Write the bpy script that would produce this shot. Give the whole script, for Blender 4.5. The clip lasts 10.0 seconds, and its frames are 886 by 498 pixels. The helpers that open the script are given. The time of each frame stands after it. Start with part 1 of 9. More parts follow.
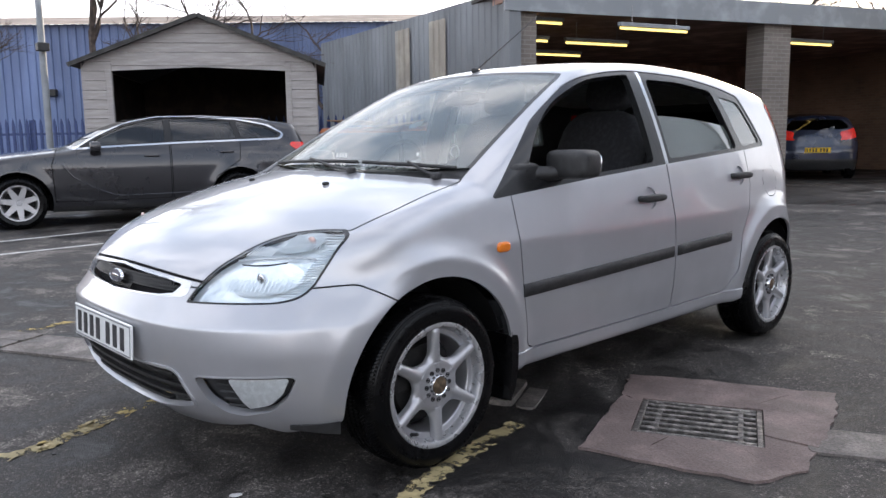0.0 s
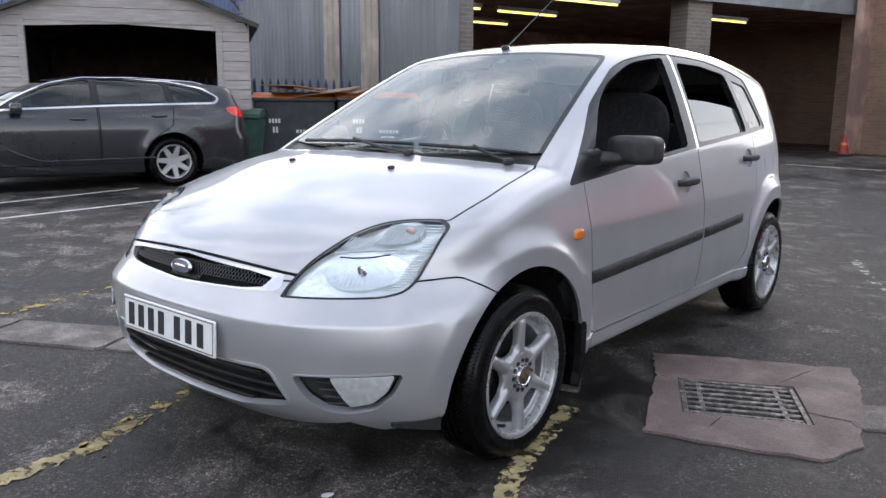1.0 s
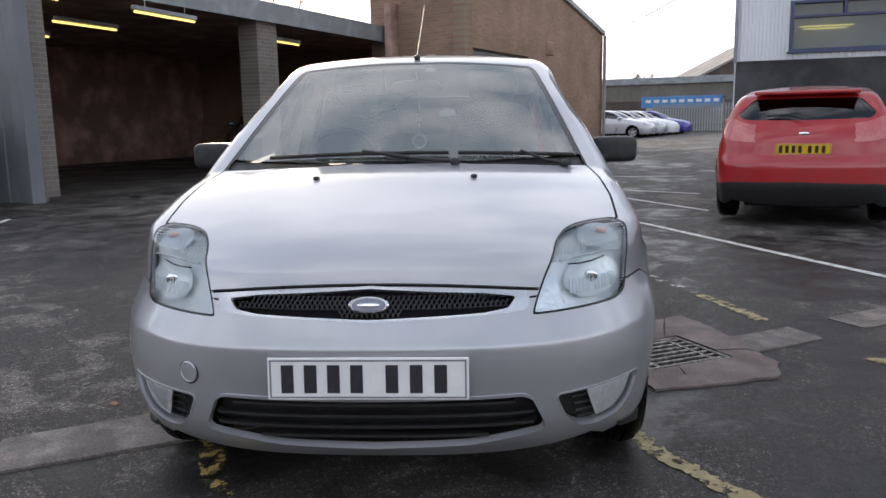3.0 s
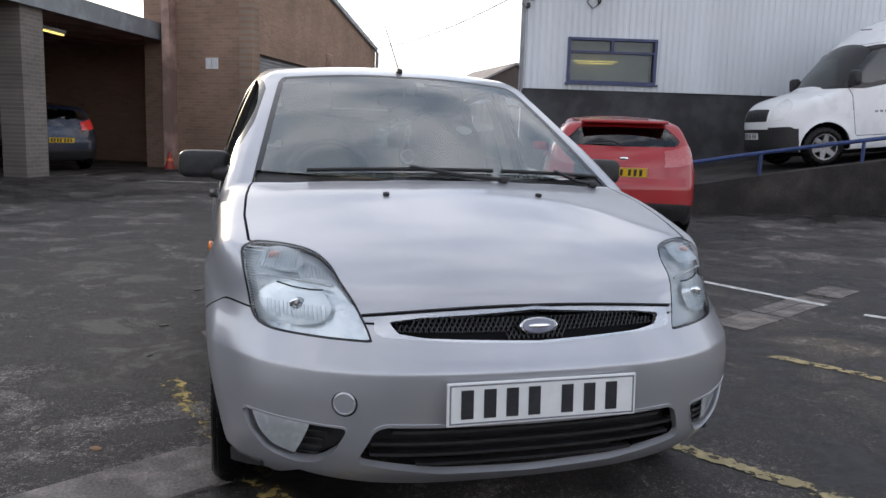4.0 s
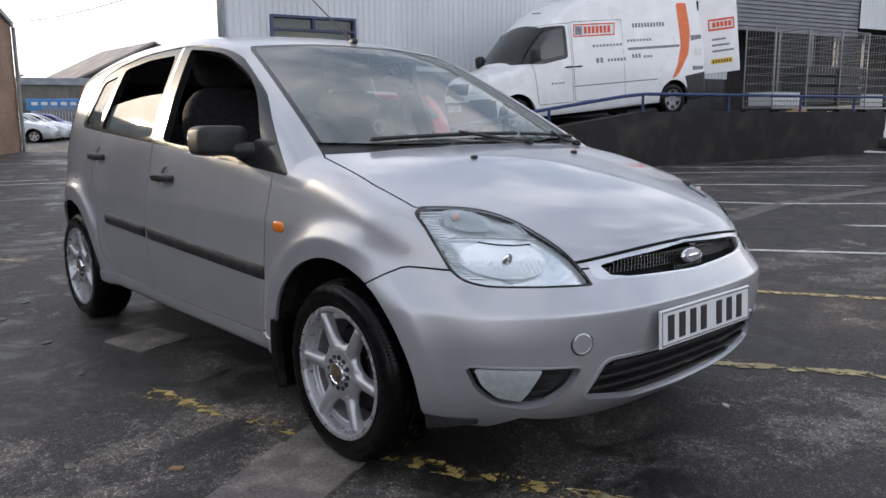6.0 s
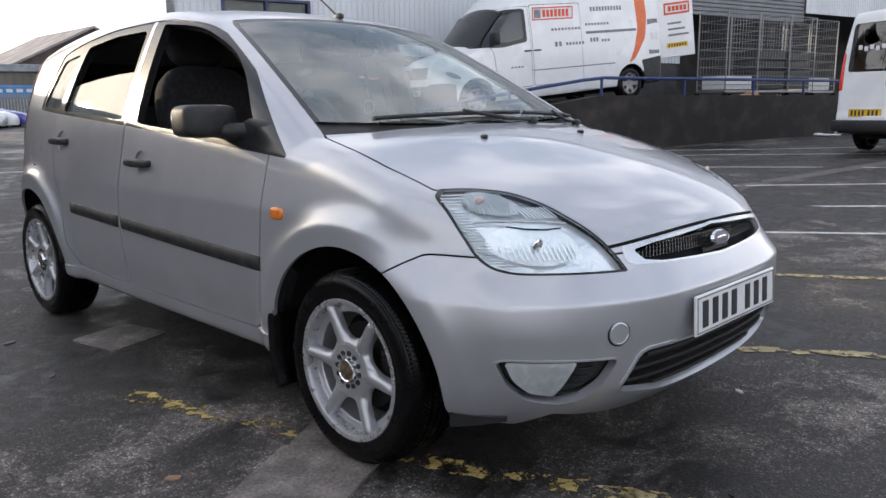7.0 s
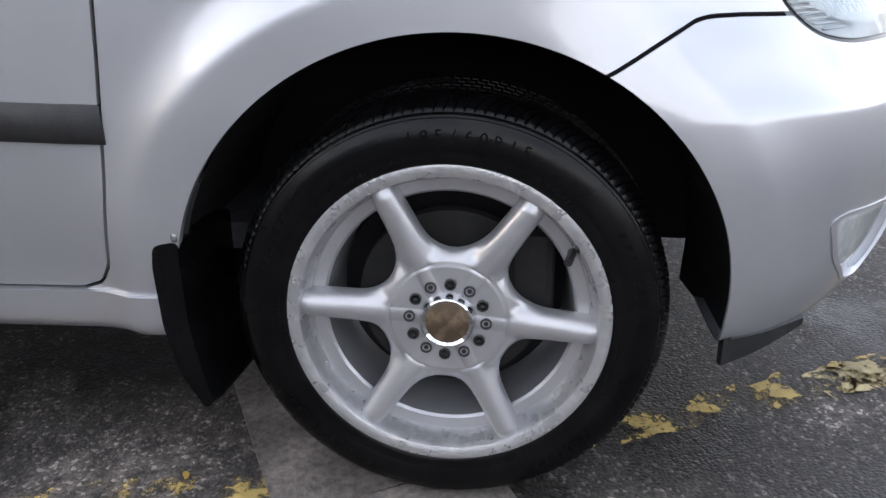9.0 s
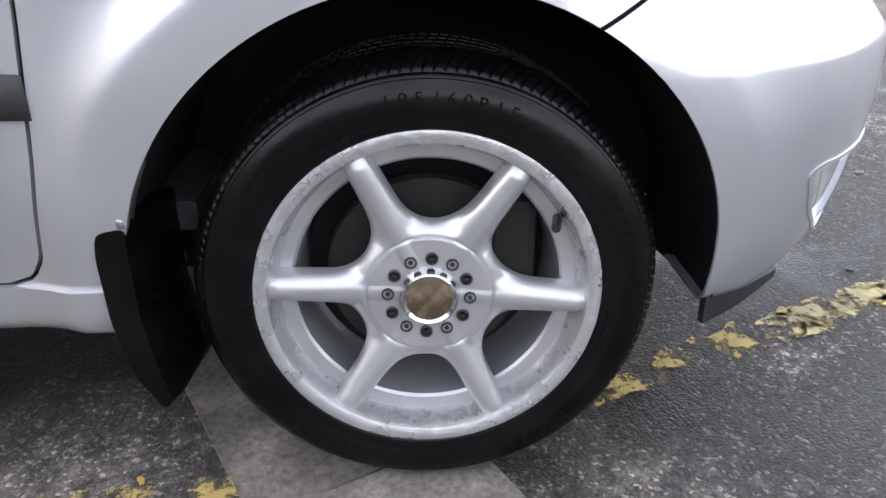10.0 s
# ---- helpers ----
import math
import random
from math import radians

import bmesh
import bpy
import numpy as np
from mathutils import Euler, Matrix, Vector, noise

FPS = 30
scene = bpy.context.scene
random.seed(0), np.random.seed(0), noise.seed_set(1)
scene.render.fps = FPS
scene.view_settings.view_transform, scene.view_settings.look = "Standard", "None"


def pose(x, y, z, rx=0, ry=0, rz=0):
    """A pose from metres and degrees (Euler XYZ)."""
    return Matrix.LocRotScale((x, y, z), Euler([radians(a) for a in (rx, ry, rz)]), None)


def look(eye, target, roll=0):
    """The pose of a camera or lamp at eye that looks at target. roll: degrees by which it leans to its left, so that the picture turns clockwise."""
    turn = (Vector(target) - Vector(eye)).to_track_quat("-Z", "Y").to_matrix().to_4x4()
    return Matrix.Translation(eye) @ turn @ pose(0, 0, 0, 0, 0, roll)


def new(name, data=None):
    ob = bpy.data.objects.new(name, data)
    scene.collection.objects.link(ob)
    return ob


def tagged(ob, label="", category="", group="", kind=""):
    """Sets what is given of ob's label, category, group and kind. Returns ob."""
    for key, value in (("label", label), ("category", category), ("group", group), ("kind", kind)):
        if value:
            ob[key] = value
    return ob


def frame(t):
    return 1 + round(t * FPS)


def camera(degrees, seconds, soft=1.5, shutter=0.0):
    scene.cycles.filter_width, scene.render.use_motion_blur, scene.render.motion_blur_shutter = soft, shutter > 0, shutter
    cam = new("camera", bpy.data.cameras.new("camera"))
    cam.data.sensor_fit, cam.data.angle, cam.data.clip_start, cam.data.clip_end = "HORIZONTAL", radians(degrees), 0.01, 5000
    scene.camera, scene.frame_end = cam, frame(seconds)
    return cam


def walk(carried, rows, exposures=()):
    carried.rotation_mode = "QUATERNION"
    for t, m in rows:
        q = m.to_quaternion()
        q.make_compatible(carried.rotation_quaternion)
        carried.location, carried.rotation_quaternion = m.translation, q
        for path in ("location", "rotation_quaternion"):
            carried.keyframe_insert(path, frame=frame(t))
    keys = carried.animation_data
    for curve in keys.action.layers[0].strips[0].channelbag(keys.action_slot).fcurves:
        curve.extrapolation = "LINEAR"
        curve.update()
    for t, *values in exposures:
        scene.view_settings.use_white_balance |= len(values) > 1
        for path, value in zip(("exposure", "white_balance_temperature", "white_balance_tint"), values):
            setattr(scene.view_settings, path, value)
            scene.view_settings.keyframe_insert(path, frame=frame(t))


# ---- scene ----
cam = camera(59.9, 10.0)
PATH = [
    (0, (2.639, -1.659, 1.092), (1.188, -0.311, 0.814), -0.8),
    (0.5, (2.499, -1.763, 1.135), (1.133, -0.336, 0.824), 1.8),
    (1, (2.151, -2.02, 1.162), (0.896, -0.507, 0.793), 0.4),
    (1.5, (1.772, -2.244, 1.135), (0.697, -0.59, 0.802), -0.2),
    (2, (1.296, -2.49, 1.153), (0.572, -0.656, 0.818), 1.7),
    (2.5, (0.857, -2.644, 1.156), (0.427, -0.721, 0.814), 0.8),
    (2.7, (0.64, -2.663, 1.139), (0.334, -0.714, 0.809), -0.1),
    (3.8, (-0.579, -2.571, 1.114), (-0.148, -0.642, 0.808), 0.5),
    (4, (-0.785, -2.525, 1.139), (-0.237, -0.624, 0.847), 1.8),
    (4.5, (-1.31, -2.43, 1.126), (-0.498, -0.626, 0.835), 1.6),
    (5, (-1.722, -2.218, 1.09), (-0.649, -0.552, 0.819), -0.7),
    (5.5, (-2.036, -2.049, 1.08), (-0.807, -0.494, 0.809), -0.5),
    (5.7, (-2.08, -1.988, 1.075), (-0.804, -0.477, 0.777), -0.5),
    (7, (-2.146, -1.687, 1.039), (-0.74, -0.312, 0.675), -0.6),
    (7.5, (-2.079, -1.258, 1.015), (-0.515, -0.072, 0.63), -2.6),
    (8, (-2.0, -0.723, 0.905), (-0.248, 0.073, 0.361), -0.7),
    (8.5, (-1.856, -0.33, 0.78), (-0.028, 0.111, 0.097), -1.4),
    (9, (-1.712, -0.078, 0.746), (0.139, 0.1, 0.01), -1.1),
    (9.5, (-1.665, -0.002, 0.741), (0.161, -0.051, -0.074), -0.6),
    (10, (-1.645, 0.025, 0.739), (0.167, -0.06, -0.105), -0.9),
]
walk(cam, [(t, look(eye, target, roll)) for t, eye, target, roll in PATH], exposures=[(0, 1.17), (1.0, 1.17), (2.2, 0.90), (2.6, 0.74), (4.0, 0.58), (5.5, 0.56), (7.0, 0.76), (7.6, 0.77), (8.0, 0.82), (8.5, 1.2), (9.0, 1.6), (10, 2.08)])

# ---- light: a low hazy sun behind the workshop roof, bright thin cloud ----
SUN_AZ, SUN_EL = 17.5, 12.3
world = bpy.data.worlds.new("sky")
scene.world = world
world.use_nodes = True
_n, _l = world.node_tree.nodes, world.node_tree.links
sky = _n.new("ShaderNodeTexSky")
sky.sky_type, sky.sun_disc = "NISHITA", False
sky.sun_elevation, sky.sun_rotation = radians(SUN_EL), radians(-SUN_AZ)
sky.air_density, sky.dust_density, sky.ozone_density = 1.0, 1.6, 2.0
cloud_xy = _n.new("ShaderNodeTexCoord")
cloud_map = _n.new("ShaderNodeMapping")
cloud_map.inputs["Scale"].default_value = (1.0, 2.6, 2.2)
cloud = _n.new("ShaderNodeTexNoise")
cloud.inputs["Scale"].default_value, cloud.inputs["Detail"].default_value, cloud.inputs["Roughness"].default_value = 2.5, 7.0, 0.55
ramp = _n.new("ShaderNodeValToRGB")
ramp.color_ramp.elements[0].position, ramp.color_ramp.elements[0].color = 0.42, (0.09, 0.09, 0.09, 1)
ramp.color_ramp.elements[1].position, ramp.color_ramp.elements[1].color = 0.63, (0.72, 0.72, 0.72, 1)
mixer = _n.new("ShaderNodeMix")
mixer.data_type = "RGBA"
mixer.inputs["B"].default_value = (9.2, 9.0, 9.4, 1)
_l.new(cloud_xy.outputs["Generated"], cloud_map.inputs["Vector"])
_l.new(cloud_map.outputs["Vector"], cloud.inputs["Vector"])
_l.new(cloud.outputs["Fac"], ramp.inputs["Fac"])
split = _n.new("ShaderNodeSeparateXYZ")
haze = _n.new("ShaderNodeMapRange")
haze.interpolation_type = "SMOOTHSTEP"
for _k, _v in (("From Min", 0.05), ("From Max", 0.52), ("To Min", 0.95), ("To Max", 0.0)):
    haze.inputs[_k].default_value = _v
cover = _n.new("ShaderNodeMath")
cover.operation = "MAXIMUM"
_l.new(cloud_xy.outputs["Generated"], split.inputs["Vector"])
_l.new(split.outputs["Z"], haze.inputs["Value"])
_l.new(ramp.outputs["Color"], cover.inputs[0])
_l.new(haze.outputs["Result"], cover.inputs[1])
_l.new(cover.outputs[0], mixer.inputs["Factor"])
_l.new(sky.outputs["Color"], mixer.inputs["A"])
_l.new(mixer.outputs["Result"], _n["Background"].inputs["Color"])
_n["Background"].inputs["Strength"].default_value = 0.15
sun = new("sun", bpy.data.lights.new("sun", "SUN"))
sun.data.energy, sun.data.angle, sun.data.color = 2.6, radians(0.6), (1.0, 0.82, 0.60)
sun.matrix_world = look((0, 0, 0), (math.sin(radians(SUN_AZ)), -math.cos(radians(SUN_AZ)), -math.tan(radians(SUN_EL))))

# ---- materials ----
def material(name, base, rough=0.6, metal=0.0, vary=0.0, scale=6.0, bump=0.0, bump_scale=60.0, coat=0.0, spec=0.5, dark=None, dark_at=(0.45, 0.7), coord="Object", stretch=(1, 1, 1), rough_vary=0.0, fleck=0.0):
    """A procedural surface: base colour with broad stains (vary, dark) and fine relief (bump)."""
    m = bpy.data.materials.new(name)
    m.use_nodes = True
    n, l = m.node_tree.nodes, m.node_tree.links
    b = n["Principled BSDF"]
    b.inputs["Base Color"].default_value = (*base, 1)
    b.inputs["Roughness"].default_value, b.inputs["Metallic"].default_value = rough, metal
    b.inputs["Coat Weight"].default_value, b.inputs["Coat Roughness"].default_value = coat, 0.04
    b.inputs["Specular IOR Level"].default_value = spec
    tc, mp = n.new("ShaderNodeTexCoord"), n.new("ShaderNodeMapping")
    mp.inputs["Scale"].default_value = stretch
    l.new(tc.outputs[coord], mp.inputs["Vector"])

    def noise_tex(sc, detail=5.0, r=0.55):
        t = n.new("ShaderNodeTexNoise")
        t.inputs["Scale"].default_value, t.inputs["Detail"].default_value, t.inputs["Roughness"].default_value = sc, detail, r
        l.new(mp.outputs["Vector"], t.inputs["Vector"])
        return t

    if vary or dark:
        t = noise_tex(scale)
        r = n.new("ShaderNodeValToRGB")
        lo = dark if dark else [c * (1 - vary) for c in base]
        hi = [min(1, c * (1 + vary)) for c in base]
        r.color_ramp.elements[0].position, r.color_ramp.elements[0].color = dark_at[0], (*lo, 1)
        r.color_ramp.elements[1].position, r.color_ramp.elements[1].color = dark_at[1], (*hi, 1)
        l.new(t.outputs["Fac"], r.inputs["Fac"])
        out = r.outputs["Color"]
        if fleck:
            f, fr, mx = noise_tex(bump_scale * 1.3, 2.0), n.new("ShaderNodeMapRange"), n.new("ShaderNodeMix")
            mx.data_type, mx.blend_type = "RGBA", "MULTIPLY"
            fr.inputs["From Min"].default_value, fr.inputs["From Max"].default_value = 0.3, 0.7
            fr.inputs["To Min"].default_value, fr.inputs["To Max"].default_value = 1 - fleck, 1 + fleck
            l.new(f.outputs["Fac"], fr.inputs["Value"])
            mx.inputs["Factor"].default_value = 1.0
            l.new(out, mx.inputs["A"])
            l.new(fr.outputs["Result"], mx.inputs["B"])
            out = mx.outputs["Result"]
        l.new(out, b.inputs["Base Color"])
    if rough_vary:
        t, r = noise_tex(scale * 0.6, 4.0), n.new("ShaderNodeMapRange")
        r.inputs["From Min"].default_value, r.inputs["From Max"].default_value = 0.35, 0.65
        r.inputs["To Min"].default_value, r.inputs["To Max"].default_value = max(0.05, rough - rough_vary), min(1, rough + rough_vary)
        l.new(t.outputs["Fac"], r.inputs["Value"])
        l.new(r.outputs["Result"], b.inputs["Roughness"])
    if bump:
        t, u = noise_tex(bump_scale, 3.0), n.new("ShaderNodeBump")
        u.inputs["Strength"].default_value, u.inputs["Distance"].default_value = bump, 0.01
        l.new(t.outputs["Fac"], u.inputs["Height"])
        l.new(u.outputs["Normal"], b.inputs["Normal"])
    return m


def glass(name, tint=(0.8, 0.86, 0.84), ior=1.5, rough=0.0, film=0.0):
    """A thin pane: clear through, with the gloss of its face."""
    m = bpy.data.materials.new(name)
    m.use_nodes = True
    n, l = m.node_tree.nodes, m.node_tree.links
    n.remove(n["Principled BSDF"])
    t, g, f, x = n.new("ShaderNodeBsdfTransparent"), n.new("ShaderNodeBsdfGlossy"), n.new("ShaderNodeFresnel"), n.new("ShaderNodeMixShader")
    t.inputs["Color"].default_value = (*tint, 1)
    g.inputs["Roughness"].default_value = rough
    f.inputs["IOR"].default_value = ior
    l.new(f.outputs["Fac"], x.inputs["Fac"])
    l.new(t.outputs["BSDF"], x.inputs[1])
    l.new(g.outputs["BSDF"], x.inputs[2])
    last = x.outputs["Shader"]
    if film:
        # a thin film of road dust, denser in streaks, that catches the light
        d, s, mx, y = n.new("ShaderNodeBsdfDiffuse"), n.new("ShaderNodeBsdfTranslucent"), n.new("ShaderNodeMixShader"), n.new("ShaderNodeMixShader")
        d.inputs["Color"].default_value, s.inputs["Color"].default_value = (0.72, 0.80, 0.76, 1), (0.72, 0.80, 0.76, 1)
        l.new(d.outputs["BSDF"], mx.inputs[1])
        l.new(s.outputs["BSDF"], mx.inputs[2])
        tc, t, r = n.new("ShaderNodeTexCoord"), n.new("ShaderNodeTexNoise"), n.new("ShaderNodeMapRange")
        t.inputs["Scale"].default_value, t.inputs["Detail"].default_value = 2.6, 6.0
        l.new(tc.outputs["Object"], t.inputs["Vector"])
        r.inputs["From Min"].default_value, r.inputs["From Max"].default_value, r.inputs["To Min"].default_value, r.inputs["To Max"].default_value = 0.3, 0.7, film * 0.55, film * 1.45
        l.new(t.outputs["Fac"], r.inputs["Value"])
        l.new(r.outputs["Result"], y.inputs["Fac"])
        l.new(last, y.inputs[1])
        l.new(mx.outputs["Shader"], y.inputs[2])
        last = y.outputs["Shader"]
    l.new(last, n["Material Output"].inputs["Surface"])
    return m


def glow(name, colour, strength):
    m = bpy.data.materials.new(name)
    m.use_nodes = True
    b = m.node_tree.nodes["Principled BSDF"]
    b.inputs["Base Color"].default_value = (*colour, 1)
    b.inputs["Emission Color"].default_value, b.inputs["Emission Strength"].default_value = (*colour, 1), strength
    return m


def worn_paint(name, colour, keep=0.5, scale=9.0):
    """Road paint, worn through to the asphalt in patches."""
    m = material(name, colour, 0.7, vary=0.25, scale=14, bump=0.25, bump_scale=160)
    n, l = m.node_tree.nodes, m.node_tree.links
    b, out = n["Principled BSDF"], n["Material Output"]
    tc, t, r, tr, x = n.new("ShaderNodeTexCoord"), n.new("ShaderNodeTexNoise"), n.new("ShaderNodeValToRGB"), n.new("ShaderNodeBsdfTransparent"), n.new("ShaderNodeMixShader")
    t.inputs["Scale"].default_value, t.inputs["Detail"].default_value, t.inputs["Roughness"].default_value = scale, 9.0, 0.68
    r.color_ramp.elements[0].position, r.color_ramp.elements[1].position = 1 - keep - 0.035, 1 - keep + 0.035
    l.new(tc.outputs["Object"], t.inputs["Vector"])
    l.new(t.outputs["Fac"], r.inputs["Fac"])
    l.new(r.outputs["Color"], x.inputs["Fac"])
    l.new(tr.outputs["BSDF"], x.inputs[1])
    l.new(b.outputs["BSDF"], x.inputs[2])
    l.new(x.outputs["Shader"], out.inputs["Surface"])
    return m


def asphalt(name):
    """Old yard tarmac: worn aggregate of dark and pale stones, dark damp and oily patches that shine."""
    m = bpy.data.materials.new(name)
    m.use_nodes = True
    n, l = m.node_tree.nodes, m.node_tree.links
    b = n["Principled BSDF"]
    tc = n.new("ShaderNodeTexCoord")

    def tex(sc, detail, r=0.6, w=0.0):
        t = n.new("ShaderNodeTexNoise")
        t.inputs["Scale"].default_value, t.inputs["Detail"].default_value, t.inputs["Roughness"].default_value, t.inputs["Distortion"].default_value = sc, detail, r, w
        l.new(tc.outputs["Object"], t.inputs["Vector"])
        return t

    def calc(op, a, b_):
        k = n.new("ShaderNodeMath")
        k.operation = op
        for i, v in enumerate((a, b_)):
            if isinstance(v, float):
                k.inputs[i].default_value = v
            else:
                l.new(v, k.inputs[i])
        return k.outputs[0]

    def spread(v, a, b_, c, d):
        k = n.new("ShaderNodeMapRange")
        for name_, w in (("From Min", a), ("From Max", b_), ("To Min", c), ("To Max", d)):
            k.inputs[name_].default_value = w
        l.new(v, k.inputs["Value"])
        return k.outputs["Result"]

    big, mid, fine, grit = tex(0.42, 6, 0.62, 0.6), tex(2.6, 9, 0.70, 0.5), tex(30, 4, 0.7), tex(190, 2, 0.6)
    stones = n.new("ShaderNodeTexVoronoi")
    stones.inputs["Scale"].default_value = 170
    l.new(tc.outputs["Object"], stones.inputs["Vector"])
    wet = calc("ADD", calc("MULTIPLY", big.outputs["Fac"], 0.45), calc("MULTIPLY", mid.outputs["Fac"], 0.55))
    wet = calc("ADD", wet, calc("MULTIPLY", calc("SUBTRACT", fine.outputs["Fac"], 0.5), 0.12))
    ramp_ = n.new("ShaderNodeValToRGB")
    e = ramp_.color_ramp.elements
    e[0].position, e[0].color = 0.42, (0.013, 0.0122, 0.0120, 1)
    e[1].position, e[1].color = 0.60, (0.155, 0.138, 0.124, 1)
    for at, c in ((0.465, 0.019), (0.490, 0.036), (0.535, 0.058)):
        k = e.new(at)
        k.color = (c * 1.08, c * 0.97, c * 0.89, 1)
    l.new(wet, ramp_.inputs["Fac"])
    sep = n.new("ShaderNodeSeparateColor")
    l.new(stones.outputs["Color"], sep.inputs["Color"])
    chip = n.new("ShaderNodeValToRGB")
    for at, c in ((0.5, 0.95), (0.86, 1.2)):
        chip.color_ramp.elements.new(at).color = (c, c, c, 1)
    chip.color_ramp.elements[0].color = (0.65, 0.65, 0.65, 1)
    chip.color_ramp.elements[-1].color = (1.0, 1.0, 1.0, 1)
    l.new(sep.outputs[0], chip.inputs["Fac"])
    pale = calc("MULTIPLY", calc("GREATER_THAN", sep.outputs[1], 0.88), 1.6)
    speck = calc("MULTIPLY", spread(grit.outputs["Fac"], 0.32, 0.68, 0.62, 1.38), calc("ADD", chip.outputs["Color"], pale))
    speck = calc("MULTIPLY", speck, spread(fine.outputs["Fac"], 0.3, 0.7, 0.7, 1.3))
    mx = n.new("ShaderNodeMix")
    mx.data_type, mx.blend_type = "RGBA", "MULTIPLY"
    mx.inputs["Factor"].default_value = 1.0
    l.new(ramp_.outputs["Color"], mx.inputs["A"])
    l.new(speck, mx.inputs["B"])
    l.new(mx.outputs["Result"], b.inputs["Base Color"])
    l.new(spread(wet, 0.42, 0.53, 0.38, 0.82), b.inputs["Roughness"])
    b.inputs["Specular IOR Level"].default_value = 0.35
    u, v, w = n.new("ShaderNodeBump"), n.new("ShaderNodeBump"), n.new("ShaderNodeBump")
    u.inputs["Strength"].default_value, u.inputs["Distance"].default_value = 0.35, 0.004
    v.inputs["Strength"].default_value, v.inputs["Distance"].default_value = 0.15, 0.015
    w.inputs["Strength"].default_value, w.inputs["Distance"].default_value, w.invert = 0.4, 0.004, True
    l.new(grit.outputs["Fac"], u.inputs["Height"])
    l.new(mid.outputs["Fac"], v.inputs["Height"])
    l.new(stones.outputs["Distance"], w.inputs["Height"])
    l.new(v.outputs["Normal"], w.inputs["Normal"])
    l.new(w.outputs["Normal"], u.inputs["Normal"])
    l.new(u.outputs["Normal"], b.inputs["Normal"])
    return m


def brickwork(name, brick, mortar, size=(0.225, 0.075), across="x"):
    """Small courses of brick, for walls too far to tell the bricks apart."""
    m = bpy.data.materials.new(name)
    m.use_nodes = True
    n, l = m.node_tree.nodes, m.node_tree.links
    b = n["Principled BSDF"]
    b.inputs["Roughness"].default_value = 0.85
    tc, sep, com, t = n.new("ShaderNodeTexCoord"), n.new("ShaderNodeSeparateXYZ"), n.new("ShaderNodeCombineXYZ"), n.new("ShaderNodeTexBrick")
    l.new(tc.outputs["Object"], sep.inputs["Vector"])
    l.new(sep.outputs["X" if across == "x" else "Y"], com.inputs["X"])
    l.new(sep.outputs["Z"], com.inputs["Y"])
    l.new(com.outputs["Vector"], t.inputs["Vector"])
    t.inputs["Scale"].default_value, t.inputs["Brick Width"].default_value, t.inputs["Row Height"].default_value = 1.0, size[0], size[1]
    t.inputs["Mortar Size"].default_value = 0.006
    t.inputs["Color1"].default_value, t.inputs["Color2"].default_value = (*brick, 1), (*[c * 0.78 for c in brick], 1)
    t.inputs["Mortar"].default_value = (*mortar, 1)
    s, r, mx = n.new("ShaderNodeTexNoise"), n.new("ShaderNodeMapRange"), n.new("ShaderNodeMix")
    s.inputs["Scale"].default_value, s.inputs["Detail"].default_value = 0.7, 6.0
    l.new(tc.outputs["Object"], s.inputs["Vector"])
    r.inputs["From Min"].default_value, r.inputs["From Max"].default_value, r.inputs["To Min"].default_value, r.inputs["To Max"].default_value = 0.3, 0.7, 0.72, 1.2
    l.new(s.outputs["Fac"], r.inputs["Value"])
    mx.data_type, mx.blend_type = "RGBA", "MULTIPLY"
    mx.inputs["Factor"].default_value = 1.0
    l.new(t.outputs["Color"], mx.inputs["A"])
    l.new(r.outputs["Result"], mx.inputs["B"])
    l.new(mx.outputs["Result"], b.inputs["Base Color"])
    u = n.new("ShaderNodeBump")
    u.inputs["Strength"].default_value, u.inputs["Distance"].default_value, u.invert = 0.5, 0.008, True
    l.new(t.outputs["Fac"], u.inputs["Height"])
    l.new(u.outputs["Normal"], b.inputs["Normal"])
    return m


def car_paint(name, base, metal=0.55, rough=0.34, coat=0.9, coat_rough=0.035):
    """Metallic paint: fine flake sparkle under a clear coat, with a faint film of road dust."""
    m = material(name, base, rough, metal, vary=0.05, scale=3.0, coat=coat, rough_vary=0.05)
    m.node_tree.nodes["Principled BSDF"].inputs["Coat Roughness"].default_value = coat_rough
    n, l = m.node_tree.nodes, m.node_tree.links
    b = n["Principled BSDF"]
    tc, v, u = n.new("ShaderNodeTexCoord"), n.new("ShaderNodeTexVoronoi"), n.new("ShaderNodeBump")
    v.inputs["Scale"].default_value = 1400
    u.inputs["Strength"].default_value, u.inputs["Distance"].default_value = 0.06, 0.001
    l.new(tc.outputs["Object"], v.inputs["Vector"])
    l.new(v.outputs["Color"], u.inputs["Height"])
    l.new(u.outputs["Normal"], b.inputs["Normal"])
    return m


TARMAC = asphalt("yard_asphalt")
SILVER = car_paint("silver_metallic_paint", (0.485, 0.49, 0.515), 0.62, 0.36, 0.9, 0.03)
SATIN = material("satin_silver_trim", (0.62, 0.63, 0.65), 0.25, 0.85, vary=0.05, scale=20)
GREY_PAINT = car_paint("dark_grey_metallic_paint", (0.030, 0.030, 0.035), 0.4, 0.3)
RED_PAINT = car_paint("red_paint", (0.36, 0.006, 0.010), 0.0, 0.35)
BLUE_PAINT = car_paint("dark_blue_paint", (0.012, 0.018, 0.04), 0.2, 0.3)
VIOLET_PAINT = car_paint("violet_blue_paint", (0.05, 0.04, 0.30), 0.2, 0.3)
PALE_PAINT = car_paint("pale_silver_paint", (0.5, 0.52, 0.55), 0.4, 0.3)
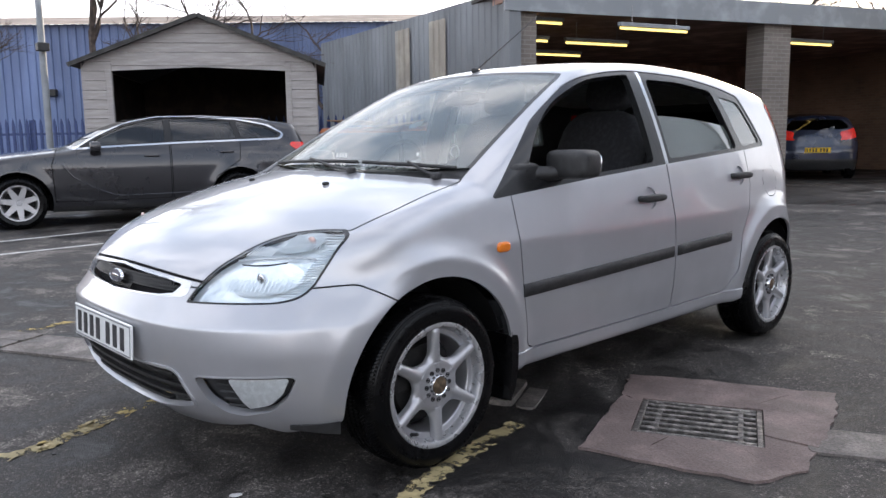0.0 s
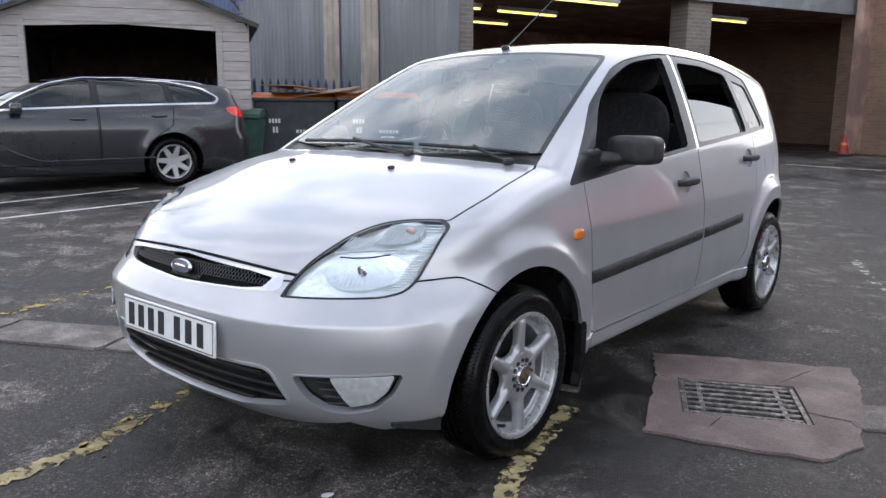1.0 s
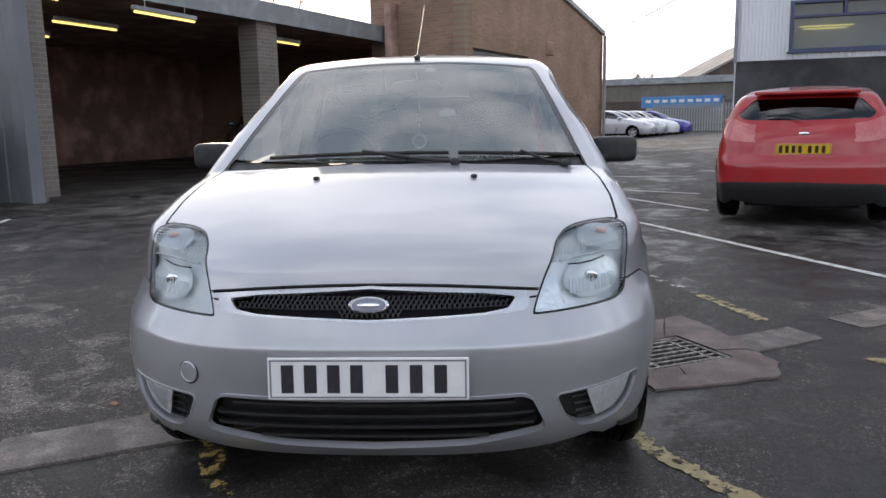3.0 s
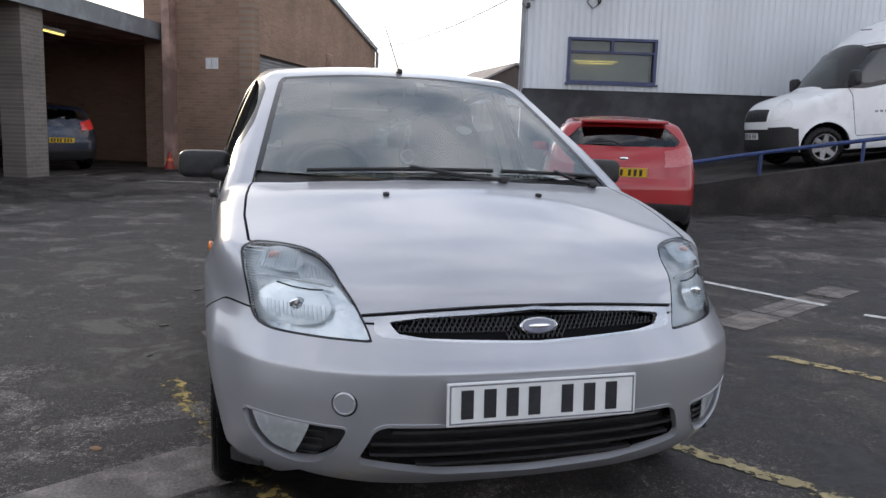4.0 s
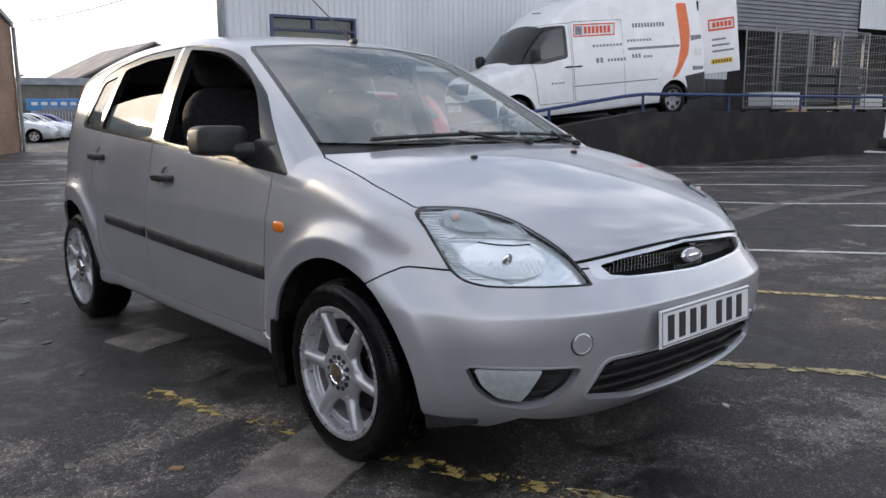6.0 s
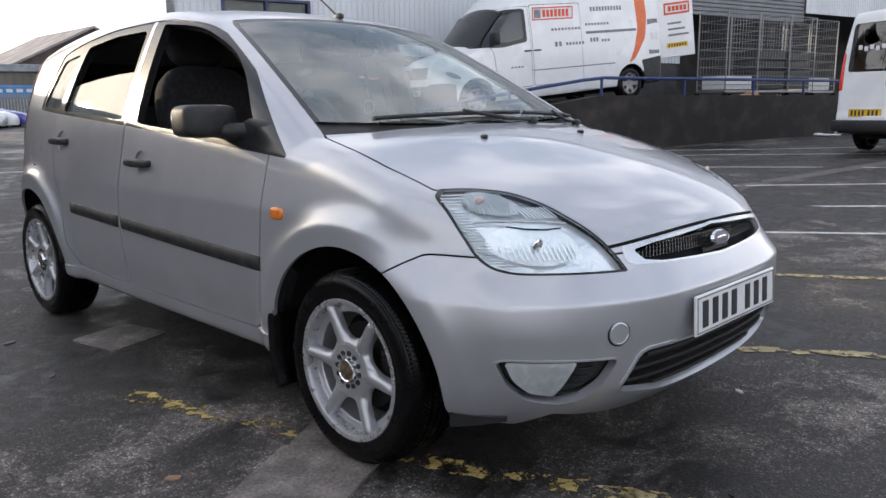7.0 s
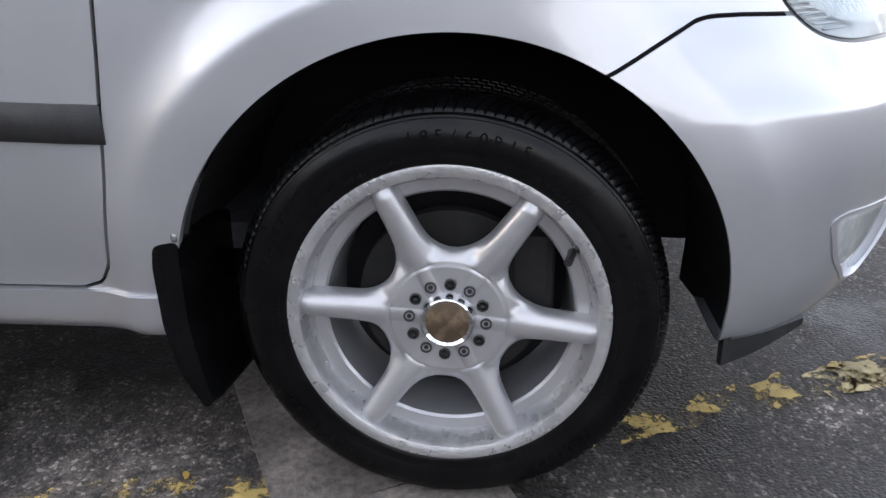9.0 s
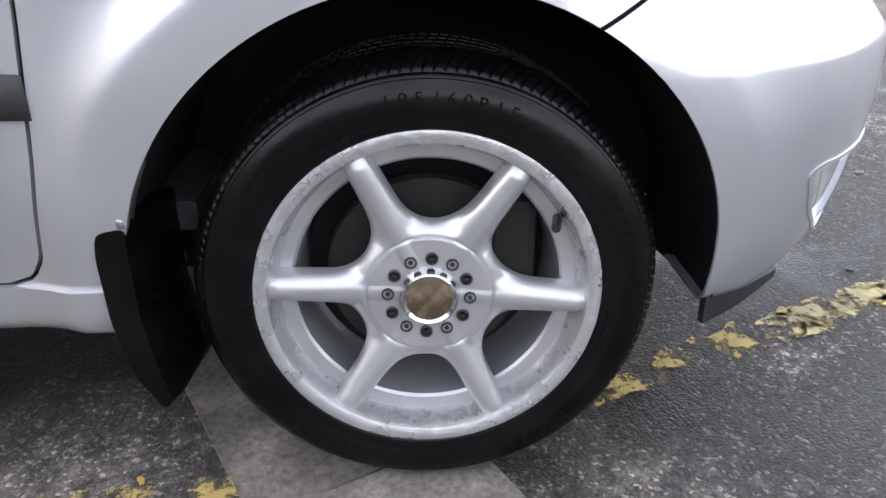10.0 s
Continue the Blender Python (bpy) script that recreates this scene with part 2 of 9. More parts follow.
WHITE_PAINT = material("white_van_paint", (0.80, 0.81, 0.82), 0.35, vary=0.05, scale=2.5, coat=0.6, rough_vary=0.08)
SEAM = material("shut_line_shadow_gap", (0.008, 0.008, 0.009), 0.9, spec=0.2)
BLACK_PLASTIC = material("black_textured_plastic", (0.018, 0.018, 0.019), 0.48, vary=0.3, scale=30, bump=0.15, bump_scale=500, rough_vary=0.08)
GLOSS_BLACK = material("gloss_black_trim", (0.012, 0.012, 0.013), 0.22, vary=0.2, scale=12)
RUBBER = material("tyre_rubber", (0.003, 0.003, 0.0034), 0.27, vary=0.35, scale=18, bump=0.03, bump_scale=260, rough_vary=0.07, spec=0.20)
ALLOY = material("painted_alloy", (0.47, 0.47, 0.485), 0.40, 0.70, vary=0.05, scale=16, bump=0.03, bump_scale=220, rough_vary=0.06, coat=0.08)
ALLOY_SCUFF = material("scuffed_alloy_lip", (0.52, 0.52, 0.53), 0.32, 0.7, vary=0.10, scale=45, bump=0.12, bump_scale=220, rough_vary=0.1)
CHROME = material("chrome", (0.78, 0.79, 0.81), 0.12, 1.0, vary=0.05, scale=20)
STEEL = material("dull_steel", (0.35, 0.35, 0.36), 0.4, 0.9, vary=0.2, scale=40)
CAP = material("tarnished_bronze_cap", (0.16, 0.115, 0.075), 0.5, 0.5, vary=0.4, scale=60)
# brake parts, near black to hold the shade inside the wheel
BRAKE_SHADED = material("shaded_brake_parts", (0.012, 0.011, 0.011), 0.8, 0.0, vary=0.4, scale=30)
CLEAR = glass("clear_lens", (0.96, 0.985, 1.0), 1.45)
SCREEN = glass("windscreen_glass", (0.80, 0.87, 0.83), 2.7, film=0.22)
TINT = glass("tinted_glass", (0.28, 0.31, 0.31), 1.9)
SIDE_GLASS = glass("half_open_side_glass", (0.55, 0.60, 0.58), 2.6, 0.015, film=0.14)
PANE = glass("window_glass", (0.6, 0.66, 0.66), 1.5)
AMBER = material("amber_lens", (0.80, 0.20, 0.015), 0.18, vary=0.15, scale=40, coat=0.6)
RED_LENS = material("red_lens", (0.80, 0.035, 0.025), 0.15, vary=0.15, scale=30, coat=0.8)
REFLECTOR = material("lamp_reflector", (0.94, 0.98, 1.0), 0.12, 0.45, vary=0.03, scale=30, bump=0.22, bump_scale=55, coat=0.3)
SOCKET = material("dark_bolt_steel", (0.07, 0.07, 0.072), 0.35, 0.7, vary=0.2, scale=40)
FROST = material("frosted_lamp_glass", (0.80, 0.81, 0.81), 0.25, 0.1, vary=0.1, scale=60, bump=0.3, bump_scale=300, coat=0.8)
CLOTH = material("dark_seat_cloth", (0.03, 0.03, 0.034), 0.95, vary=0.3, scale=50, bump=0.4, bump_scale=400)
DASH = material("dark_dashboard_plastic", (0.035, 0.037, 0.04), 0.6, vary=0.2, scale=20, bump=0.2, bump_scale=300)
LINING = material("pale_grey_headlining", (0.35, 0.36, 0.36), 0.95, vary=0.1, scale=20)
BELT = material("pale_seat_belt", (0.82, 0.82, 0.80), 0.6, vary=0.1, scale=60)
PLATE_WHITE = material("white_number_plate", (0.80, 0.81, 0.80), 0.3, vary=0.04, scale=20, coat=0.5)
PLATE_YELLOW = material("yellow_number_plate", (0.80, 0.50, 0.02), 0.3, vary=0.05, scale=20, coat=0.5)
PLATE_INK = material("black_plate_bars", (0.03, 0.03, 0.035), 0.4, vary=0.2, scale=30)
BADGE_BLUE = material("dark_blue_badge", (0.15, 0.16, 0.22), 0.3, 0.7, vary=0.1, scale=90, coat=0.8)
STONE = material("worn_channel_stone", (0.190, 0.168, 0.152), 0.75, vary=0.35, scale=7, bump=0.4, bump_scale=70, fleck=0.35, rough_vary=0.2)
APRON = material("pinkish_concrete_patch", (0.185, 0.140, 0.128), 0.7, vary=0.25, scale=5, bump=0.4, bump_scale=90, fleck=0.25, rough_vary=0.15)
DARK_CONCRETE = material("dark_stained_concrete", (0.036, 0.030, 0.027), 0.85, vary=0.5, scale=1.8, bump=0.5, bump_scale=40, fleck=0.3)
CAST_IRON = material("cast_iron_grate", (0.26, 0.24, 0.225), 0.42, 0.8, vary=0.5, scale=30, bump=0.4, bump_scale=120)
DIRT = material("black_wet_silt", (0.01, 0.01, 0.01), 0.5, vary=0.4, scale=20)
WHITE_LINE = worn_paint("worn_white_line_paint", (0.66, 0.65, 0.62), 0.66, 7)
YELLOW_LINE = worn_paint("worn_yellow_line_paint", (0.42, 0.345, 0.18), 0.53, 16)
YELLOW_BITS = worn_paint("flaked_yellow_line_paint", (0.50, 0.37, 0.125), 0.47, 12)
WHITE_BITS = worn_paint("flaked_white_line_paint", (0.50, 0.48, 0.43), 0.45, 9)
TIMBER = material("weathered_grey_boards", (0.37, 0.345, 0.33), 0.85, vary=0.13, scale=3, stretch=(1, 1, 9), bump=0.4, bump_scale=40, fleck=0.15)
# the shed's inner boards, with the shade of the interior in their colour
TIMBER_SHADED = material("shaded_inner_boards", (0.05, 0.035, 0.028), 0.9, vary=0.4, scale=4)
FELT = material("dark_roof_felt", (0.06, 0.058, 0.055), 0.9, vary=0.3, scale=6, bump=0.4, bump_scale=80)
GREY_CLAD = material("grey_steel_cladding", (0.185, 0.20, 0.215), 0.55, 0.1, vary=0.18, scale=1.2, stretch=(1, 1, 0.3), rough_vary=0.1)
ROOFLIGHT = material("yellowed_translucent_sheet", (0.36, 0.33, 0.28), 0.6, vary=0.2, scale=2)
BLUE_CLAD = material("blue_steel_cladding", (0.14, 0.19, 0.34), 0.6, 0.0, vary=0.2, scale=0.8, stretch=(1, 1, 0.3))
BLUE_ROOF = material("rusty_cement_roof", (0.36, 0.29, 0.24), 0.85, vary=0.3, scale=1.0)
WHITE_CLAD = material("pale_grey_white_cladding", (0.62, 0.65, 0.68), 0.5, 0.0, vary=0.08, scale=0.8, stretch=(1, 1, 0.3), rough_vary=0.1)
DARK_BASE = material("dark_render_and_dock_shade", (0.050, 0.050, 0.054), 0.8, vary=0.4, scale=1.5, bump=0.3, bump_scale=60)
BROWN_BRICK = brickwork("brown_brick", (0.285, 0.182, 0.128), (0.26, 0.20, 0.155))
GREY_BRICK = brickwork("grey_pillar_brick", (0.21, 0.185, 0.165), (0.27, 0.25, 0.23))
DARK_WALL = material("sooty_workshop_wall", (0.36, 0.24, 0.20), 0.9, vary=0.4, scale=1.5, bump=0.3, bump_scale=30)
DARK_FLOOR = material("oily_workshop_floor", (0.05, 0.044, 0.04), 0.6, vary=0.4, scale=1.5, rough_vary=0.2)
FASCIA = material("grey_painted_fascia", (0.27, 0.29, 0.31), 0.6, vary=0.2, scale=2.5)
SHUTTER = material("grey_steel_shutter", (0.17, 0.18, 0.20), 0.5, 0.3, vary=0.15, scale=2)
BLUE_FRAME = material("blue_window_frame_paint", (0.045, 0.06, 0.14), 0.5, vary=0.2, scale=12)
BLUE_RAIL = material("blue_rail_paint", (0.025, 0.05, 0.16), 0.5, vary=0.25, scale=14)
BIN_GREY = material("dark_grey_bin_plastic", (0.05, 0.058, 0.066), 0.55, vary=0.25, scale=5, bump=0.1, bump_scale=120)
BIN_ORANGE = material("orange_bin_lid", (0.62, 0.17, 0.03), 0.55, vary=0.2, scale=6)
BIN_GREEN = material("dull_green_bin_plastic", (0.05, 0.11, 0.09), 0.55, vary=0.25, scale=6)
CARDBOARD = material("brown_cardboard", (0.36, 0.22, 0.13), 0.9, vary=0.25, scale=8)
STICKER_WHITE = material("white_sticker", (0.7, 0.7, 0.7), 0.5, vary=0.1, scale=20)
STICKER_RED = material("red_orange_vinyl", (0.70, 0.09, 0.03), 0.45, vary=0.1, scale=12)
STICKER_ORANGE = material("orange_vinyl", (0.75, 0.16, 0.04), 0.45, vary=0.08, scale=12)
STICKER_DARK = material("dark_grey_vinyl_and_lines", (0.22, 0.22, 0.24), 0.5, vary=0.2, scale=12)
BARK = material("grey_brown_bark", (0.085, 0.065, 0.055), 0.9, vary=0.35, scale=8)
HILL = material("dull_far_woodland", (0.24, 0.20, 0.18), 1.0, vary=0.3, scale=0.05)
GREEN_ROOF = material("dull_green_grey_sheet", (0.15, 0.145, 0.12), 0.7, vary=0.15, scale=0.8)
CYAN_SIGN = material("blue_sign_board", (0.06, 0.24, 0.52), 0.5, vary=0.12, scale=2)
WORKS_WALL = material("brown_grey_works_wall", (0.11, 0.085, 0.075), 0.85, vary=0.3, scale=0.4)
GALV = material("galvanised_wire", (0.30, 0.305, 0.31), 0.45, 0.8, vary=0.2, scale=30)
OFFICE_WALL = material("pale_office_blind", (0.55, 0.56, 0.56), 0.9, vary=0.1, scale=3)
CABLE = material("black_cable", (0.02, 0.02, 0.02), 0.7)
TUBE = glow("fluorescent_tube", (1.0, 0.74, 0.22), 0.95)
RED_PLASTIC = material("red_plastic", (0.30, 0.03, 0.02), 0.5, vary=0.2, scale=15)

WHITE_CHIP = material("pale_stone_chip", (0.17, 0.155, 0.14), 0.8, vary=0.3, scale=40)
YELLOW_CHIP = material("yellow_paint_flake", (0.50, 0.34, 0.07), 0.7, vary=0.2, scale=60)
PALE_LENS = material("pale_pink_lamp_lens", (0.52, 0.13, 0.13), 0.15, vary=0.1, scale=30, coat=0.8)
PALE_AMBER = material("pale_amber_bulb", (0.60, 0.42, 0.38), 0.3, vary=0.1, scale=60)
DULL_RED = material("dull_dark_red_plastic", (0.11, 0.03, 0.028), 0.6, vary=0.25, scale=20)
WORN_PATH = worn_paint("pale_worn_scar", (0.13, 0.12, 0.11), 0.62, 5)
HAZY_ROOF = material("pale_weathered_slate_roof", (0.30, 0.28, 0.275), 0.9, vary=0.2, scale=0.6)

# ---- building tools ----
def thing(name, m, label, category, group=""):
    """An empty at the base of a thing; its parts hang under it."""
    ob = new(name)
    ob.empty_display_size = 0.2
    ob.matrix_basis = m
    return tagged(ob, label, category, group)


def as_mesh(name, verts, faces, mat, smooth=False, normals=None):
    me = bpy.data.meshes.new(name)
    me.from_pydata([tuple(v) for v in verts], [], [tuple(f) for f in faces])
    me.materials.append(mat)
    me.polygons.foreach_set("use_smooth", [bool(smooth)] * len(me.polygons))
    me.update()
    if normals is not None:
        me.normals_split_custom_set_from_vertices([tuple(n) for n in normals])
    return me


def part(name, data, mat, parent=None, label="", smooth=False):
    """One mesh object: a bmesh, or a pair of verts and faces, linked under its parent."""
    if isinstance(data, bmesh.types.BMesh):
        me = bpy.data.meshes.new(name)
        data.to_mesh(me)
        data.free()
        me.materials.append(mat)
        if smooth:
            me.polygons.foreach_set("use_smooth", [True] * len(me.polygons))
            me.set_sharp_from_angle(angle=radians(38))
    elif isinstance(data, bpy.types.Mesh):
        me = data
    else:
        me = as_mesh(name, data[0], data[1], mat, smooth)
        if smooth:
            me.set_sharp_from_angle(angle=radians(38))
    ob = new(name, me)
    if parent is not None:
        ob.parent = parent
    return tagged(ob, label)


def structure(name, data, mat, label, category, smooth=False):
    return tagged(part(name, data, mat, None, "", smooth), label, category, kind="structure")


def box(x0, x1, y0, y1, z0, z1, bevel=0.0, seg=2, bm=None):
    """A box between two corners, its edges rounded by bevel."""
    bm = bm or bmesh.new()
    made = bmesh.ops.create_cube(bm, size=1.0, matrix=Matrix.Translation(((x0 + x1) / 2, (y0 + y1) / 2, (z0 + z1) / 2)) @ Matrix.Diagonal((x1 - x0, y1 - y0, z1 - z0, 1)))
    if bevel:
        edges = list({e for v in made["verts"] for e in v.link_edges})
        bmesh.ops.bevel(bm, geom=edges, offset=bevel, segments=seg, affect="EDGES", profile=0.5)
    return bm


def prism(outline, z0, z1, bm=None):
    """A flat outline (x, y) raised from z0 to z1."""
    bm = bm or bmesh.new()
    lo, hi = [bm.verts.new((x, y, z0)) for x, y in outline], [bm.verts.new((x, y, z1)) for x, y in outline]
    n = len(outline)
    bm.faces.new(hi)
    bm.faces.new(lo[::-1])
    for i in range(n):
        bm.faces.new((lo[i], lo[(i + 1) % n], hi[(i + 1) % n], hi[i]))
    bmesh.ops.recalc_face_normals(bm, faces=bm.faces)
    return bm


def wall(p, q, z0, z1, thick, bm=None):
    """An upright slab from p to q, its front face on that line and its thickness to the left of the way."""
    d = Vector((q[0] - p[0], q[1] - p[1])).normalized()
    o = Vector((-d.y, d.x)) * thick
    return prism([p, q, (q[0] + o.x, q[1] + o.y), (p[0] + o.x, p[1] + o.y)], z0, z1, bm)


def tube(points, radius, sides=8, closed=False, taper=None):
    """A round bar along points."""
    pts = [Vector(p) for p in points]
    n, verts, faces = len(pts), [], []
    up = Vector((0, 0, 1))
    for i, p in enumerate(pts):
        a, b = pts[i - 1] if i or closed else p, pts[(i + 1) % n] if i < n - 1 or closed else p
        d = (b - a).normalized()
        s = d.cross(up if abs(d.z) < 0.95 else Vector((1, 0, 0))).normalized()
        t = s.cross(d)
        r = radius if taper is None else radius + (taper - radius) * i / (n - 1)
        verts += [p + (s * math.cos(u) + t * math.sin(u)) * r for u in [2 * math.pi * k / sides for k in range(sides)]]
    for i in range(n if closed else n - 1):
        j = (i + 1) % n
        faces += [(i * sides + k, i * sides + (k + 1) % sides, j * sides + (k + 1) % sides, j * sides + k) for k in range(sides)]
    if not closed:
        faces += [tuple(range(sides))[::-1], tuple(range((n - 1) * sides, n * sides))]
    return verts, faces


def join(*meshes):
    verts, faces = [], []
    for v, f in meshes:
        faces += [tuple(i + len(verts) for i in g) for g in f]
        verts += list(v)
    return verts, faces


def lathe(profile, sides=64, axis="x"):
    """A ring of revolution about the x axis: profile of (x, radius)."""
    verts, faces, n = [], [], len(profile)
    for k in range(sides):
        u = 2 * math.pi * k / sides
        verts += [(x, r * math.cos(u), r * math.sin(u)) for x, r in profile]
    for k in range(sides):
        j = (k + 1) % sides
        faces += [(k * n + i, k * n + i + 1, j * n + i + 1, j * n + i) for i in range(n - 1)]
    return verts, faces


def corrugated(p, q, z0, z1, pitch, depth, z1q=None):
    """Upright ribbed sheet from p to q, facing to the right of the way; z1q: another top height at q."""
    d = Vector((q[0] - p[0], q[1] - p[1]))
    run = d.length
    d.normalize()
    o = Vector((d.y, -d.x))
    n = max(2, int(run / pitch))
    verts, faces = [], []
    for i in range(n):
        for f, out in ((0.0, 0), (0.42, 0), (0.5, depth), (0.92, depth), (1.0, 0)):
            s = (i + f) * run / n
            top = z1 if z1q is None else z1 + (z1q - z1) * s / run
            x, y = p[0] + d.x * s + o.x * out, p[1] + d.y * s + o.y * out
            verts += [(x, y, z0), (x, y, top)]
    faces = [(i, i + 2, i + 3, i + 1) for i in range(0, len(verts) - 2, 2)]
    return verts, faces


def curve(points):
    """A smooth curve through (u, v) points that does not overshoot; straight on past its ends."""
    x, y = np.array(points, float).T
    h, d = np.diff(x), np.diff(y) / np.diff(x)
    m = np.zeros(len(x))
    m[0], m[-1] = d[0], d[-1]
    for i in range(1, len(x) - 1):
        if d[i - 1] * d[i] > 0:
            w1, w2 = 2 * h[i] + h[i - 1], h[i] + 2 * h[i - 1]
            m[i] = (w1 + w2) / (w1 / d[i - 1] + w2 / d[i])

    def at(u):
        u = np.asarray(u, float)
        i = np.clip(np.searchsorted(x, u) - 1, 0, len(h) - 1)
        t = np.clip((u - x[i]) / h[i], 0, 1)
        s = (2 * t**3 - 3 * t**2 + 1) * y[i] + (t**3 - 2 * t**2 + t) * h[i] * m[i] + (3 * t**2 - 2 * t**3) * y[i + 1] + (t**3 - t**2) * h[i] * m[i + 1]
        return s + np.minimum(u - x[0], 0) * m[0] + np.maximum(u - x[-1], 0) * m[-1]

    return at


def smax(a, b, k):
    h = np.clip(0.5 + 0.5 * (a - b) / k, 0, 1)
    return b + (a - b) * h + k * h * (1 - h)


def polygon(points):
    """Signed distance to a closed outline, below zero inside."""
    p = np.array(points, float)
    q = np.roll(p, -1, 0)

    def at(u, v):
        best, inside = np.full(len(u), 1e9), np.zeros(len(u), bool)
        for (ax, ay), (bx, by) in zip(p, q):
            ex, ey = bx - ax, by - ay
            t = np.clip(((u - ax) * ex + (v - ay) * ey) / (ex * ex + ey * ey), 0, 1)
            best = np.minimum(best, (u - ax - t * ex) ** 2 + (v - ay - t * ey) ** 2)
            if ay != by:
                inside ^= ((ay > v) != (by > v)) & (u < ex * (v - ay) / ey + ax)
        return np.where(inside, -1, 1) * np.sqrt(best)

    return at


def rounded(points, r=0.02, n=4):
    """An outline with its corners rounded."""
    out, m = [], len(points)
    for i in range(m):
        a, b, c = (Vector(points[(i + k) % m]) for k in (-1, 0, 1))
        k = min(r, (a - b).length * 0.45, (c - b).length * 0.45)
        s, e = b + (a - b).normalized() * k, b + (c - b).normalized() * k
        out += [tuple(s.lerp(b, t).lerp(b.lerp(e, t), t)) for t in [j / n for j in range(n + 1)]]
    return out


class Body:
    """A car's skin as one smooth solid: side, top, front and rear curves blended into each other.
    x is half the width, y runs from nose to tail, z up."""

    def __init__(self, top, crown, bow, side, plan, belt, lean, front, nose, rear, tail, arches, floor, soft=(0.06, 0.05, 0.10, 0.08)):
        self.top, self.crown, self.bow, self.side, self.plan, self.belt = (curve(c) for c in (top, crown, bow, side, plan, belt))
        self.lean, self.front, self.rear = lean, curve(front), curve(rear)
        self.nose, self.tail = [curve(c) for c in nose], tail
        self.arches, self.floor, self.soft = arches, curve(floor), soft

    def solid(self, p):
        x, y, z = p.T
        zb = self.belt(y)
        over = np.maximum(z - zb, 0)
        w = self.side(np.minimum(z, zb)) + self.plan(y) - self.lean[0] * over - self.lean[1] * over**2
        for ya, za, r, out, wide in self.arches:
            q = (np.hypot(y - ya, z - za) - r) / wide
            u = np.clip((q + np.sqrt(q * q + 0.0018)) / 2, 0, 1)
            w = w + out * (1 - u) ** 2 * (z < zb + 0.2)
        h = self.top(y - self.bow(y) * x * x) - self.crown(y) * x * x
        f = self.front(z) + self.nose[0](z) * x**2 + self.nose[1](z) * x**4
        r = self.rear(z) - self.tail[0] * x**2 - self.tail[1] * x**4
        k = self.soft
        d = smax(x - w, 0.9 * (z - h), k[0])
        d = smax(d, f - y, k[1] + (k[2] - k[1]) * np.clip((x - 0.4) / 0.35, 0, 1))
        return smax(smax(d, y - r, k[3]), self.floor(y) - z, 0.03)

    def normal(self, p):
        g = np.stack([self.solid(p + e) - self.solid(p - e) for e in np.eye(3) * 0.003], 1)
        g[np.abs(p[:, 0]) < 1e-6, 0] = 0
        return g / np.maximum(np.linalg.norm(g, axis=1, keepdims=True), 1e-9)

    def onto(self, p, way, far=0.4):
        """The place where lines from p (inside) along way leave the skin."""
        p, way = np.array(p, float), np.array(way, float)
        lo, hi = np.zeros(len(p)), np.full(len(p), far)
        for _ in range(36):
            mid = (lo + hi) / 2
            out = self.solid(p + way * mid[:, None]) > 0
            lo, hi = np.where(out, lo, mid), np.where(out, mid, hi)
        return p + way * lo[:, None]


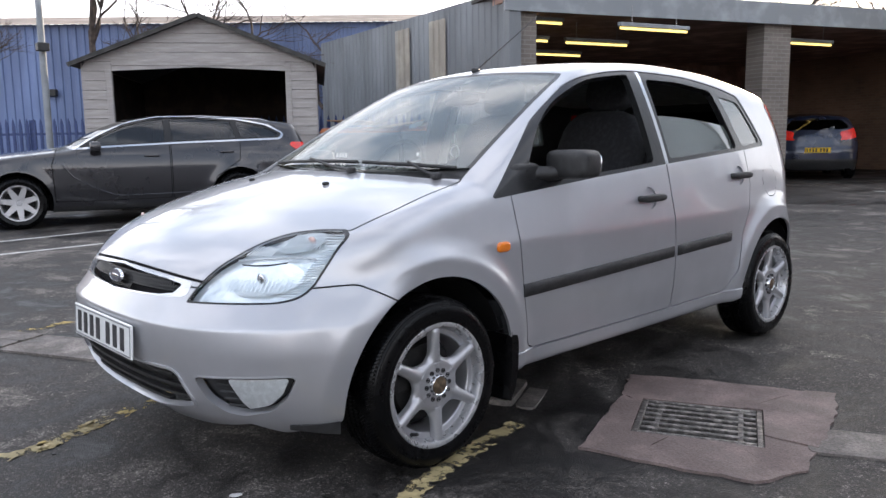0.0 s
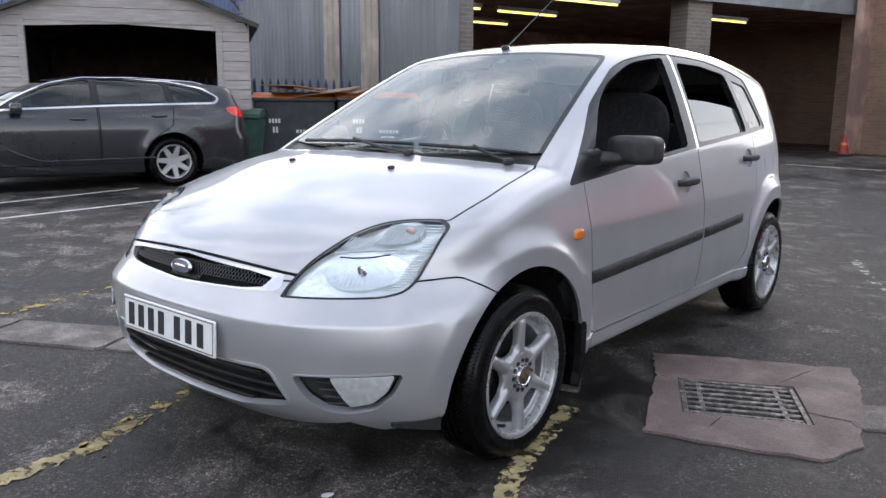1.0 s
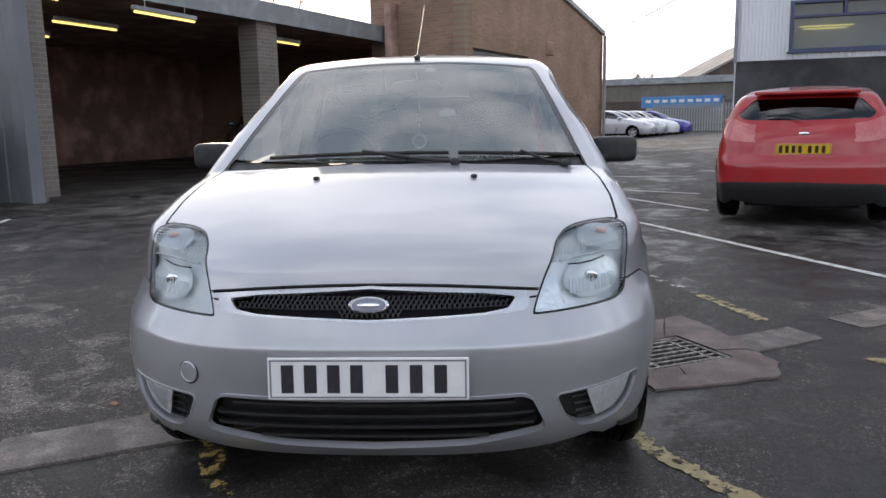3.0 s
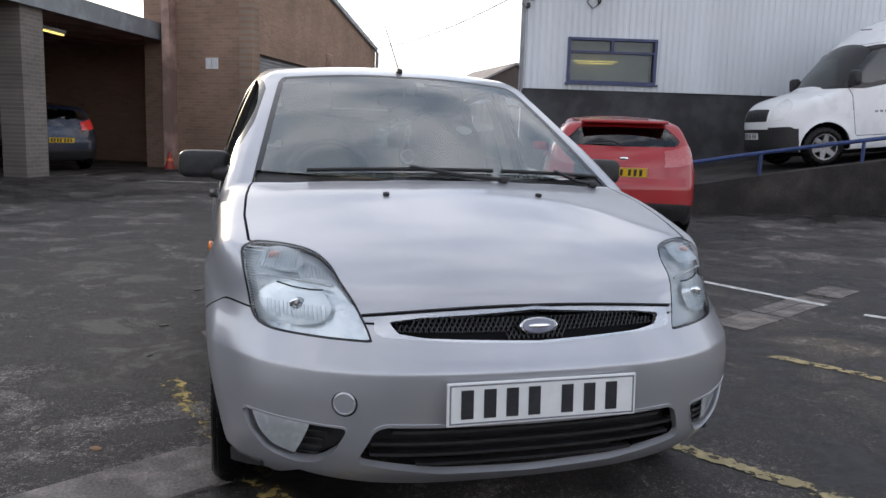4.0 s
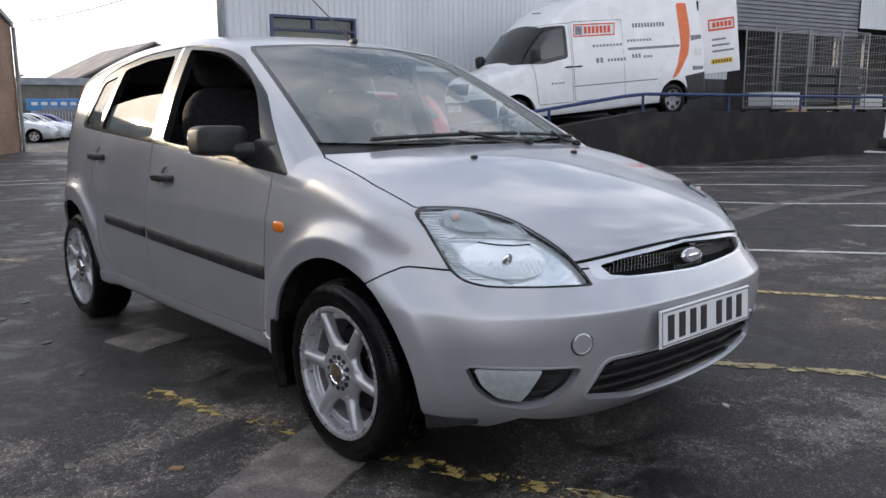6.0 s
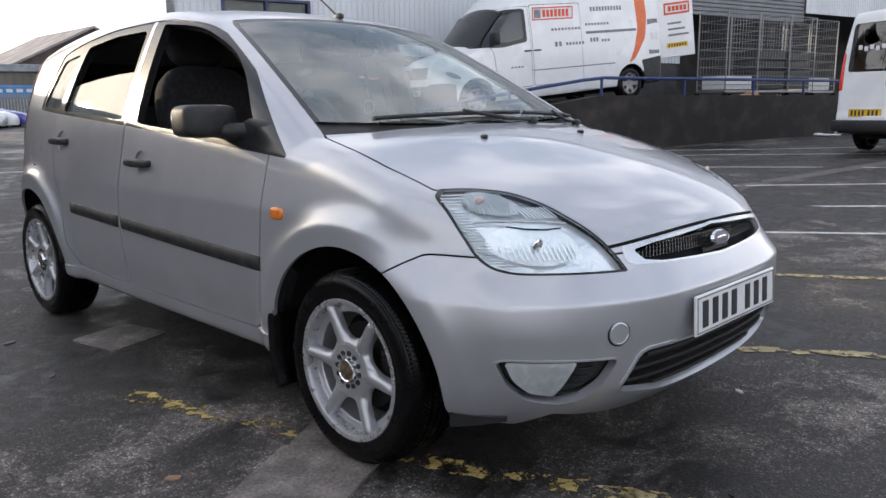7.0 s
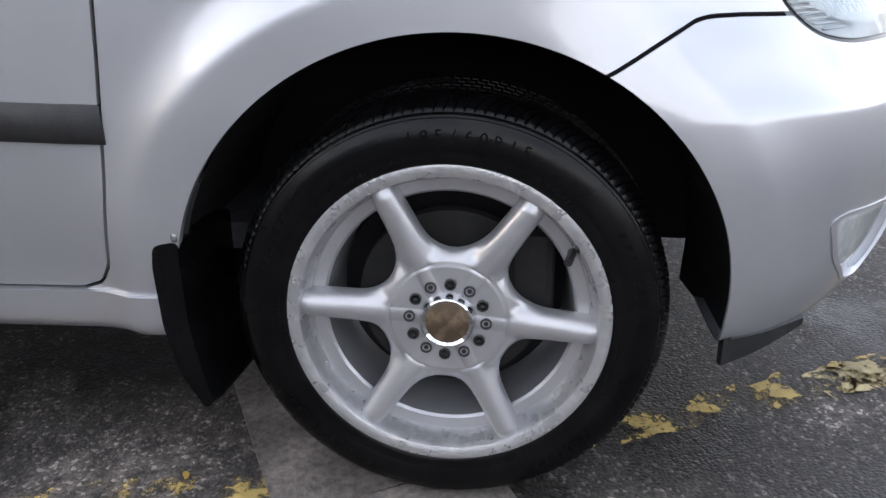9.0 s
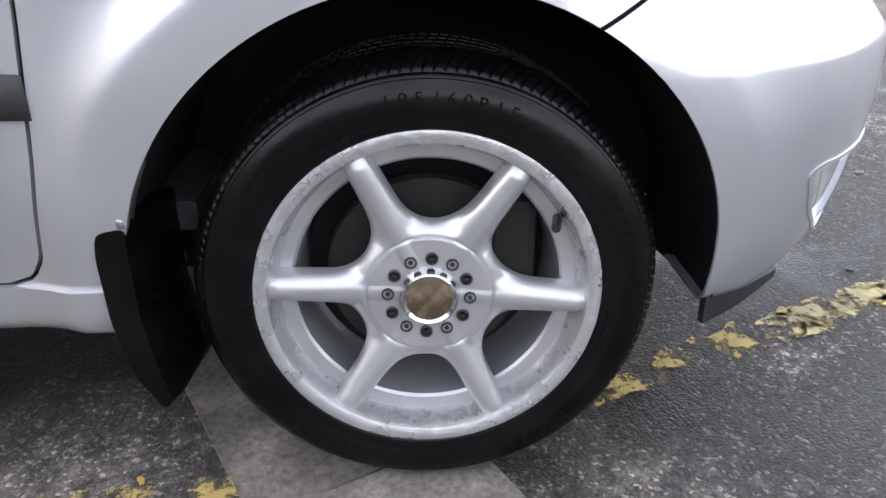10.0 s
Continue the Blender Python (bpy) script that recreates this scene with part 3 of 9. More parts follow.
class Skin:
    """The meshed skin of the half x > 0, which cut() divides into named panels."""

    def __init__(self, body, xs, ys, zs, core):
        nx, ny, nz = len(xs) - 1, len(ys) - 1, len(zs) - 1
        quads = [[(nx, j, k), (nx, j + 1, k), (nx, j + 1, k + 1), (nx, j, k + 1)] for j in range(ny) for k in range(nz)]
        quads += [[(i, j, nz), (i + 1, j, nz), (i + 1, j + 1, nz), (i, j + 1, nz)] for i in range(nx) for j in range(ny)]
        quads += [[(i, 0, k), (i + 1, 0, k), (i + 1, 0, k + 1), (i, 0, k + 1)] for i in range(nx) for k in range(nz)]
        quads += [[(i + 1, ny, k), (i, ny, k), (i, ny, k + 1), (i + 1, ny, k + 1)] for i in range(nx) for k in range(nz)]
        q = np.array(quads)
        key = (q[..., 0] * 4096 + q[..., 1]) * 4096 + q[..., 2]
        uniq, inv = np.unique(key.ravel(), return_inverse=True)
        far = np.stack([np.array(xs)[uniq // 4096 // 4096], np.array(ys)[uniq // 4096 % 4096], np.array(zs)[uniq % 4096]], 1)
        near = np.clip(far, core[0], core[1])
        near[:, 0] = np.minimum(near[:, 0], core[1][0])
        way = far - near
        lo, hi = np.zeros(len(far)), np.ones(len(far))
        for _ in range(36):
            mid = (lo + hi) / 2
            out = body.solid(near + way * mid[:, None]) > 0
            lo, hi = np.where(out, lo, mid), np.where(out, mid, hi)
        self.body, self.v = body, near + way * lo[:, None]
        self.faces = inv.reshape(-1, 4).tolist()
        self.tags = ["body"] * len(self.faces)

    def cut(self, field, inside, only=("body",)):
        """Faces on the inner side of field (below zero) become a panel of that name."""
        val = field(*self.v.T)
        val = np.where(np.abs(val) < 2e-4, 0.0, val)
        vals, added, edge, only = val.tolist(), [], {}, set(only)
        n = len(self.v)
        faces, tags = [], []
        for f, t in zip(self.faces, self.tags):
            if t not in only:
                faces.append(f)
                tags.append(t)
                continue
            s = [vals[i] for i in f]
            lo, hi = min(s), max(s)
            if lo >= 0 or hi <= 0:
                faces.append(f)
                tags.append(inside if hi <= 0 and lo < 0 else t)
                continue
            neg, pos, m = [], [], len(f)
            for a in range(m):
                i, j, u, w = f[a], f[(a + 1) % m], s[a], s[(a + 1) % m]
                if u <= 0:
                    neg.append(i)
                if u >= 0:
                    pos.append(i)
                if u * w < 0:
                    e = (i, j) if i < j else (j, i)
                    if e not in edge:
                        edge[e] = n + len(added)
                        added.append((i, j, u / (u - w)))
                    neg.append(edge[e])
                    pos.append(edge[e])
            for g, name in ((neg, inside), (pos, t)):
                if len(g) > 2:
                    faces.append(g)
                    tags.append(name)
        if added:
            i, j, t = np.array([a[0] for a in added]), np.array([a[1] for a in added]), np.array([a[2] for a in added])[:, None]
            self.v = np.concatenate([self.v, self.v[i] * (1 - t) + self.v[j] * t])
        self.faces, self.tags = faces, tags
        return self

    def take(self, name, mat, tag, parent, label="", side="both", shift=0.0, thick=0.0, test=None):
        """Link a panel: side is both (joined over the middle), left (x > 0) or right."""
        want = {tag} if isinstance(tag, str) else set(tag)
        faces = [f for f, t in zip(self.faces, self.tags) if t in want]
        if test is not None:
            faces = [f for f in faces if test(*self.v[f].mean(0))]
        if not faces:
            return None
        ids = sorted({i for f in faces for i in f})
        at = {i: n for n, i in enumerate(ids)}
        v, f = self.v[ids], [[at[i] for i in g] for g in faces]
        nrm = self.body.normal(v)
        v = v + nrm * shift
        flip = np.array([-1, 1, 1])
        if side == "both":
            mid = np.abs(v[:, 0]) < 1e-5
            twin, n = {}, len(v)
            extra = []
            for i in range(len(v)):
                if mid[i]:
                    twin[i] = i
                else:
                    twin[i] = n + len(extra)
                    extra.append(i)
            f = f + [[twin[i] for i in g][::-1] for g in f]
            v, nrm = np.concatenate([v, v[extra] * flip]), np.concatenate([nrm, nrm[extra] * flip])
        elif side == "right":
            v, nrm, f = v * flip, nrm * flip, [g[::-1] for g in f]
        if thick:
            n, count = len(v), {}
            for g in f:
                for a, b in zip(g, g[1:] + g[:1]):
                    count[(a, b)] = 1
            walls = [[b, a, a + n, b + n] for a, b in count if (b, a) not in count]
            f = f + [[i + n for i in g][::-1] for g in f] + walls
            v, nrm = np.concatenate([v, v - nrm * thick]), None
        me = as_mesh(name, v, f, mat, True, nrm)
        if nrm is None:
            me.set_sharp_from_angle(angle=radians(45))
        return part(name, me, mat, parent, label)


class Sheet(Skin):
    def __init__(self, verts, faces):
        self.v, self.faces, self.tags = np.array(verts), [list(f) for f in faces], ["body"] * len(faces)


def wheel(parent, x, y, z, r, rim, wide, side, spokes=5, turn=0.0, name="wheel", rim_mat=None, spoke_wide=0.05):
    """A road wheel of a parked car: tyre, rim with spokes, hub. side: 1 outwards to +x, -1 to -x."""
    w = new(name)
    w.parent = parent
    w.matrix_basis = pose(x, y, z) @ Matrix.Diagonal((side, 1, 1, 1))
    h = wide / 2
    tyre = [(-h + 0.02, rim), (-h, rim + (r - rim) * 0.4), (-h + 0.01, r - 0.03), (-h + 0.035, r - 0.006), (h - 0.035, r - 0.006), (h - 0.012, r - 0.028), (h + 0.004, rim + (r - rim) * 0.45), (h - 0.008, rim + 0.004), (h - 0.025, rim - 0.004)]
    part("tyre", lathe(tyre, 40), RUBBER, w, "black rubber tyre", True)
    part("rim", join(lathe([(h - 0.03, rim), (h - 0.004, rim + 0.002), (h - 0.006, rim - 0.014), (h - 0.05, rim - 0.03), (-h + 0.03, rim - 0.05)], 40)), rim_mat or ALLOY, w, "", True)
    part("brake_disc", lathe([(h - 0.10, 0.0), (h - 0.10, rim - 0.045)], 24), BRAKE_SHADED, w)
    bm = bmesh.new()
    for k in range(spokes):
        u = turn + 2 * math.pi * k / spokes
        c, s = math.cos(u), math.sin(u)
        quad = [(0.03, -spoke_wide * 0.75), (rim - 0.012, -spoke_wide / 2), (rim - 0.012, spoke_wide / 2), (0.03, spoke_wide * 0.75)]
        f = [bm.verts.new((h - 0.018 - (0.012 if a < 0.1 else 0), a * c - b * s, a * s + b * c)) for a, b in quad]
        g = [bm.verts.new((h - 0.055, a * c - b * s, a * s + b * c)) for a, b in quad]
        bm.faces.new(f)
        for i in range(4):
            bm.faces.new((f[i], g[i], g[(i + 1) % 4], f[(i + 1) % 4]))
    bmesh.ops.recalc_face_normals(bm, faces=bm.faces)
    part("spokes", bm, rim_mat or ALLOY, w)
    part("hub_cap", lathe([(h - 0.02, 0.0), (h - 0.02, 0.03), (h - 0.05, 0.045)], 20), rim_mat or ALLOY, w, "", True)
    return w


def bars(parent, m, width, height, marks, mat, name="plate_bar", depth=0.002):
    """Plain upright bars that stand in for writing: marks of (start, end, low, high) in parts of the width and height, on the face x-z."""
    for a, b, lo, hi in marks:
        ob = part(name, box(-width / 2 + a * width, -width / 2 + b * width, -depth, 0, lo * height, hi * height), mat, parent)
        ob.matrix_basis = m


def number_plate(parent, m, mat, width=0.52, height=0.111):
    """A plate whose characters are plain bars."""
    p = part("number_plate", box(-width / 2, width / 2, 0, 0.008, 0, height, 0.003), mat, parent, "plate with plain dark bars")
    p.matrix_basis = m
    for x0, x1, z0, z1 in ((0.012, 0.988, 0.05, 0.085), (0.012, 0.988, 0.915, 0.95), (0.012, 0.020, 0.085, 0.915), (0.980, 0.988, 0.085, 0.915)):
        bars(p, Matrix.Identity(4), width, height, [(x0, x1, z0, z1)], STICKER_DARK, "plate_border", 0.0012)
    bars(p, Matrix.Identity(4), width, height, [(a, a + 0.062, 0.17, 0.83) for a in (0.07, 0.185, 0.30, 0.415, 0.59, 0.71, 0.83)], PLATE_INK)
    return p

# ---- the yard ----
GULLY_DIP = 0.02


def ground_z(x, y):
    """The yard falls gently towards its gully."""
    k = max(0.0, min(1.0, (1.15 - math.hypot(x - 1.19, y - 1.05)) / 0.55))
    return 0.009 * max(0.0, min(math.hypot(x - 0.5, y - 1.0), 16.0) - 2.5) + 0.012 * max(0.0, min(x, 20.0) - 5.5) - GULLY_DIP * k * k * (3 - 2 * k)


def ground_sheet():
    rings = [0, 0.2, 0.4, 0.5, 0.6, 0.7, 0.8, 0.9, 1.0, 1.1, 1.2, 1.3, 1.45, 1.6, 1.75, 1.9, 2.1, 2.5, 4, 6, 8, 10, 12, 14, 16, 20, 30, 60, 120, 260, 600]
    n, verts, faces = 72, [(0.5, 1.0, 0)], []
    for r in rings[1:]:
        for k in range(n):
            x, y = 0.5 + r * math.cos(2 * math.pi * k / n), 1.0 + r * math.sin(2 * math.pi * k / n)
            verts.append((x, y, ground_z(x, y)))
    faces = [(0, 1 + k, 1 + (k + 1) % n) for k in range(n)]
    for i in range(len(rings) - 2):
        a, b = 1 + i * n, 1 + (i + 1) * n
        faces += [(a + k, b + k, b + (k + 1) % n, a + (k + 1) % n) for k in range(n)]
    return verts, faces


def holed(data, field):
    """The sheet without the part where field is below zero."""
    sk = Sheet(data[0], data[1])
    sk.cut(field, "hole")
    return sk.v, [f for f, t in zip(sk.faces, sk.tags) if t == "body"]


GRATE, GX, GY = (1.19, 1.05), (0.90, 0.436), (-0.436, 0.90)
pit_field = lambda x, y, z: np.maximum(np.abs((x - GRATE[0]) * GX[0] + (y - GRATE[1]) * GX[1]) - 0.228, np.abs((x - GRATE[0]) * GY[0] + (y - GRATE[1]) * GY[1]) - 0.195)
structure("ground", holed(ground_sheet(), pit_field), TARMAC, "worn dark grey asphalt yard with damp patches", "ground")


def strip(points, width, lift=0.004, step=0.5, ragged=0.0):
    """A flat ribbon of paint on the ground, its edges worn ragged."""
    chip_ = random.Random(int(1000 * abs(points[0][0])))
    verts, faces = [], []
    dense = []
    for (ax, ay), (bx, by) in zip(points[:-1], points[1:]):
        n = max(1, int(math.hypot(bx - ax, by - ay) / step))
        dense += [(ax + (bx - ax) * i / n, ay + (by - ay) * i / n) for i in range(n)]
    dense.append(points[-1])
    for i, (x, y) in enumerate(dense):
        a, b = dense[max(0, i - 1)], dense[min(len(dense) - 1, i + 1)]
        d = Vector((b[0] - a[0], b[1] - a[1])).normalized()
        for s in (-1, 1):
            h = s * width / 2 * (1 + ragged * chip_.uniform(-1.0, 0.35))
            px, py = x - d.y * h, y + d.x * h
            verts.append((px, py, ground_z(px, py) + lift))
    faces = [(i, i + 2, i + 3, i + 1) for i in range(0, len(verts) - 2, 2)]
    return verts, [f[::-1] for f in faces]


def paint(points, width, mat, label):
    return structure("painted_line", strip(points, width, 0.004, 0.022, 0.42) if mat in (YELLOW_LINE, YELLOW_BITS) else strip(points, width), mat, label, "road marking")


W_LABEL, Y_LABEL = "worn white painted bay line on asphalt", "flaking yellow painted bay line on asphalt"
paint([(0.70, 0.53), (0.79, 0.16), (0.88, -0.14), (1.0, -0.36), (1.26, -0.76), (1.62, -1.6)], 0.085, YELLOW_LINE, Y_LABEL)
paint([(-0.32, -0.95), (-0.60, -0.33), (-0.84, 0.43), (-1.04, 1.08)], 0.10, YELLOW_BITS, Y_LABEL)
paint([(-0.30, -1.9), (-0.34, -0.88), (-0.48, -0.62)], 0.095, YELLOW_LINE, Y_LABEL)
paint([(1.68, 2.24), (1.87, 1.62)], 0.09, YELLOW_LINE, Y_LABEL)
paint([(0.88, 4.46), (1.48, 2.89), (1.68, 2.3)], 0.07, WHITE_BITS, W_LABEL)
paint([(-0.85, 5.0), (-0.6, 4.6)], 0.09, YELLOW_LINE, Y_LABEL)
paint([(-2.55, 0.35), (-2.40, -0.10), (-2.30, -0.58), (-2.05, -1.5)], 0.08, YELLOW_BITS, Y_LABEL)
paint([(2.10, 0.92), (2.43, 0.34), (2.92, -0.5), (3.4, -1.4)], 0.08, YELLOW_LINE, Y_LABEL)
WHITE_ROWS = (
    [(3.45, 1.65), (4.1, 0.70), (4.85, -0.43), (5.4, -1.4)], [(5.05, 2.15), (5.5, 1.42), (6.65, -0.2), (7.4, -1.4)], [(4.84, 2.46), (4.98, 2.24)],
    [(6.25, 3.95), (7.05, 2.25), (8.8, 0.03), (9.6, -1.1)], [(7.6, 5.3), (9.05, 3.45), (9.75, 2.2)], [(9.95, 1.75), (11.05, 0.25), (12.2, -1.4)],
    [(9.0, 6.65), (11.0, 4.55), (13.1, 1.35)], [(11.2, 6.2), (12.6, 4.3), (14.2, 2.6)], [(12.6, -0.6), (14.2, -3.6)],
    [(0.85, 8.05), (2.05, 5.47), (2.80, 3.50), (3.4, 1.95)], [(1.55, 9.6), (2.97, 6.56)], [(2.26, 9.35), (3.39, 8.48)], [(0.43, 12.1), (2.2, 11.85), (4.1, 11.5)], [(-2.2, 13.4), (1.8, 12.7)])
for row in WHITE_ROWS:
    paint(row, 0.075, WHITE_LINE, W_LABEL)
for a, b in (((-7.4, 3.2), (-6.95, 0.4)), ((-6.1, 2.9), (-5.85, 0.0)), ((-5.5, 6.4), (-4.7, 3.3)), ((-6.9, 6.1), (-6.2, 4.0))):
    paint([a, b], 0.075, WHITE_LINE, W_LABEL)

# a channel of old kerb stones runs across the yard, under the car
ch_d = Vector((0.885, 0.466)).normalized()
ch_n = Vector((-ch_d.y, ch_d.x))


def channel(origin, start, end, name, label, wide, lengths=(0.78, 0.62, 0.9, 0.7)):
    ch = new(name)
    ch.empty_display_size = 0.2
    tagged(ch, label, "channel", kind="structure")
    rnd = random.Random(5)
    s, i = start, 0
    while s < end:
        ln = min(lengths[i % len(lengths)] * rnd.uniform(0.9, 1.1), end - s + 0.012)
        for off, wd in ((0.0, wide * 0.5), (wide * 0.5 + 0.01, wide * 0.5 - 0.01)) if rnd.random() < 0.25 else ((0.0, wide),):
            a, b = Vector(origin) + ch_d * (s + 0.006) + ch_n * off, Vector(origin) + ch_d * (s + ln - 0.006) + ch_n * off
            j = [rnd.uniform(-0.008, 0.008) for _ in range(8)]
            o = [(a.x + j[0], a.y + j[1]), (b.x + j[2], b.y + j[3]), (b.x + ch_n.x * wd + j[4], b.y + ch_n.y * wd + j[5]), (a.x + ch_n.x * wd + j[6], a.y + ch_n.y * wd + j[7])]
            z = ground_z(a.x, a.y) + rnd.uniform(0.005, 0.011)
            part("stone", prism(rounded(o, 0.03, 2), -0.05, z), STONE, ch)
        s += ln
        i += 1
    return ch


channel((-0.90, -0.127), -4.2, 1.75, "channel_stones", "worn grey stone channel set into the asphalt", 0.32)
channel((1.52, 0.985), 0.10, 2.9, "channel_stones", "worn grey stone channel set into the asphalt", 0.25)

# gully: a cracked concrete patch with a cast iron grate
g_x, g_y = Vector((0.90, 0.436)).normalized(), Vector((-0.436, 0.90)).normalized()
patch = [(0.66, 1.38), (0.97, 1.56), (1.22, 1.66), (1.45, 1.75), (1.54, 1.51), (1.60, 1.25), (1.62, 1.12), (1.67, 0.89), (1.60, 0.68), (1.32, 0.58), (1.03, 0.50), (0.93, 0.76), (0.82, 1.05), (0.72, 1.25)]
gr_c = Vector((1.19, 1.05))
inner = [gr_c + g_x * a + g_y * b for a, b in ((-0.238, -0.205), (0.238, -0.205), (0.238, 0.205), (-0.238, 0.205))]
gully = new("gully_apron")
gully.matrix_basis = pose(0, 0, -GULLY_DIP)
tagged(gully, "cracked pinkish concrete patch round a drain", "drain patch", kind="structure")


def patch_piece(a0, a1, seed):
    """A wedge of the patch between two bearings round the grate, with ragged cracked sides."""
    outer = []
    rnd = random.Random(seed)
    m = len(patch)
    ring = []
    for i in range(m):
        a, b = Vector(patch[i]), Vector(patch[(i + 1) % m])
        ring += [a.lerp(b, k / 5) + Vector((rnd.uniform(-0.01, 0.01), rnd.uniform(-0.01, 0.01))) for k in range(5)]
    mid = gr_c

    def bear(p):
        return math.atan2(p.y - mid.y, p.x - mid.x) % (2 * math.pi)

    def span(p):
        t = (bear(p) - a0) % (2 * math.pi)
        return t if t < (a1 - a0) else None

    def edge_at(t, poly):
        d = Vector((math.cos(t), math.sin(t)))
        best = None
        for i in range(len(poly)):
            a, b = poly[i], poly[(i + 1) % len(poly)]
            e = b - a
            den = d.x * e.y - d.y * e.x
            if abs(den) < 1e-9:
                continue
            w = a - mid
            s, u = (w.x * e.y - w.y * e.x) / den, (w.x * d.y - w.y * d.x) / den
            if s > 0 and 0 <= u <= 1 and (best is None or s > best):
                best = s
        return mid + d * best

    o = [edge_at(a0 + 0.003, ring)] + sorted([p for p in ring if span(p) is not None], key=span) + [edge_at(a1 - 0.003, ring)]
    hole = [edge_at(a1 - 0.01, inner)] + sorted([p for p in inner if span(p) is not None], key=span, reverse=True) + [edge_at(a0 + 0.01, inner)]
    zig = lambda p, q: [p.lerp(q, t) + Vector((rnd.uniform(-0.008, 0.008), rnd.uniform(-0.008, 0.008))) for t in (0.3, 0.6)]
    pts = o + zig(o[-1], hole[0]) + hole + zig(hole[-1], o[0])
    return prism([(p.x, p.y) for p in pts], -0.06, 0.006 + rnd.uniform(0, 0.006))


cracks = [0.10, 1.35, 3.0, 4.75, 5.75, 0.10 + 2 * math.pi]
for k in range(5):
    part("concrete_slab", patch_piece(cracks[k], cracks[k + 1], 20 + k), APRON, gully)
g_m = Matrix.Translation((gr_c.x, gr_c.y, -GULLY_DIP)) @ Matrix.Rotation(math.atan2(g_x.y, g_x.x), 4, "Z")
grate = thing("drain_grate", g_m, "rusty cast iron drain grate sunk in a concrete patch", "drain grate")
part("pit", box(-0.225, 0.225, -0.19, 0.19, -0.22, -0.16), DIRT, grate)
for x0, x1, y0, y1 in ((-0.236, -0.212, -0.202, 0.202), (0.212, 0.236, -0.202, 0.202), (-0.212, 0.212, -0.202, -0.186), (-0.212, 0.212, 0.186, 0.202)):
    part("frame_bar", box(x0, x1, y0, y1, -0.16, 0.004, 0.003, 1), CAST_IRON, grate)
for k in range(7):
    y = -0.162 + 0.054 * k
    part("grate_bar", box(-0.212, 0.212, y - 0.008, y + 0.008, -0.04, 0.002, 0.003, 1), CAST_IRON, grate)
for x in (-0.155, 0.155):
    part("cross_bar", box(x - 0.010, x + 0.010, -0.186, 0.186, -0.038, -0.001, 0.002, 1), CAST_IRON, grate)
manhole = thing("access_cover", pose(-0.735, 1.80, 0, 0, 0, 14), "flat worn concrete cover set in the asphalt", "access cover")
part("slab", prism(rounded([(-0.155, -0.17), (0.155, -0.14), (0.155, 0.16), (-0.15, 0.15)], 0.03, 3), -0.05, 0.006), STONE, manhole)

# ---- open-fronted workshop ----
G, P, J, C, E = Vector((-6.3, 8.3)), Vector((-4.16, 13.6)), Vector((-2.3, 18.1)), Vector((-0.1, 16.6)), Vector((4.75, 26.7))
gd = (J - G).normalized()
gn = Vector((-gd.y, gd.x))
TOPZ = 3.52
back0, back1 = G + gn * 9 + gd * -0.2, J + gn * 9 + gd * 3
structure("workshop_floor", prism([tuple(G + gd * 0.25), tuple(J + gd * 0.5), tuple(back1), tuple(back0)], -0.1, 0.128), DARK_FLOOR, "dark oily concrete workshop floor", "floor")
structure("wall_workshop_back", wall(back1, back0, 0, 3.6, 0.2), DARK_WALL, "sooty dark workshop back wall", "wall")
structure("workshop_ceiling", prism([tuple(G - gd * 0.1), tuple(J + gd * 2.8), tuple(back1), tuple(back0)], TOPZ - 0.12, TOPZ - 0.02), DARK_WALL, "dark workshop ceiling under a flat roof", "ceiling")
structure("roof_workshop", prism([tuple(G - gd * 0.25 - gn * 0.15), tuple(J + gd * 2.8 - gn * 0.15), tuple(back1 + gn * 0.3), tuple(back0 + gn * 0.3)], TOPZ, TOPZ + 0.06), FELT, "flat dark felt workshop roof", "roof")
structure("fascia_workshop", wall(G - gn * 0.16 - gd * 0.2, J - gn * 0.16 + gd * 0.2, TOPZ - 0.30, TOPZ + 0.10, 0.05), FASCIA, "grey painted fascia board along the roof edge", "fascia")
structure("wall_workshop_end", wall(J + gd * 3, back1, 0, 3.4, 0.2), BROWN_BRICK, "dark inner end wall of the workshop", "wall")
W0 = Vector((-14.3, 9.9))
wd = (W0 - G).normalized()
structure("wall_workshop_side", corrugated(W0, G, 0.0, TOPZ + 0.08, 0.19, 0.018), GREY_CLAD, "grey ribbed steel cladding of the workshop side", "wall")
structure("wall_workshop_side_inner", wall(W0 + Vector((0.02, 0.08)), G + wd * 0.12 + Vector((0.02, 0.08)), 0, TOPZ, 0.1), DARK_WALL, "dark inside of the workshop side wall", "wall")
for s in (2.05, 3.45):
    a, b = G + wd * s, G + wd * (s + 0.62)
    o = Vector((wd.y, -wd.x)) * -0.04
    o = o if o.y < 0 else -o
    structure("rooflight_sheet", corrugated(b + o, a + o, 1.1, TOPZ - 0.12, 0.19, 0.03), ROOFLIGHT, "yellowed translucent cladding sheet", "wall panel")
part_post = structure("corner_post", box(-0.11, 0.11, -0.13, 0.13, 0, TOPZ - 0.1, 0.01), GREY_CLAD, "grey steel corner post of the workshop", "post")
part_post.matrix_basis = pose(G.x, G.y, 0, 0, 0, math.degrees(math.atan2(gd.y, gd.x)))
jamb = structure("brick_jamb", box(0, 0.33, 0, 0.22, 0, TOPZ - 0.3), GREY_BRICK, "grey brick jamb of the workshop opening", "pillar")
jamb.matrix_basis = pose(G.x + gd.x * 0.13, G.y + gd.y * 0.13, 0, 0, 0, math.degrees(math.atan2(gd.y, gd.x)))
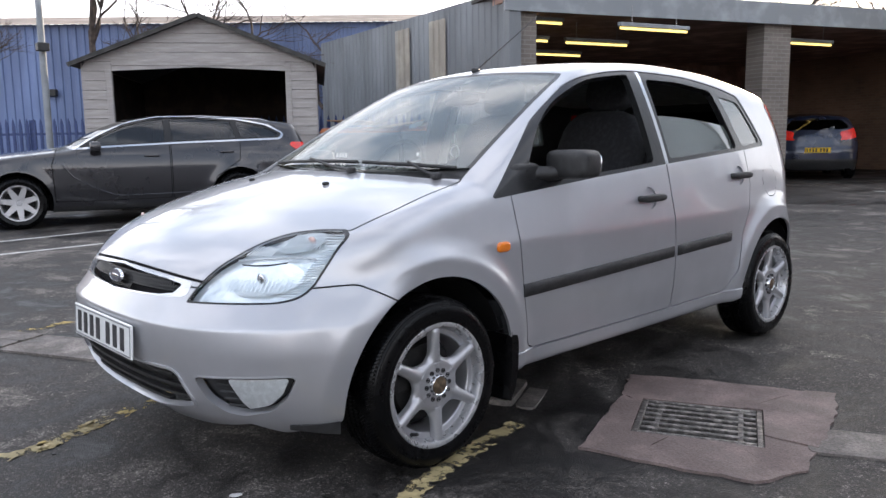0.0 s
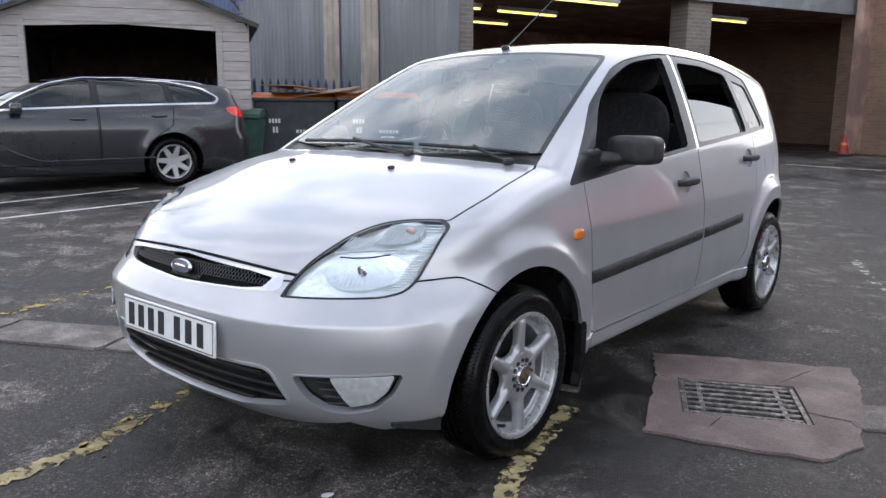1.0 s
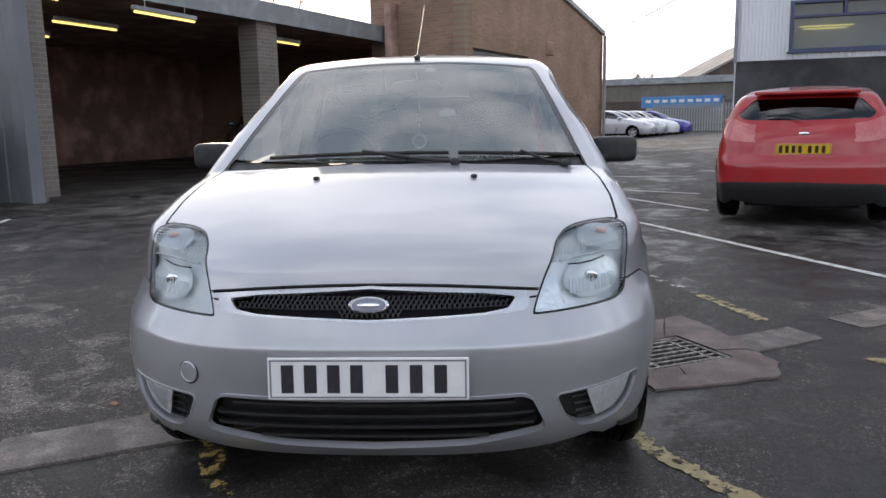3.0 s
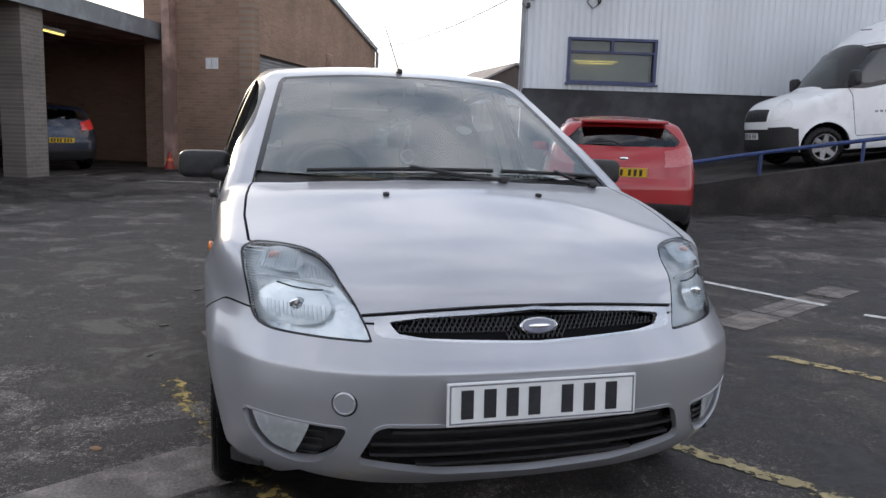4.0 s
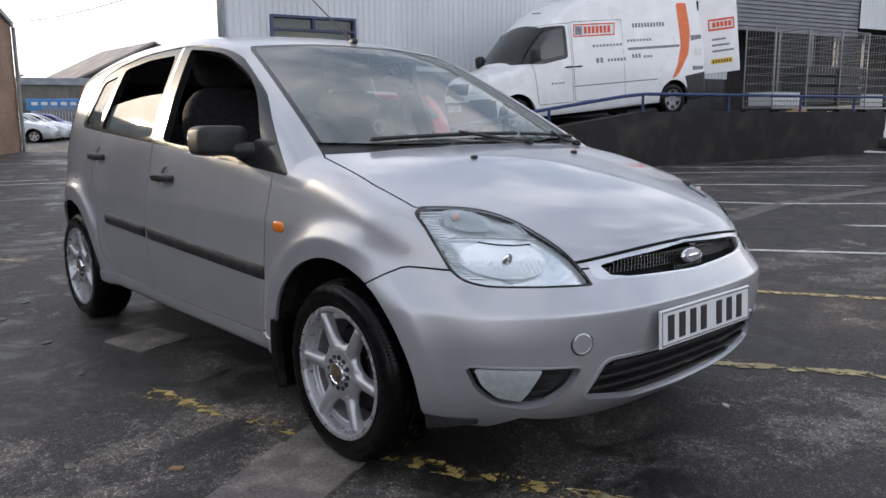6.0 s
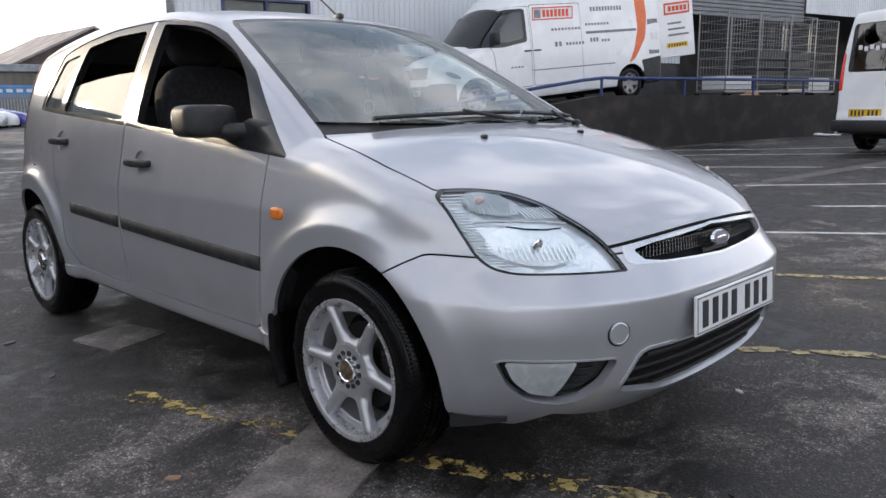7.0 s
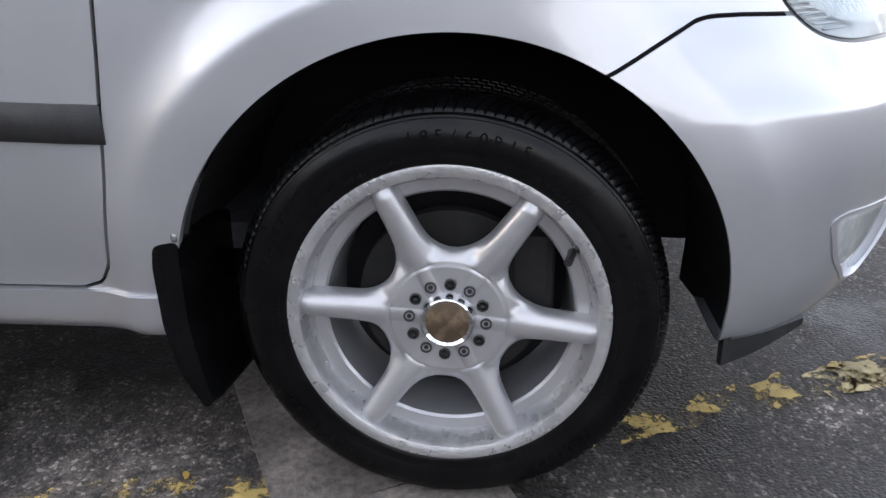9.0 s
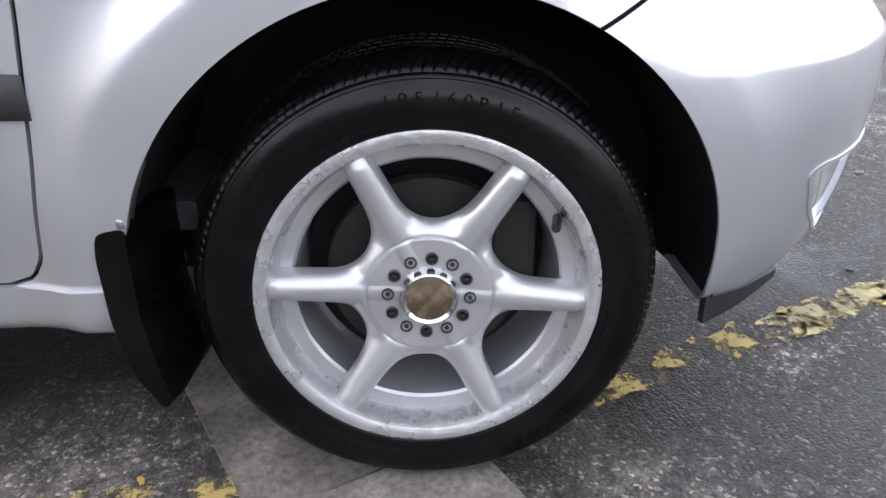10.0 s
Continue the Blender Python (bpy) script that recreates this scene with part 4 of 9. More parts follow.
pil = structure("brick_pillar", box(-0.33, 0.33, -0.02, 0.45, 0, TOPZ - 0.12), GREY_BRICK, "grey-brown brick pillar between two workshop bays", "pillar")
pil.matrix_basis = pose(P.x, P.y, 0, 0, 0, math.degrees(math.atan2(gd.y, gd.x)))
tube_d = Vector((0.30, 0.95)).normalized()
for x, y, z in ((-6.75, 9.2, 3.2), (-5.1, 10.75, 3.0), (-6.95, 11.6, 3.0), (-8.75, 12.4, 3.0), (-7.5, 9.7, 3.0), (-4.25, 15.2, 3.0)):
    lamp = thing("strip_light", pose(x, y, z, 0, 0, math.degrees(math.atan2(tube_d.y, tube_d.x))), "lit yellowish fluorescent strip light under the ceiling", "strip light", "workshop lights")
    part("housing", box(-0.78, 0.78, -0.05, 0.05, 0.03, 0.10, 0.01), FASCIA, lamp)
    part("tube", tube([(-0.75, 0, 0), (0.75, 0, 0)], 0.022, 8), TUBE, lamp, "glowing tube", True)
    part("hanger", tube([(-0.5, 0, 0.1), (-0.5, 0, TOPZ - 0.12 - z)], 0.008, 5), STEEL, lamp)
    part("hanger", tube([(0.5, 0, 0.1), (0.5, 0, TOPZ - 0.12 - z)], 0.008, 5), STEEL, lamp)

# ---- brown brick building with a roller door ----
bd = (E - C).normalized()
bn = Vector((-bd.y, bd.x))
ang_b = math.degrees(math.atan2(bd.y, bd.x))
L = (E - C).length
EAVE, RIDGE = 4.15, 6.3


def brick_wall():
    """Gable wall in the plane y = 0, from x = 0 to L, with the door opening cut through."""
    bm = bmesh.new()
    d0, d1, dh = 0.45, 4.05, 2.95
    rise = lambda x: RIDGE - (RIDGE - EAVE) * (x + 1.0) / (L + 1.0)
    q = [(0, 0), (d0, 0), (d0, dh), (d1, dh), (d1, 0), (L, 0), (L, rise(L)), (0, rise(0))]
    f, g = [bm.verts.new((x, 0, z)) for x, z in q], [bm.verts.new((x, 0.32, z)) for x, z in q]
    bm.faces.new(f)
    bm.faces.new(g[::-1])
    for k in range(len(q)):
        m = (k + 1) % len(q)
        bm.faces.new((f[k], g[k], g[m], f[m]))
    bmesh.ops.recalc_face_normals(bm, faces=bm.faces)
    return bm


bw = structure("wall_brown_gable", brick_wall(), BROWN_BRICK, "brown brick gable wall with a sloping verge", "wall")
bw.matrix_basis = pose(C.x, C.y, 0, 0, 0, ang_b)
jd = (J - C).normalized()
bf = structure("wall_brown_front", box(-(J - C).length - 0.4, 0, 0.004, 0.32, 0, RIDGE), BROWN_BRICK, "brown brick wall beside the workshop", "wall")
bf.matrix_basis = pose(C.x, C.y, 0, 0, 0, math.degrees(math.atan2(-jd.y, -jd.x)))
structure("wall_brown_rear", wall(E, E + bn * 2.5, 0, EAVE, 0.3), BROWN_BRICK, "brown brick end wall", "wall")
verge = structure("roof_verge", box(-0.3, math.hypot(L + 1, RIDGE - EAVE), -0.1, 0.36, 0.0, 0.16, 0.02), FASCIA, "pale sheet verge along the sloping roof edge", "roof trim")
verge.matrix_basis = pose(C.x - bd.x, C.y - bd.y, RIDGE, 0, 0, ang_b) @ Matrix.Rotation(math.atan2(RIDGE - EAVE, L + 1), 4, "Y")
rf = structure("roof_brown", box(-0.2, math.hypot(L + 1, RIDGE - EAVE), 0.3, 2.5, -0.1, 0.05), FELT, "dark sloping roof of the brick building", "roof")
rf.matrix_basis = verge.matrix_basis.copy()
pipe = structure("downpipe", tube([(0, 0, 0.1), (0, 0, EAVE)], 0.06, 10), FASCIA, "pale grey downpipe at the end of the brick wall", "pipe", True)
pipe.matrix_basis = pose(E.x - bn.x * 0.08, E.y - bn.y * 0.08, 0)
door_b = thing("roller_door", pose(C.x, C.y, 0.12, 0, 0, ang_b), "half-raised grey steel roller door with dark opening below", "roller door")
for k in range(12):
    part("slat", box(0.45, 4.05, 0.16, 0.19, 1.95 + 0.085 * k, 1.95 + 0.085 * k + 0.078, 0.008, 1), SHUTTER, door_b)
part("guide", box(0.45, 0.55, 0.10, 0.2, 0, 2.8), STEEL, door_b)
part("guide", box(3.95, 4.05, 0.10, 0.2, 0, 2.8), STEEL, door_b)
structure("wall_brown_inside", wall(E + bn * 2.3, C + bn * 2.3, 0, EAVE, 0.2), DARK_WALL, "dark inside of the brick building", "wall")
vent = thing("wall_vent", pose(C.x, C.y, 0, 0, 0, ang_b), "small brown louvred vent on a brick wall", "vent")
part("vent_frame", box(5.45, 6.05, -0.04, 0.0, 3.1, 3.5, 0.01), DARK_WALL, vent)
for k in range(5):
    part("slat", box(5.5, 6.0, -0.06, -0.04, 3.14 + 0.07 * k, 3.17 + 0.07 * k), BROWN_BRICK, vent)
notice = thing("wall_notice", pose(C.x + jd.x * 1.1, C.y + jd.y * 1.1, 2.55, 0, 0, math.degrees(math.atan2(-jd.y, -jd.x))), "small pale framed notice on a brick wall", "notice")
part("panel", box(-0.17, -0.01, -0.03, 0.0, 0, 0.26, 0.005), STICKER_WHITE, notice)
part("panel", box(0.01, 0.17, -0.03, 0.0, 0, 0.26, 0.005), STICKER_WHITE, notice)
for s, z in ((0.12, 1.5), (0.28, 1.5)):
    sw = thing("switch_box", pose(C.x, C.y, z, 0, 0, ang_b), "small white switch box beside a roller door", "switch box")
    part("case", box(s - 0.05, s + 0.05, -0.06, 0, 0, 0.28, 0.01), STICKER_WHITE, sw)

# ---- pale clad building, ramp and dock ----
A0 = Vector((5.04, 12.33))
rd = Vector((0.966, -0.258)).normalized()
rn = Vector((-rd.y, rd.x))
ang_r = math.degrees(math.atan2(rd.y, rd.x))
A1 = A0 + rd * 46
structure("wall_pale_lower", wall(A0 + rn * 0.0, A0 + rd * 13.4, 0, 2.14, 0.3), DARK_BASE, "dark rendered plinth wall of the pale building", "wall")


def pale_wall(w0, w1, z0, z1, d0, d1, dz):
    """Ribbed upper wall with a window and a dock door left open."""
    m = []
    top = 7.4
    for a, b, lo, hi in ((0, w0, 2.14, top), (w0, w1, 2.14, z0), (w0, w1, z1, top), (w1, d0, 2.14, top), (d0, d1, 5.48, top), (d1, 46, dz, top)):
        p, q = A0 + rd * a - rn * 0.02, A0 + rd * b - rn * 0.02
        m.append(corrugated(p, q, lo, hi, 0.125, 0.016))
    return join(*m)


WIN = (0.90, 2.70, 2.28, 3.17)
structure("wall_pale_upper", pale_wall(*WIN, 13.45, 18.85, 3.75), WHITE_CLAD, "pale grey-white ribbed steel cladding", "wall")
structure("wall_pale_inner", wall(A0 + rn * 0.5, A0 + rd * 13.4 + rn * 0.5, 2.1, 7.4, 0.1), LINING, "pale inner wall of the clad building", "wall")
structure("wall_pale_end", corrugated(A0 + Vector((8.7, 11.0)), A0, 0, 7.4, 0.2, 0.03), WHITE_CLAD, "pale ribbed end wall of the clad building", "wall")
structure("roof_pale", prism([tuple(A0 - rn * 0.15 - rd * 0.15), tuple(A1 - rn * 0.15), tuple(A1 + rn * 14), tuple(A0 + Vector((8.6, 11.0)))], 7.4, 7.55), FASCIA, "flat pale roof of the clad building", "roof")
# the dock's inner shade is put into this wall's dark colour
structure("dock_inside", wall(A0 + rd * 13.4 + rn * 5, A0 + rd * 46 + rn * 5, 0, 7.3, 0.2), DARK_BASE, "loading dock inner wall coloured dark for the shade inside", "wall")
win = thing("window_1", pose(A0.x, A0.y, 0, 0, 0, ang_r), "blue framed office window with a top light and pale blind", "window")
win["kind"] = "structure"
w0, w1, z0, z1 = WIN
fr = part("window_frame", box(w0, w0 + 0.055, -0.07, 0.1, z0, z1), BLUE_FRAME, win, "blue painted frame")
for a, b, lo, hi in ((w1 - 0.055, w1, z0, z1), (w0 + 0.055, w1 - 0.055, z1 - 0.05, z1), (w0 + 0.055, w1 - 0.055, z0, z0 + 0.045), (w0 + 0.055, w1 - 0.055, z1 - 0.30, z1 - 0.26), (w0 + 0.87, w0 + 0.92, z1 - 0.26, z1 - 0.05)):
    part("frame_bar", box(a, b, -0.07, 0.1, lo, hi), BLUE_FRAME, win)
part("pane", box(w0 + 0.055, w1 - 0.055, 0.02, 0.03, z0 + 0.045, z1 - 0.30), PANE, win)
part("pane", box(w0 + 0.055, w1 - 0.055, 0.02, 0.03, z1 - 0.26, z1 - 0.05), PANE, win)
part("window_sill", box(w0 - 0.04, w1 + 0.04, -0.10, 0.0, z0 - 0.035, z0), BLUE_FRAME, win)
part("blind", box(w0 + 0.06, w1 - 0.06, 0.30, 0.32, z0 + 0.03, z1 - 0.03), OFFICE_WALL, win, "pale grey blind behind the glass")
for k, (a, b, z) in enumerate(((0.18, 1.08, 2.735), (0.25, 0.98, 2.69))):
    lamp = thing("office_strip_light", pose(A0.x, A0.y, 0, 0, 0, ang_r), "lit yellowish strip light behind an office window", "strip light", "office lights")
    part("tube", tube([(w0 + a, 0.22, z), (w0 + b, 0.22, z)], 0.011, 6), TUBE, lamp, "glowing tube", True)
shut = thing("dock_shutter", pose(A0.x, A0.y, 0, 0, 0, ang_r), "grey ribbed steel dock shutter rolled part way up", "roller shutter")
for k in range(17):
    part("slat", box(13.45, 18.85, 0.02, 0.06, 3.48 + 0.115 * k, 3.585 + 0.115 * k, 0.012, 1), SHUTTER, shut)
camera_box = thing("security_light", pose(A0.x + rd.x * 1.45, A0.y + rd.y * 1.45, 3.95, 0, 0, ang_r), "dark security lamp on a bracket on a clad wall", "security light")
part("head", box(-0.14, 0.14, -0.5, -0.28, 0.08, 0.22, 0.02), BLACK_PLASTIC, camera_box)
part("bracket", tube([(0, 0, 0), (0, -0.1, -0.12), (0, -0.25, -0.1), (0, -0.36, 0.08)], 0.018, 6), BLACK_PLASTIC, camera_box)
part("cable", tube([(-0.1, -0.04, 0.1), (-0.22, -0.05, -0.1), (-0.1, -0.05, -0.22), (0.05, -0.05, -0.1), (0.1, -0.04, 0.25)], 0.012, 6), CABLE, camera_box)
for k, (s, z) in enumerate(((0.08, 4.0), (0.14, 3.85), (0.05, 3.7), (0.24, 3.98))):
    bx = thing("cable_bracket", pose(A0.x + rd.x * s, A0.y + rd.y * s, z, 0, 0, ang_r), "dark cable bracket at the corner of a clad wall", "bracket", "cable brackets")
    part("insulator", box(-0.04, 0.04, -0.18, -0.02, 0, 0.09, 0.015), BLACK_PLASTIC, bx)
    part("arm", tube([(0, 0, 0.04), (-0.14, -0.16, 0.06)], 0.012, 5), STEEL, bx)
structure("corner_conduit", tube([(A0.x - 0.03, A0.y - 0.06, 2.1), (A0.x - 0.03, A0.y - 0.06, 7.3)], 0.035, 8), FASCIA, "pale conduit on the corner of the clad building", "pipe", True)

# ramp and dock behind a dark wall
R0 = Vector((6.0, 7.95))


def ramp_top(s):
    return 0.16 + (1.20 - 0.16) * min(1.0, max(0.0, (s + 1.2) / 6.2)) ** 0.8


def ramp_wall():
    n, verts, faces = 40, [], []
    for i in range(n + 1):
        s = 0.1 + 12.9 * i / n
        for off in (0.0, 0.28):
            p = R0 + rd * s + rn * off
            verts += [(p.x, p.y, -0.1), (p.x, p.y, ramp_top(s) + 0.02)]
    for i in range(n):
        a, b = i * 4, i * 4 + 4
        faces += [(a, b, b + 1, a + 1), (a + 1, b + 1, b + 3, a + 3), (a + 2, a + 3, b + 3, b + 2)]
    e = n * 4
    faces += [(e, e + 2, e + 3, e + 1), (0, 1, 3, 2)]
    return verts, faces


def ramp_deck():
    n, verts, faces = 30, [], []
    for i in range(n + 1):
        s = 0.1 + 23.7 * i / n
        for off in (0.28 if s < 13 else 0.0, 4.3):
            p = R0 + rd * s + rn * off
            verts.append((p.x, p.y, ramp_top(s) - 0.06))
    faces = [(i, i + 2, i + 3, i + 1) for i in range(0, len(verts) - 2, 2)]
    return verts, faces


structure("ramp_wall", ramp_wall(), DARK_CONCRETE, "dark stained concrete retaining wall of a ramp", "retaining wall")
structure("ramp_deck", ramp_deck(), DARK_CONCRETE, "dark concrete ramp rising to the loading dock", "ramp")
rail = thing("ramp_rail", Matrix.Identity(4), "low blue painted steel rail along the ramp wall", "railing")
pts = [R0 + rd * s + rn * 0.14 for s in np.linspace(0.2, 12.9, 24)]
part("top_rail", tube([(p.x, p.y, ramp_top(s) + 0.36) for p, s in zip(pts, np.linspace(0.2, 12.9, 24))], 0.032, 8), BLUE_RAIL, rail, "", True)
for s in (0.2, 1.3, 2.9, 5.1, 7.4, 9.6, 11.4, 12.9):
    p = R0 + rd * s + rn * 0.14
    part("post", tube([(p.x, p.y, ramp_top(s) - 0.05), (p.x, p.y, ramp_top(s) + 0.36)], 0.028, 8), BLUE_RAIL, rail, "", True)

# ---- far side beyond the yard, and plain walls added behind the camera ----
structure("wall_boundary_south", wall((40, -30), (-40, -30), 0, 3.2, 0.3), BROWN_BRICK, "plain brown brick boundary wall added to close the yard", "wall")
structure("wall_boundary_west", wall((-26, -30), (-26, 2), 0, 3.0, 0.3), BROWN_BRICK, "plain brown brick boundary wall added to close the yard", "wall")
structure("wall_boundary_east", wall((44, 2), (44, -30), 0, 3.2, 0.3), BROWN_BRICK, "plain brown brick boundary wall added to close the yard", "wall")

# an unseen dark wall, added behind the camera for the car's paint to reflect
structure("wall_unseen_yard_end", wall((-34, -15.0), (13, -17.5), 0, 2.6, 0.25), DARK_BASE, "plain dark wall added unseen to close the yard", "wall")
paint([(4.2, 2.02), (5.2, 2.02), (7.0, 2.2), (9.0, 1.92), (11.5, 1.55), (14.3, 0.75)], 0.26, WORN_PATH, "pale worn trench scar across the asphalt")

# ---- the silver hatchback ----
hero = thing("hatchback_car", pose(0, 0, 0), "silver five-door hatchback with black trim and six-spoke alloy wheels", "car")
HUB = 0.290
body = Body(
    top=[(-0.86, 0.55), (-0.735, 0.675), (-0.60, 0.765), (-0.45, 0.83), (-0.25, 0.894), (-0.04, 0.948), (0.08, 0.970), (0.115, 0.977), (0.16, 1.000), (0.40, 1.128), (0.70, 1.282), (0.88, 1.366), (0.98, 1.405), (1.08, 1.430), (1.3, 1.458), (1.6, 1.470), (2.0, 1.457), (2.4, 1.412), (2.7, 1.355), (2.84, 1.318), (2.90, 1.25), (3.0, 1.05), (3.3, 0.4)],
    crown=[(-0.8, 0.05), (0.2, 0.055), (1.0, 0.09), (1.5, 0.10), (3.0, 0.12)],
    bow=[(-0.8, 0.34), (-0.4, 0.28), (0.1, 0.25), (1.0, 0.20), (1.4, 0.0), (2.4, 0.0), (2.9, -0.12)],
    side=[(0.15, 0.765), (0.24, 0.795), (0.32, 0.806), (0.45, 0.826), (0.58, 0.834), (0.66, 0.8345), (0.715, 0.8340), (0.735, 0.8328), (0.75, 0.8305), (0.80, 0.8220), (0.88, 0.8085), (0.95, 0.796), (1.05, 0.775)],
    plan=[(-0.9, -0.05), (-0.4, -0.022), (0.0, -0.010), (0.5, -0.002), (1.2, 0.0), (2.0, -0.002), (2.5, -0.016), (3.2, -0.07)],
    belt=[(-0.8, 0.83), (0.28, 0.895), (1.45, 0.975), (2.5, 1.045), (3.2, 1.08)],
    lean=(0.30, 0.22),
    front=[(0.10, -0.50), (0.16, -0.585), (0.22, -0.655), (0.27, -0.705), (0.33, -0.738), (0.42, -0.757), (0.52, -0.769), (0.545, -0.7705), (0.552, -0.770), (0.559, -0.766), (0.580, -0.752), (0.606, -0.737), (0.625, -0.727), (0.66, -0.716), (0.72, -0.700), (0.9, -0.66)],
    nose=([(0.1, 0.10), (0.46, 0.105), (0.56, 0.13), (0.68, 0.205), (0.9, 0.25)], [(0.1, 0.66), (0.46, 0.66), (0.57, 0.705), (0.68, 0.77), (0.76, 0.72), (0.9, 0.55)]),
    rear=[(0.15, 3.02), (0.30, 3.12), (0.45, 3.155), (0.60, 3.145), (0.68, 3.11), (0.9, 3.085), (1.05, 3.02), (1.3, 2.88), (1.5, 2.76)],
    tail=(0.10, 0.80),
    arches=[(0.0, HUB, 0.428, 0.0215, 0.075), (2.486, HUB + 0.01, 0.428, 0.025, 0.08)],
    floor=[(-0.9, 0.150), (-0.70, 0.168), (-0.5, 0.200), (-0.34, 0.238), (-0.1, 0.240), (0.4, 0.252), (2.2, 0.256), (2.8, 0.25), (3.2, 0.25)],
)
lin = np.linspace
skin = Skin(
    body,
    np.concatenate([lin(0, 0.95, 62)]),
    np.concatenate([lin(-0.98, -0.45, 50), lin(-0.44, 0.6, 84), lin(0.615, 2.3, 110), lin(2.32, 3.4, 60)]),
    np.concatenate([lin(0.02, 0.42, 34), lin(0.43, 0.54, 11), lin(0.546, 0.574, 8), lin(0.583, 1.0, 42), lin(1.01, 1.62, 34)]),
    (np.array([0, -0.12, 0.50]), np.array([0.22, 2.5, 0.56])),
)
FAR = 9.0


def where(cond, val):
    return np.where(cond, val, FAR)


# openings
for ya in (0.0, 2.486):
    skin.cut(lambda x, y, z, ya=ya: where(x > 0.45, np.hypot(y - ya, np.maximum(z - HUB - 0.011, 0)) - 0.356), "arch")
screen = polygon([(-0.2, 0.118), (0.0, 0.118), (0.3, 0.138), (0.55, 0.190), (0.690, 0.245), (0.655, 0.42), (0.60, 0.70), (0.548, 0.965), (0.525, 1.012), (0.35, 0.985), (0.0, 0.955), (-0.2, 0.955)])
skin.cut(lambda x, y, z: where(z > 0.8, screen(x, y)), "screen_edge")
skin.cut(lambda x, y, z: where(z > 0.8, screen(x, y) + 0.022), "screen_glass", ("screen_edge",))
skin.cut(lambda x, y, z: where(z > 0.8, np.maximum(screen(x, y) + 0.006, z - 0.985 - 0.03 * x * x)), "cowl", ("screen_edge", "screen_glass"))
def along(points, n):
    """Points on a smooth curve through the given ones."""
    c = curve(points)
    return [(float(u), float(c(u))) for u in np.linspace(points[0][0], points[-1][0], n)]


dlo = polygon(rounded(along([(0.275, 0.888), (0.45, 1.032), (0.64, 1.168), (0.86, 1.292), (1.06, 1.362), (1.40, 1.396), (1.75, 1.388), (2.07, 1.352), (2.30, 1.305)], 40) + [(2.455, 1.045), (2.2, 1.026), (1.45, 0.978), (0.9, 0.940)], 0.03))
skin.cut(lambda x, y, z: where(x > 0.4, np.maximum(dlo(y, z), np.where(y < 1.15, 0.748 - 0.215 * (y - 0.245) - x, -FAR))), "side_trim")
f_win = polygon(rounded(along([(0.475, 0.946), (0.55, 1.050), (0.655, 1.154), (0.87, 1.280), (1.07, 1.348), (1.345, 1.380)], 26) + [(1.345, 0.988), (0.9, 0.957)], 0.03))
r_win = polygon(rounded([(1.475, 1.000), (1.475, 1.362), (1.75, 1.357), (2.03, 1.325), (2.135, 1.038), (1.8, 1.020)], 0.03))
q_win = polygon(rounded([(2.095, 1.300), (2.285, 1.272), (2.415, 1.062), (2.19, 1.048)], 0.03))
for name, shape in (("front_window", f_win), ("rear_window", r_win), ("quarter_window", q_win)):
    skin.cut(lambda x, y, z, shape=shape: where(x > 0.4, shape(y, z)), name, ("side_trim",))
skin.cut(lambda x, y, z: where(x > 0.4, z - 1.205 + 0.06 * (y - 1.5) + 0.1 * (y - 1.7) ** 2), "rear_glass", ("rear_window",))
skin.cut(lambda x, y, z: where(x > 0.4, np.maximum(np.abs(y - 1.442 + 0.03 * (z - 1.0)) - 0.012, 0.9 - z)), "door_edge", ("side_trim",))
lamp_plan = polygon(rounded([(0.424, -0.72), (0.426, -0.672), (0.452, -0.622), (0.488, -0.545), (0.505, -0.46), (0.545, -0.372), (0.615, -0.309), (0.712, -0.252), (0.95, -0.12), (0.95, -0.95), (0.424, -0.95)], 0.06, 6))
lamp_side = polygon(rounded([(-0.215, 0.862), (-0.262, 0.824), (-0.325, 0.772), (-0.365, 0.716), (-0.402, 0.664), (-0.446, 0.633), (-0.50, 0.6205), (-0.62, 0.6185), (-0.95, 0.612), (-0.95, 1.0), (-0.2, 1.0)], 0.05, 6))


def lamp_face(x, y, z):
    """Distance to the lamp's outline along the skin, below zero inside it."""
    out = np.full(len(x), FAR)
    on = (y < -0.1) & (x > 0.3) & (z > 0.55) & (z < 1.0)
    x, y, z = x[on], y[on], z[on]
    nrm, e = body.normal(np.stack([x, y, z], 1)), 0.002
    gx, gy = (lamp_plan(x + e, y) - lamp_plan(x - e, y)) / (2 * e), (lamp_plan(x, y + e) - lamp_plan(x, y - e)) / (2 * e)
    dot = gx * nrm[:, 0] + gy * nrm[:, 1]
    out[on] = np.maximum(lamp_plan(x, y) / np.sqrt(np.clip(gx * gx + gy * gy - dot * dot, 0.06, 1)), lamp_side(y, z))
    return out


skin.cut(lamp_face, "lamp_edge")
skin.cut(lambda x, y, z: lamp_face(x, y, z) + 0.0060, "lamp_border", ("lamp_edge",))
skin.cut(lambda x, y, z: lamp_face(x, y, z) + 0.0125, "lamp_glass", ("lamp_border",))
g_out = polygon(rounded([(-0.41, 0.628), (0.0, 0.613), (0.40, 0.630), (0.422, 0.640), (0.418, 0.678), (0.0, 0.702), (-0.41, 0.678)], 0.006))
g_in = polygon(rounded([(-0.2, 0.622), (0.0, 0.620), (0.30, 0.631), (0.364, 0.640), (0.386, 0.6665), (0.30, 0.678), (0.0, 0.695), (-0.2, 0.691)], 0.004))
skin.cut(lambda x, y, z: where((y < -0.5) & (x < 0.43), g_out(x, z)), "grille_frame")
skin.cut(lambda x, y, z: where(y < -0.5, g_in(x, z)), "grille_hole", ("grille_frame",))
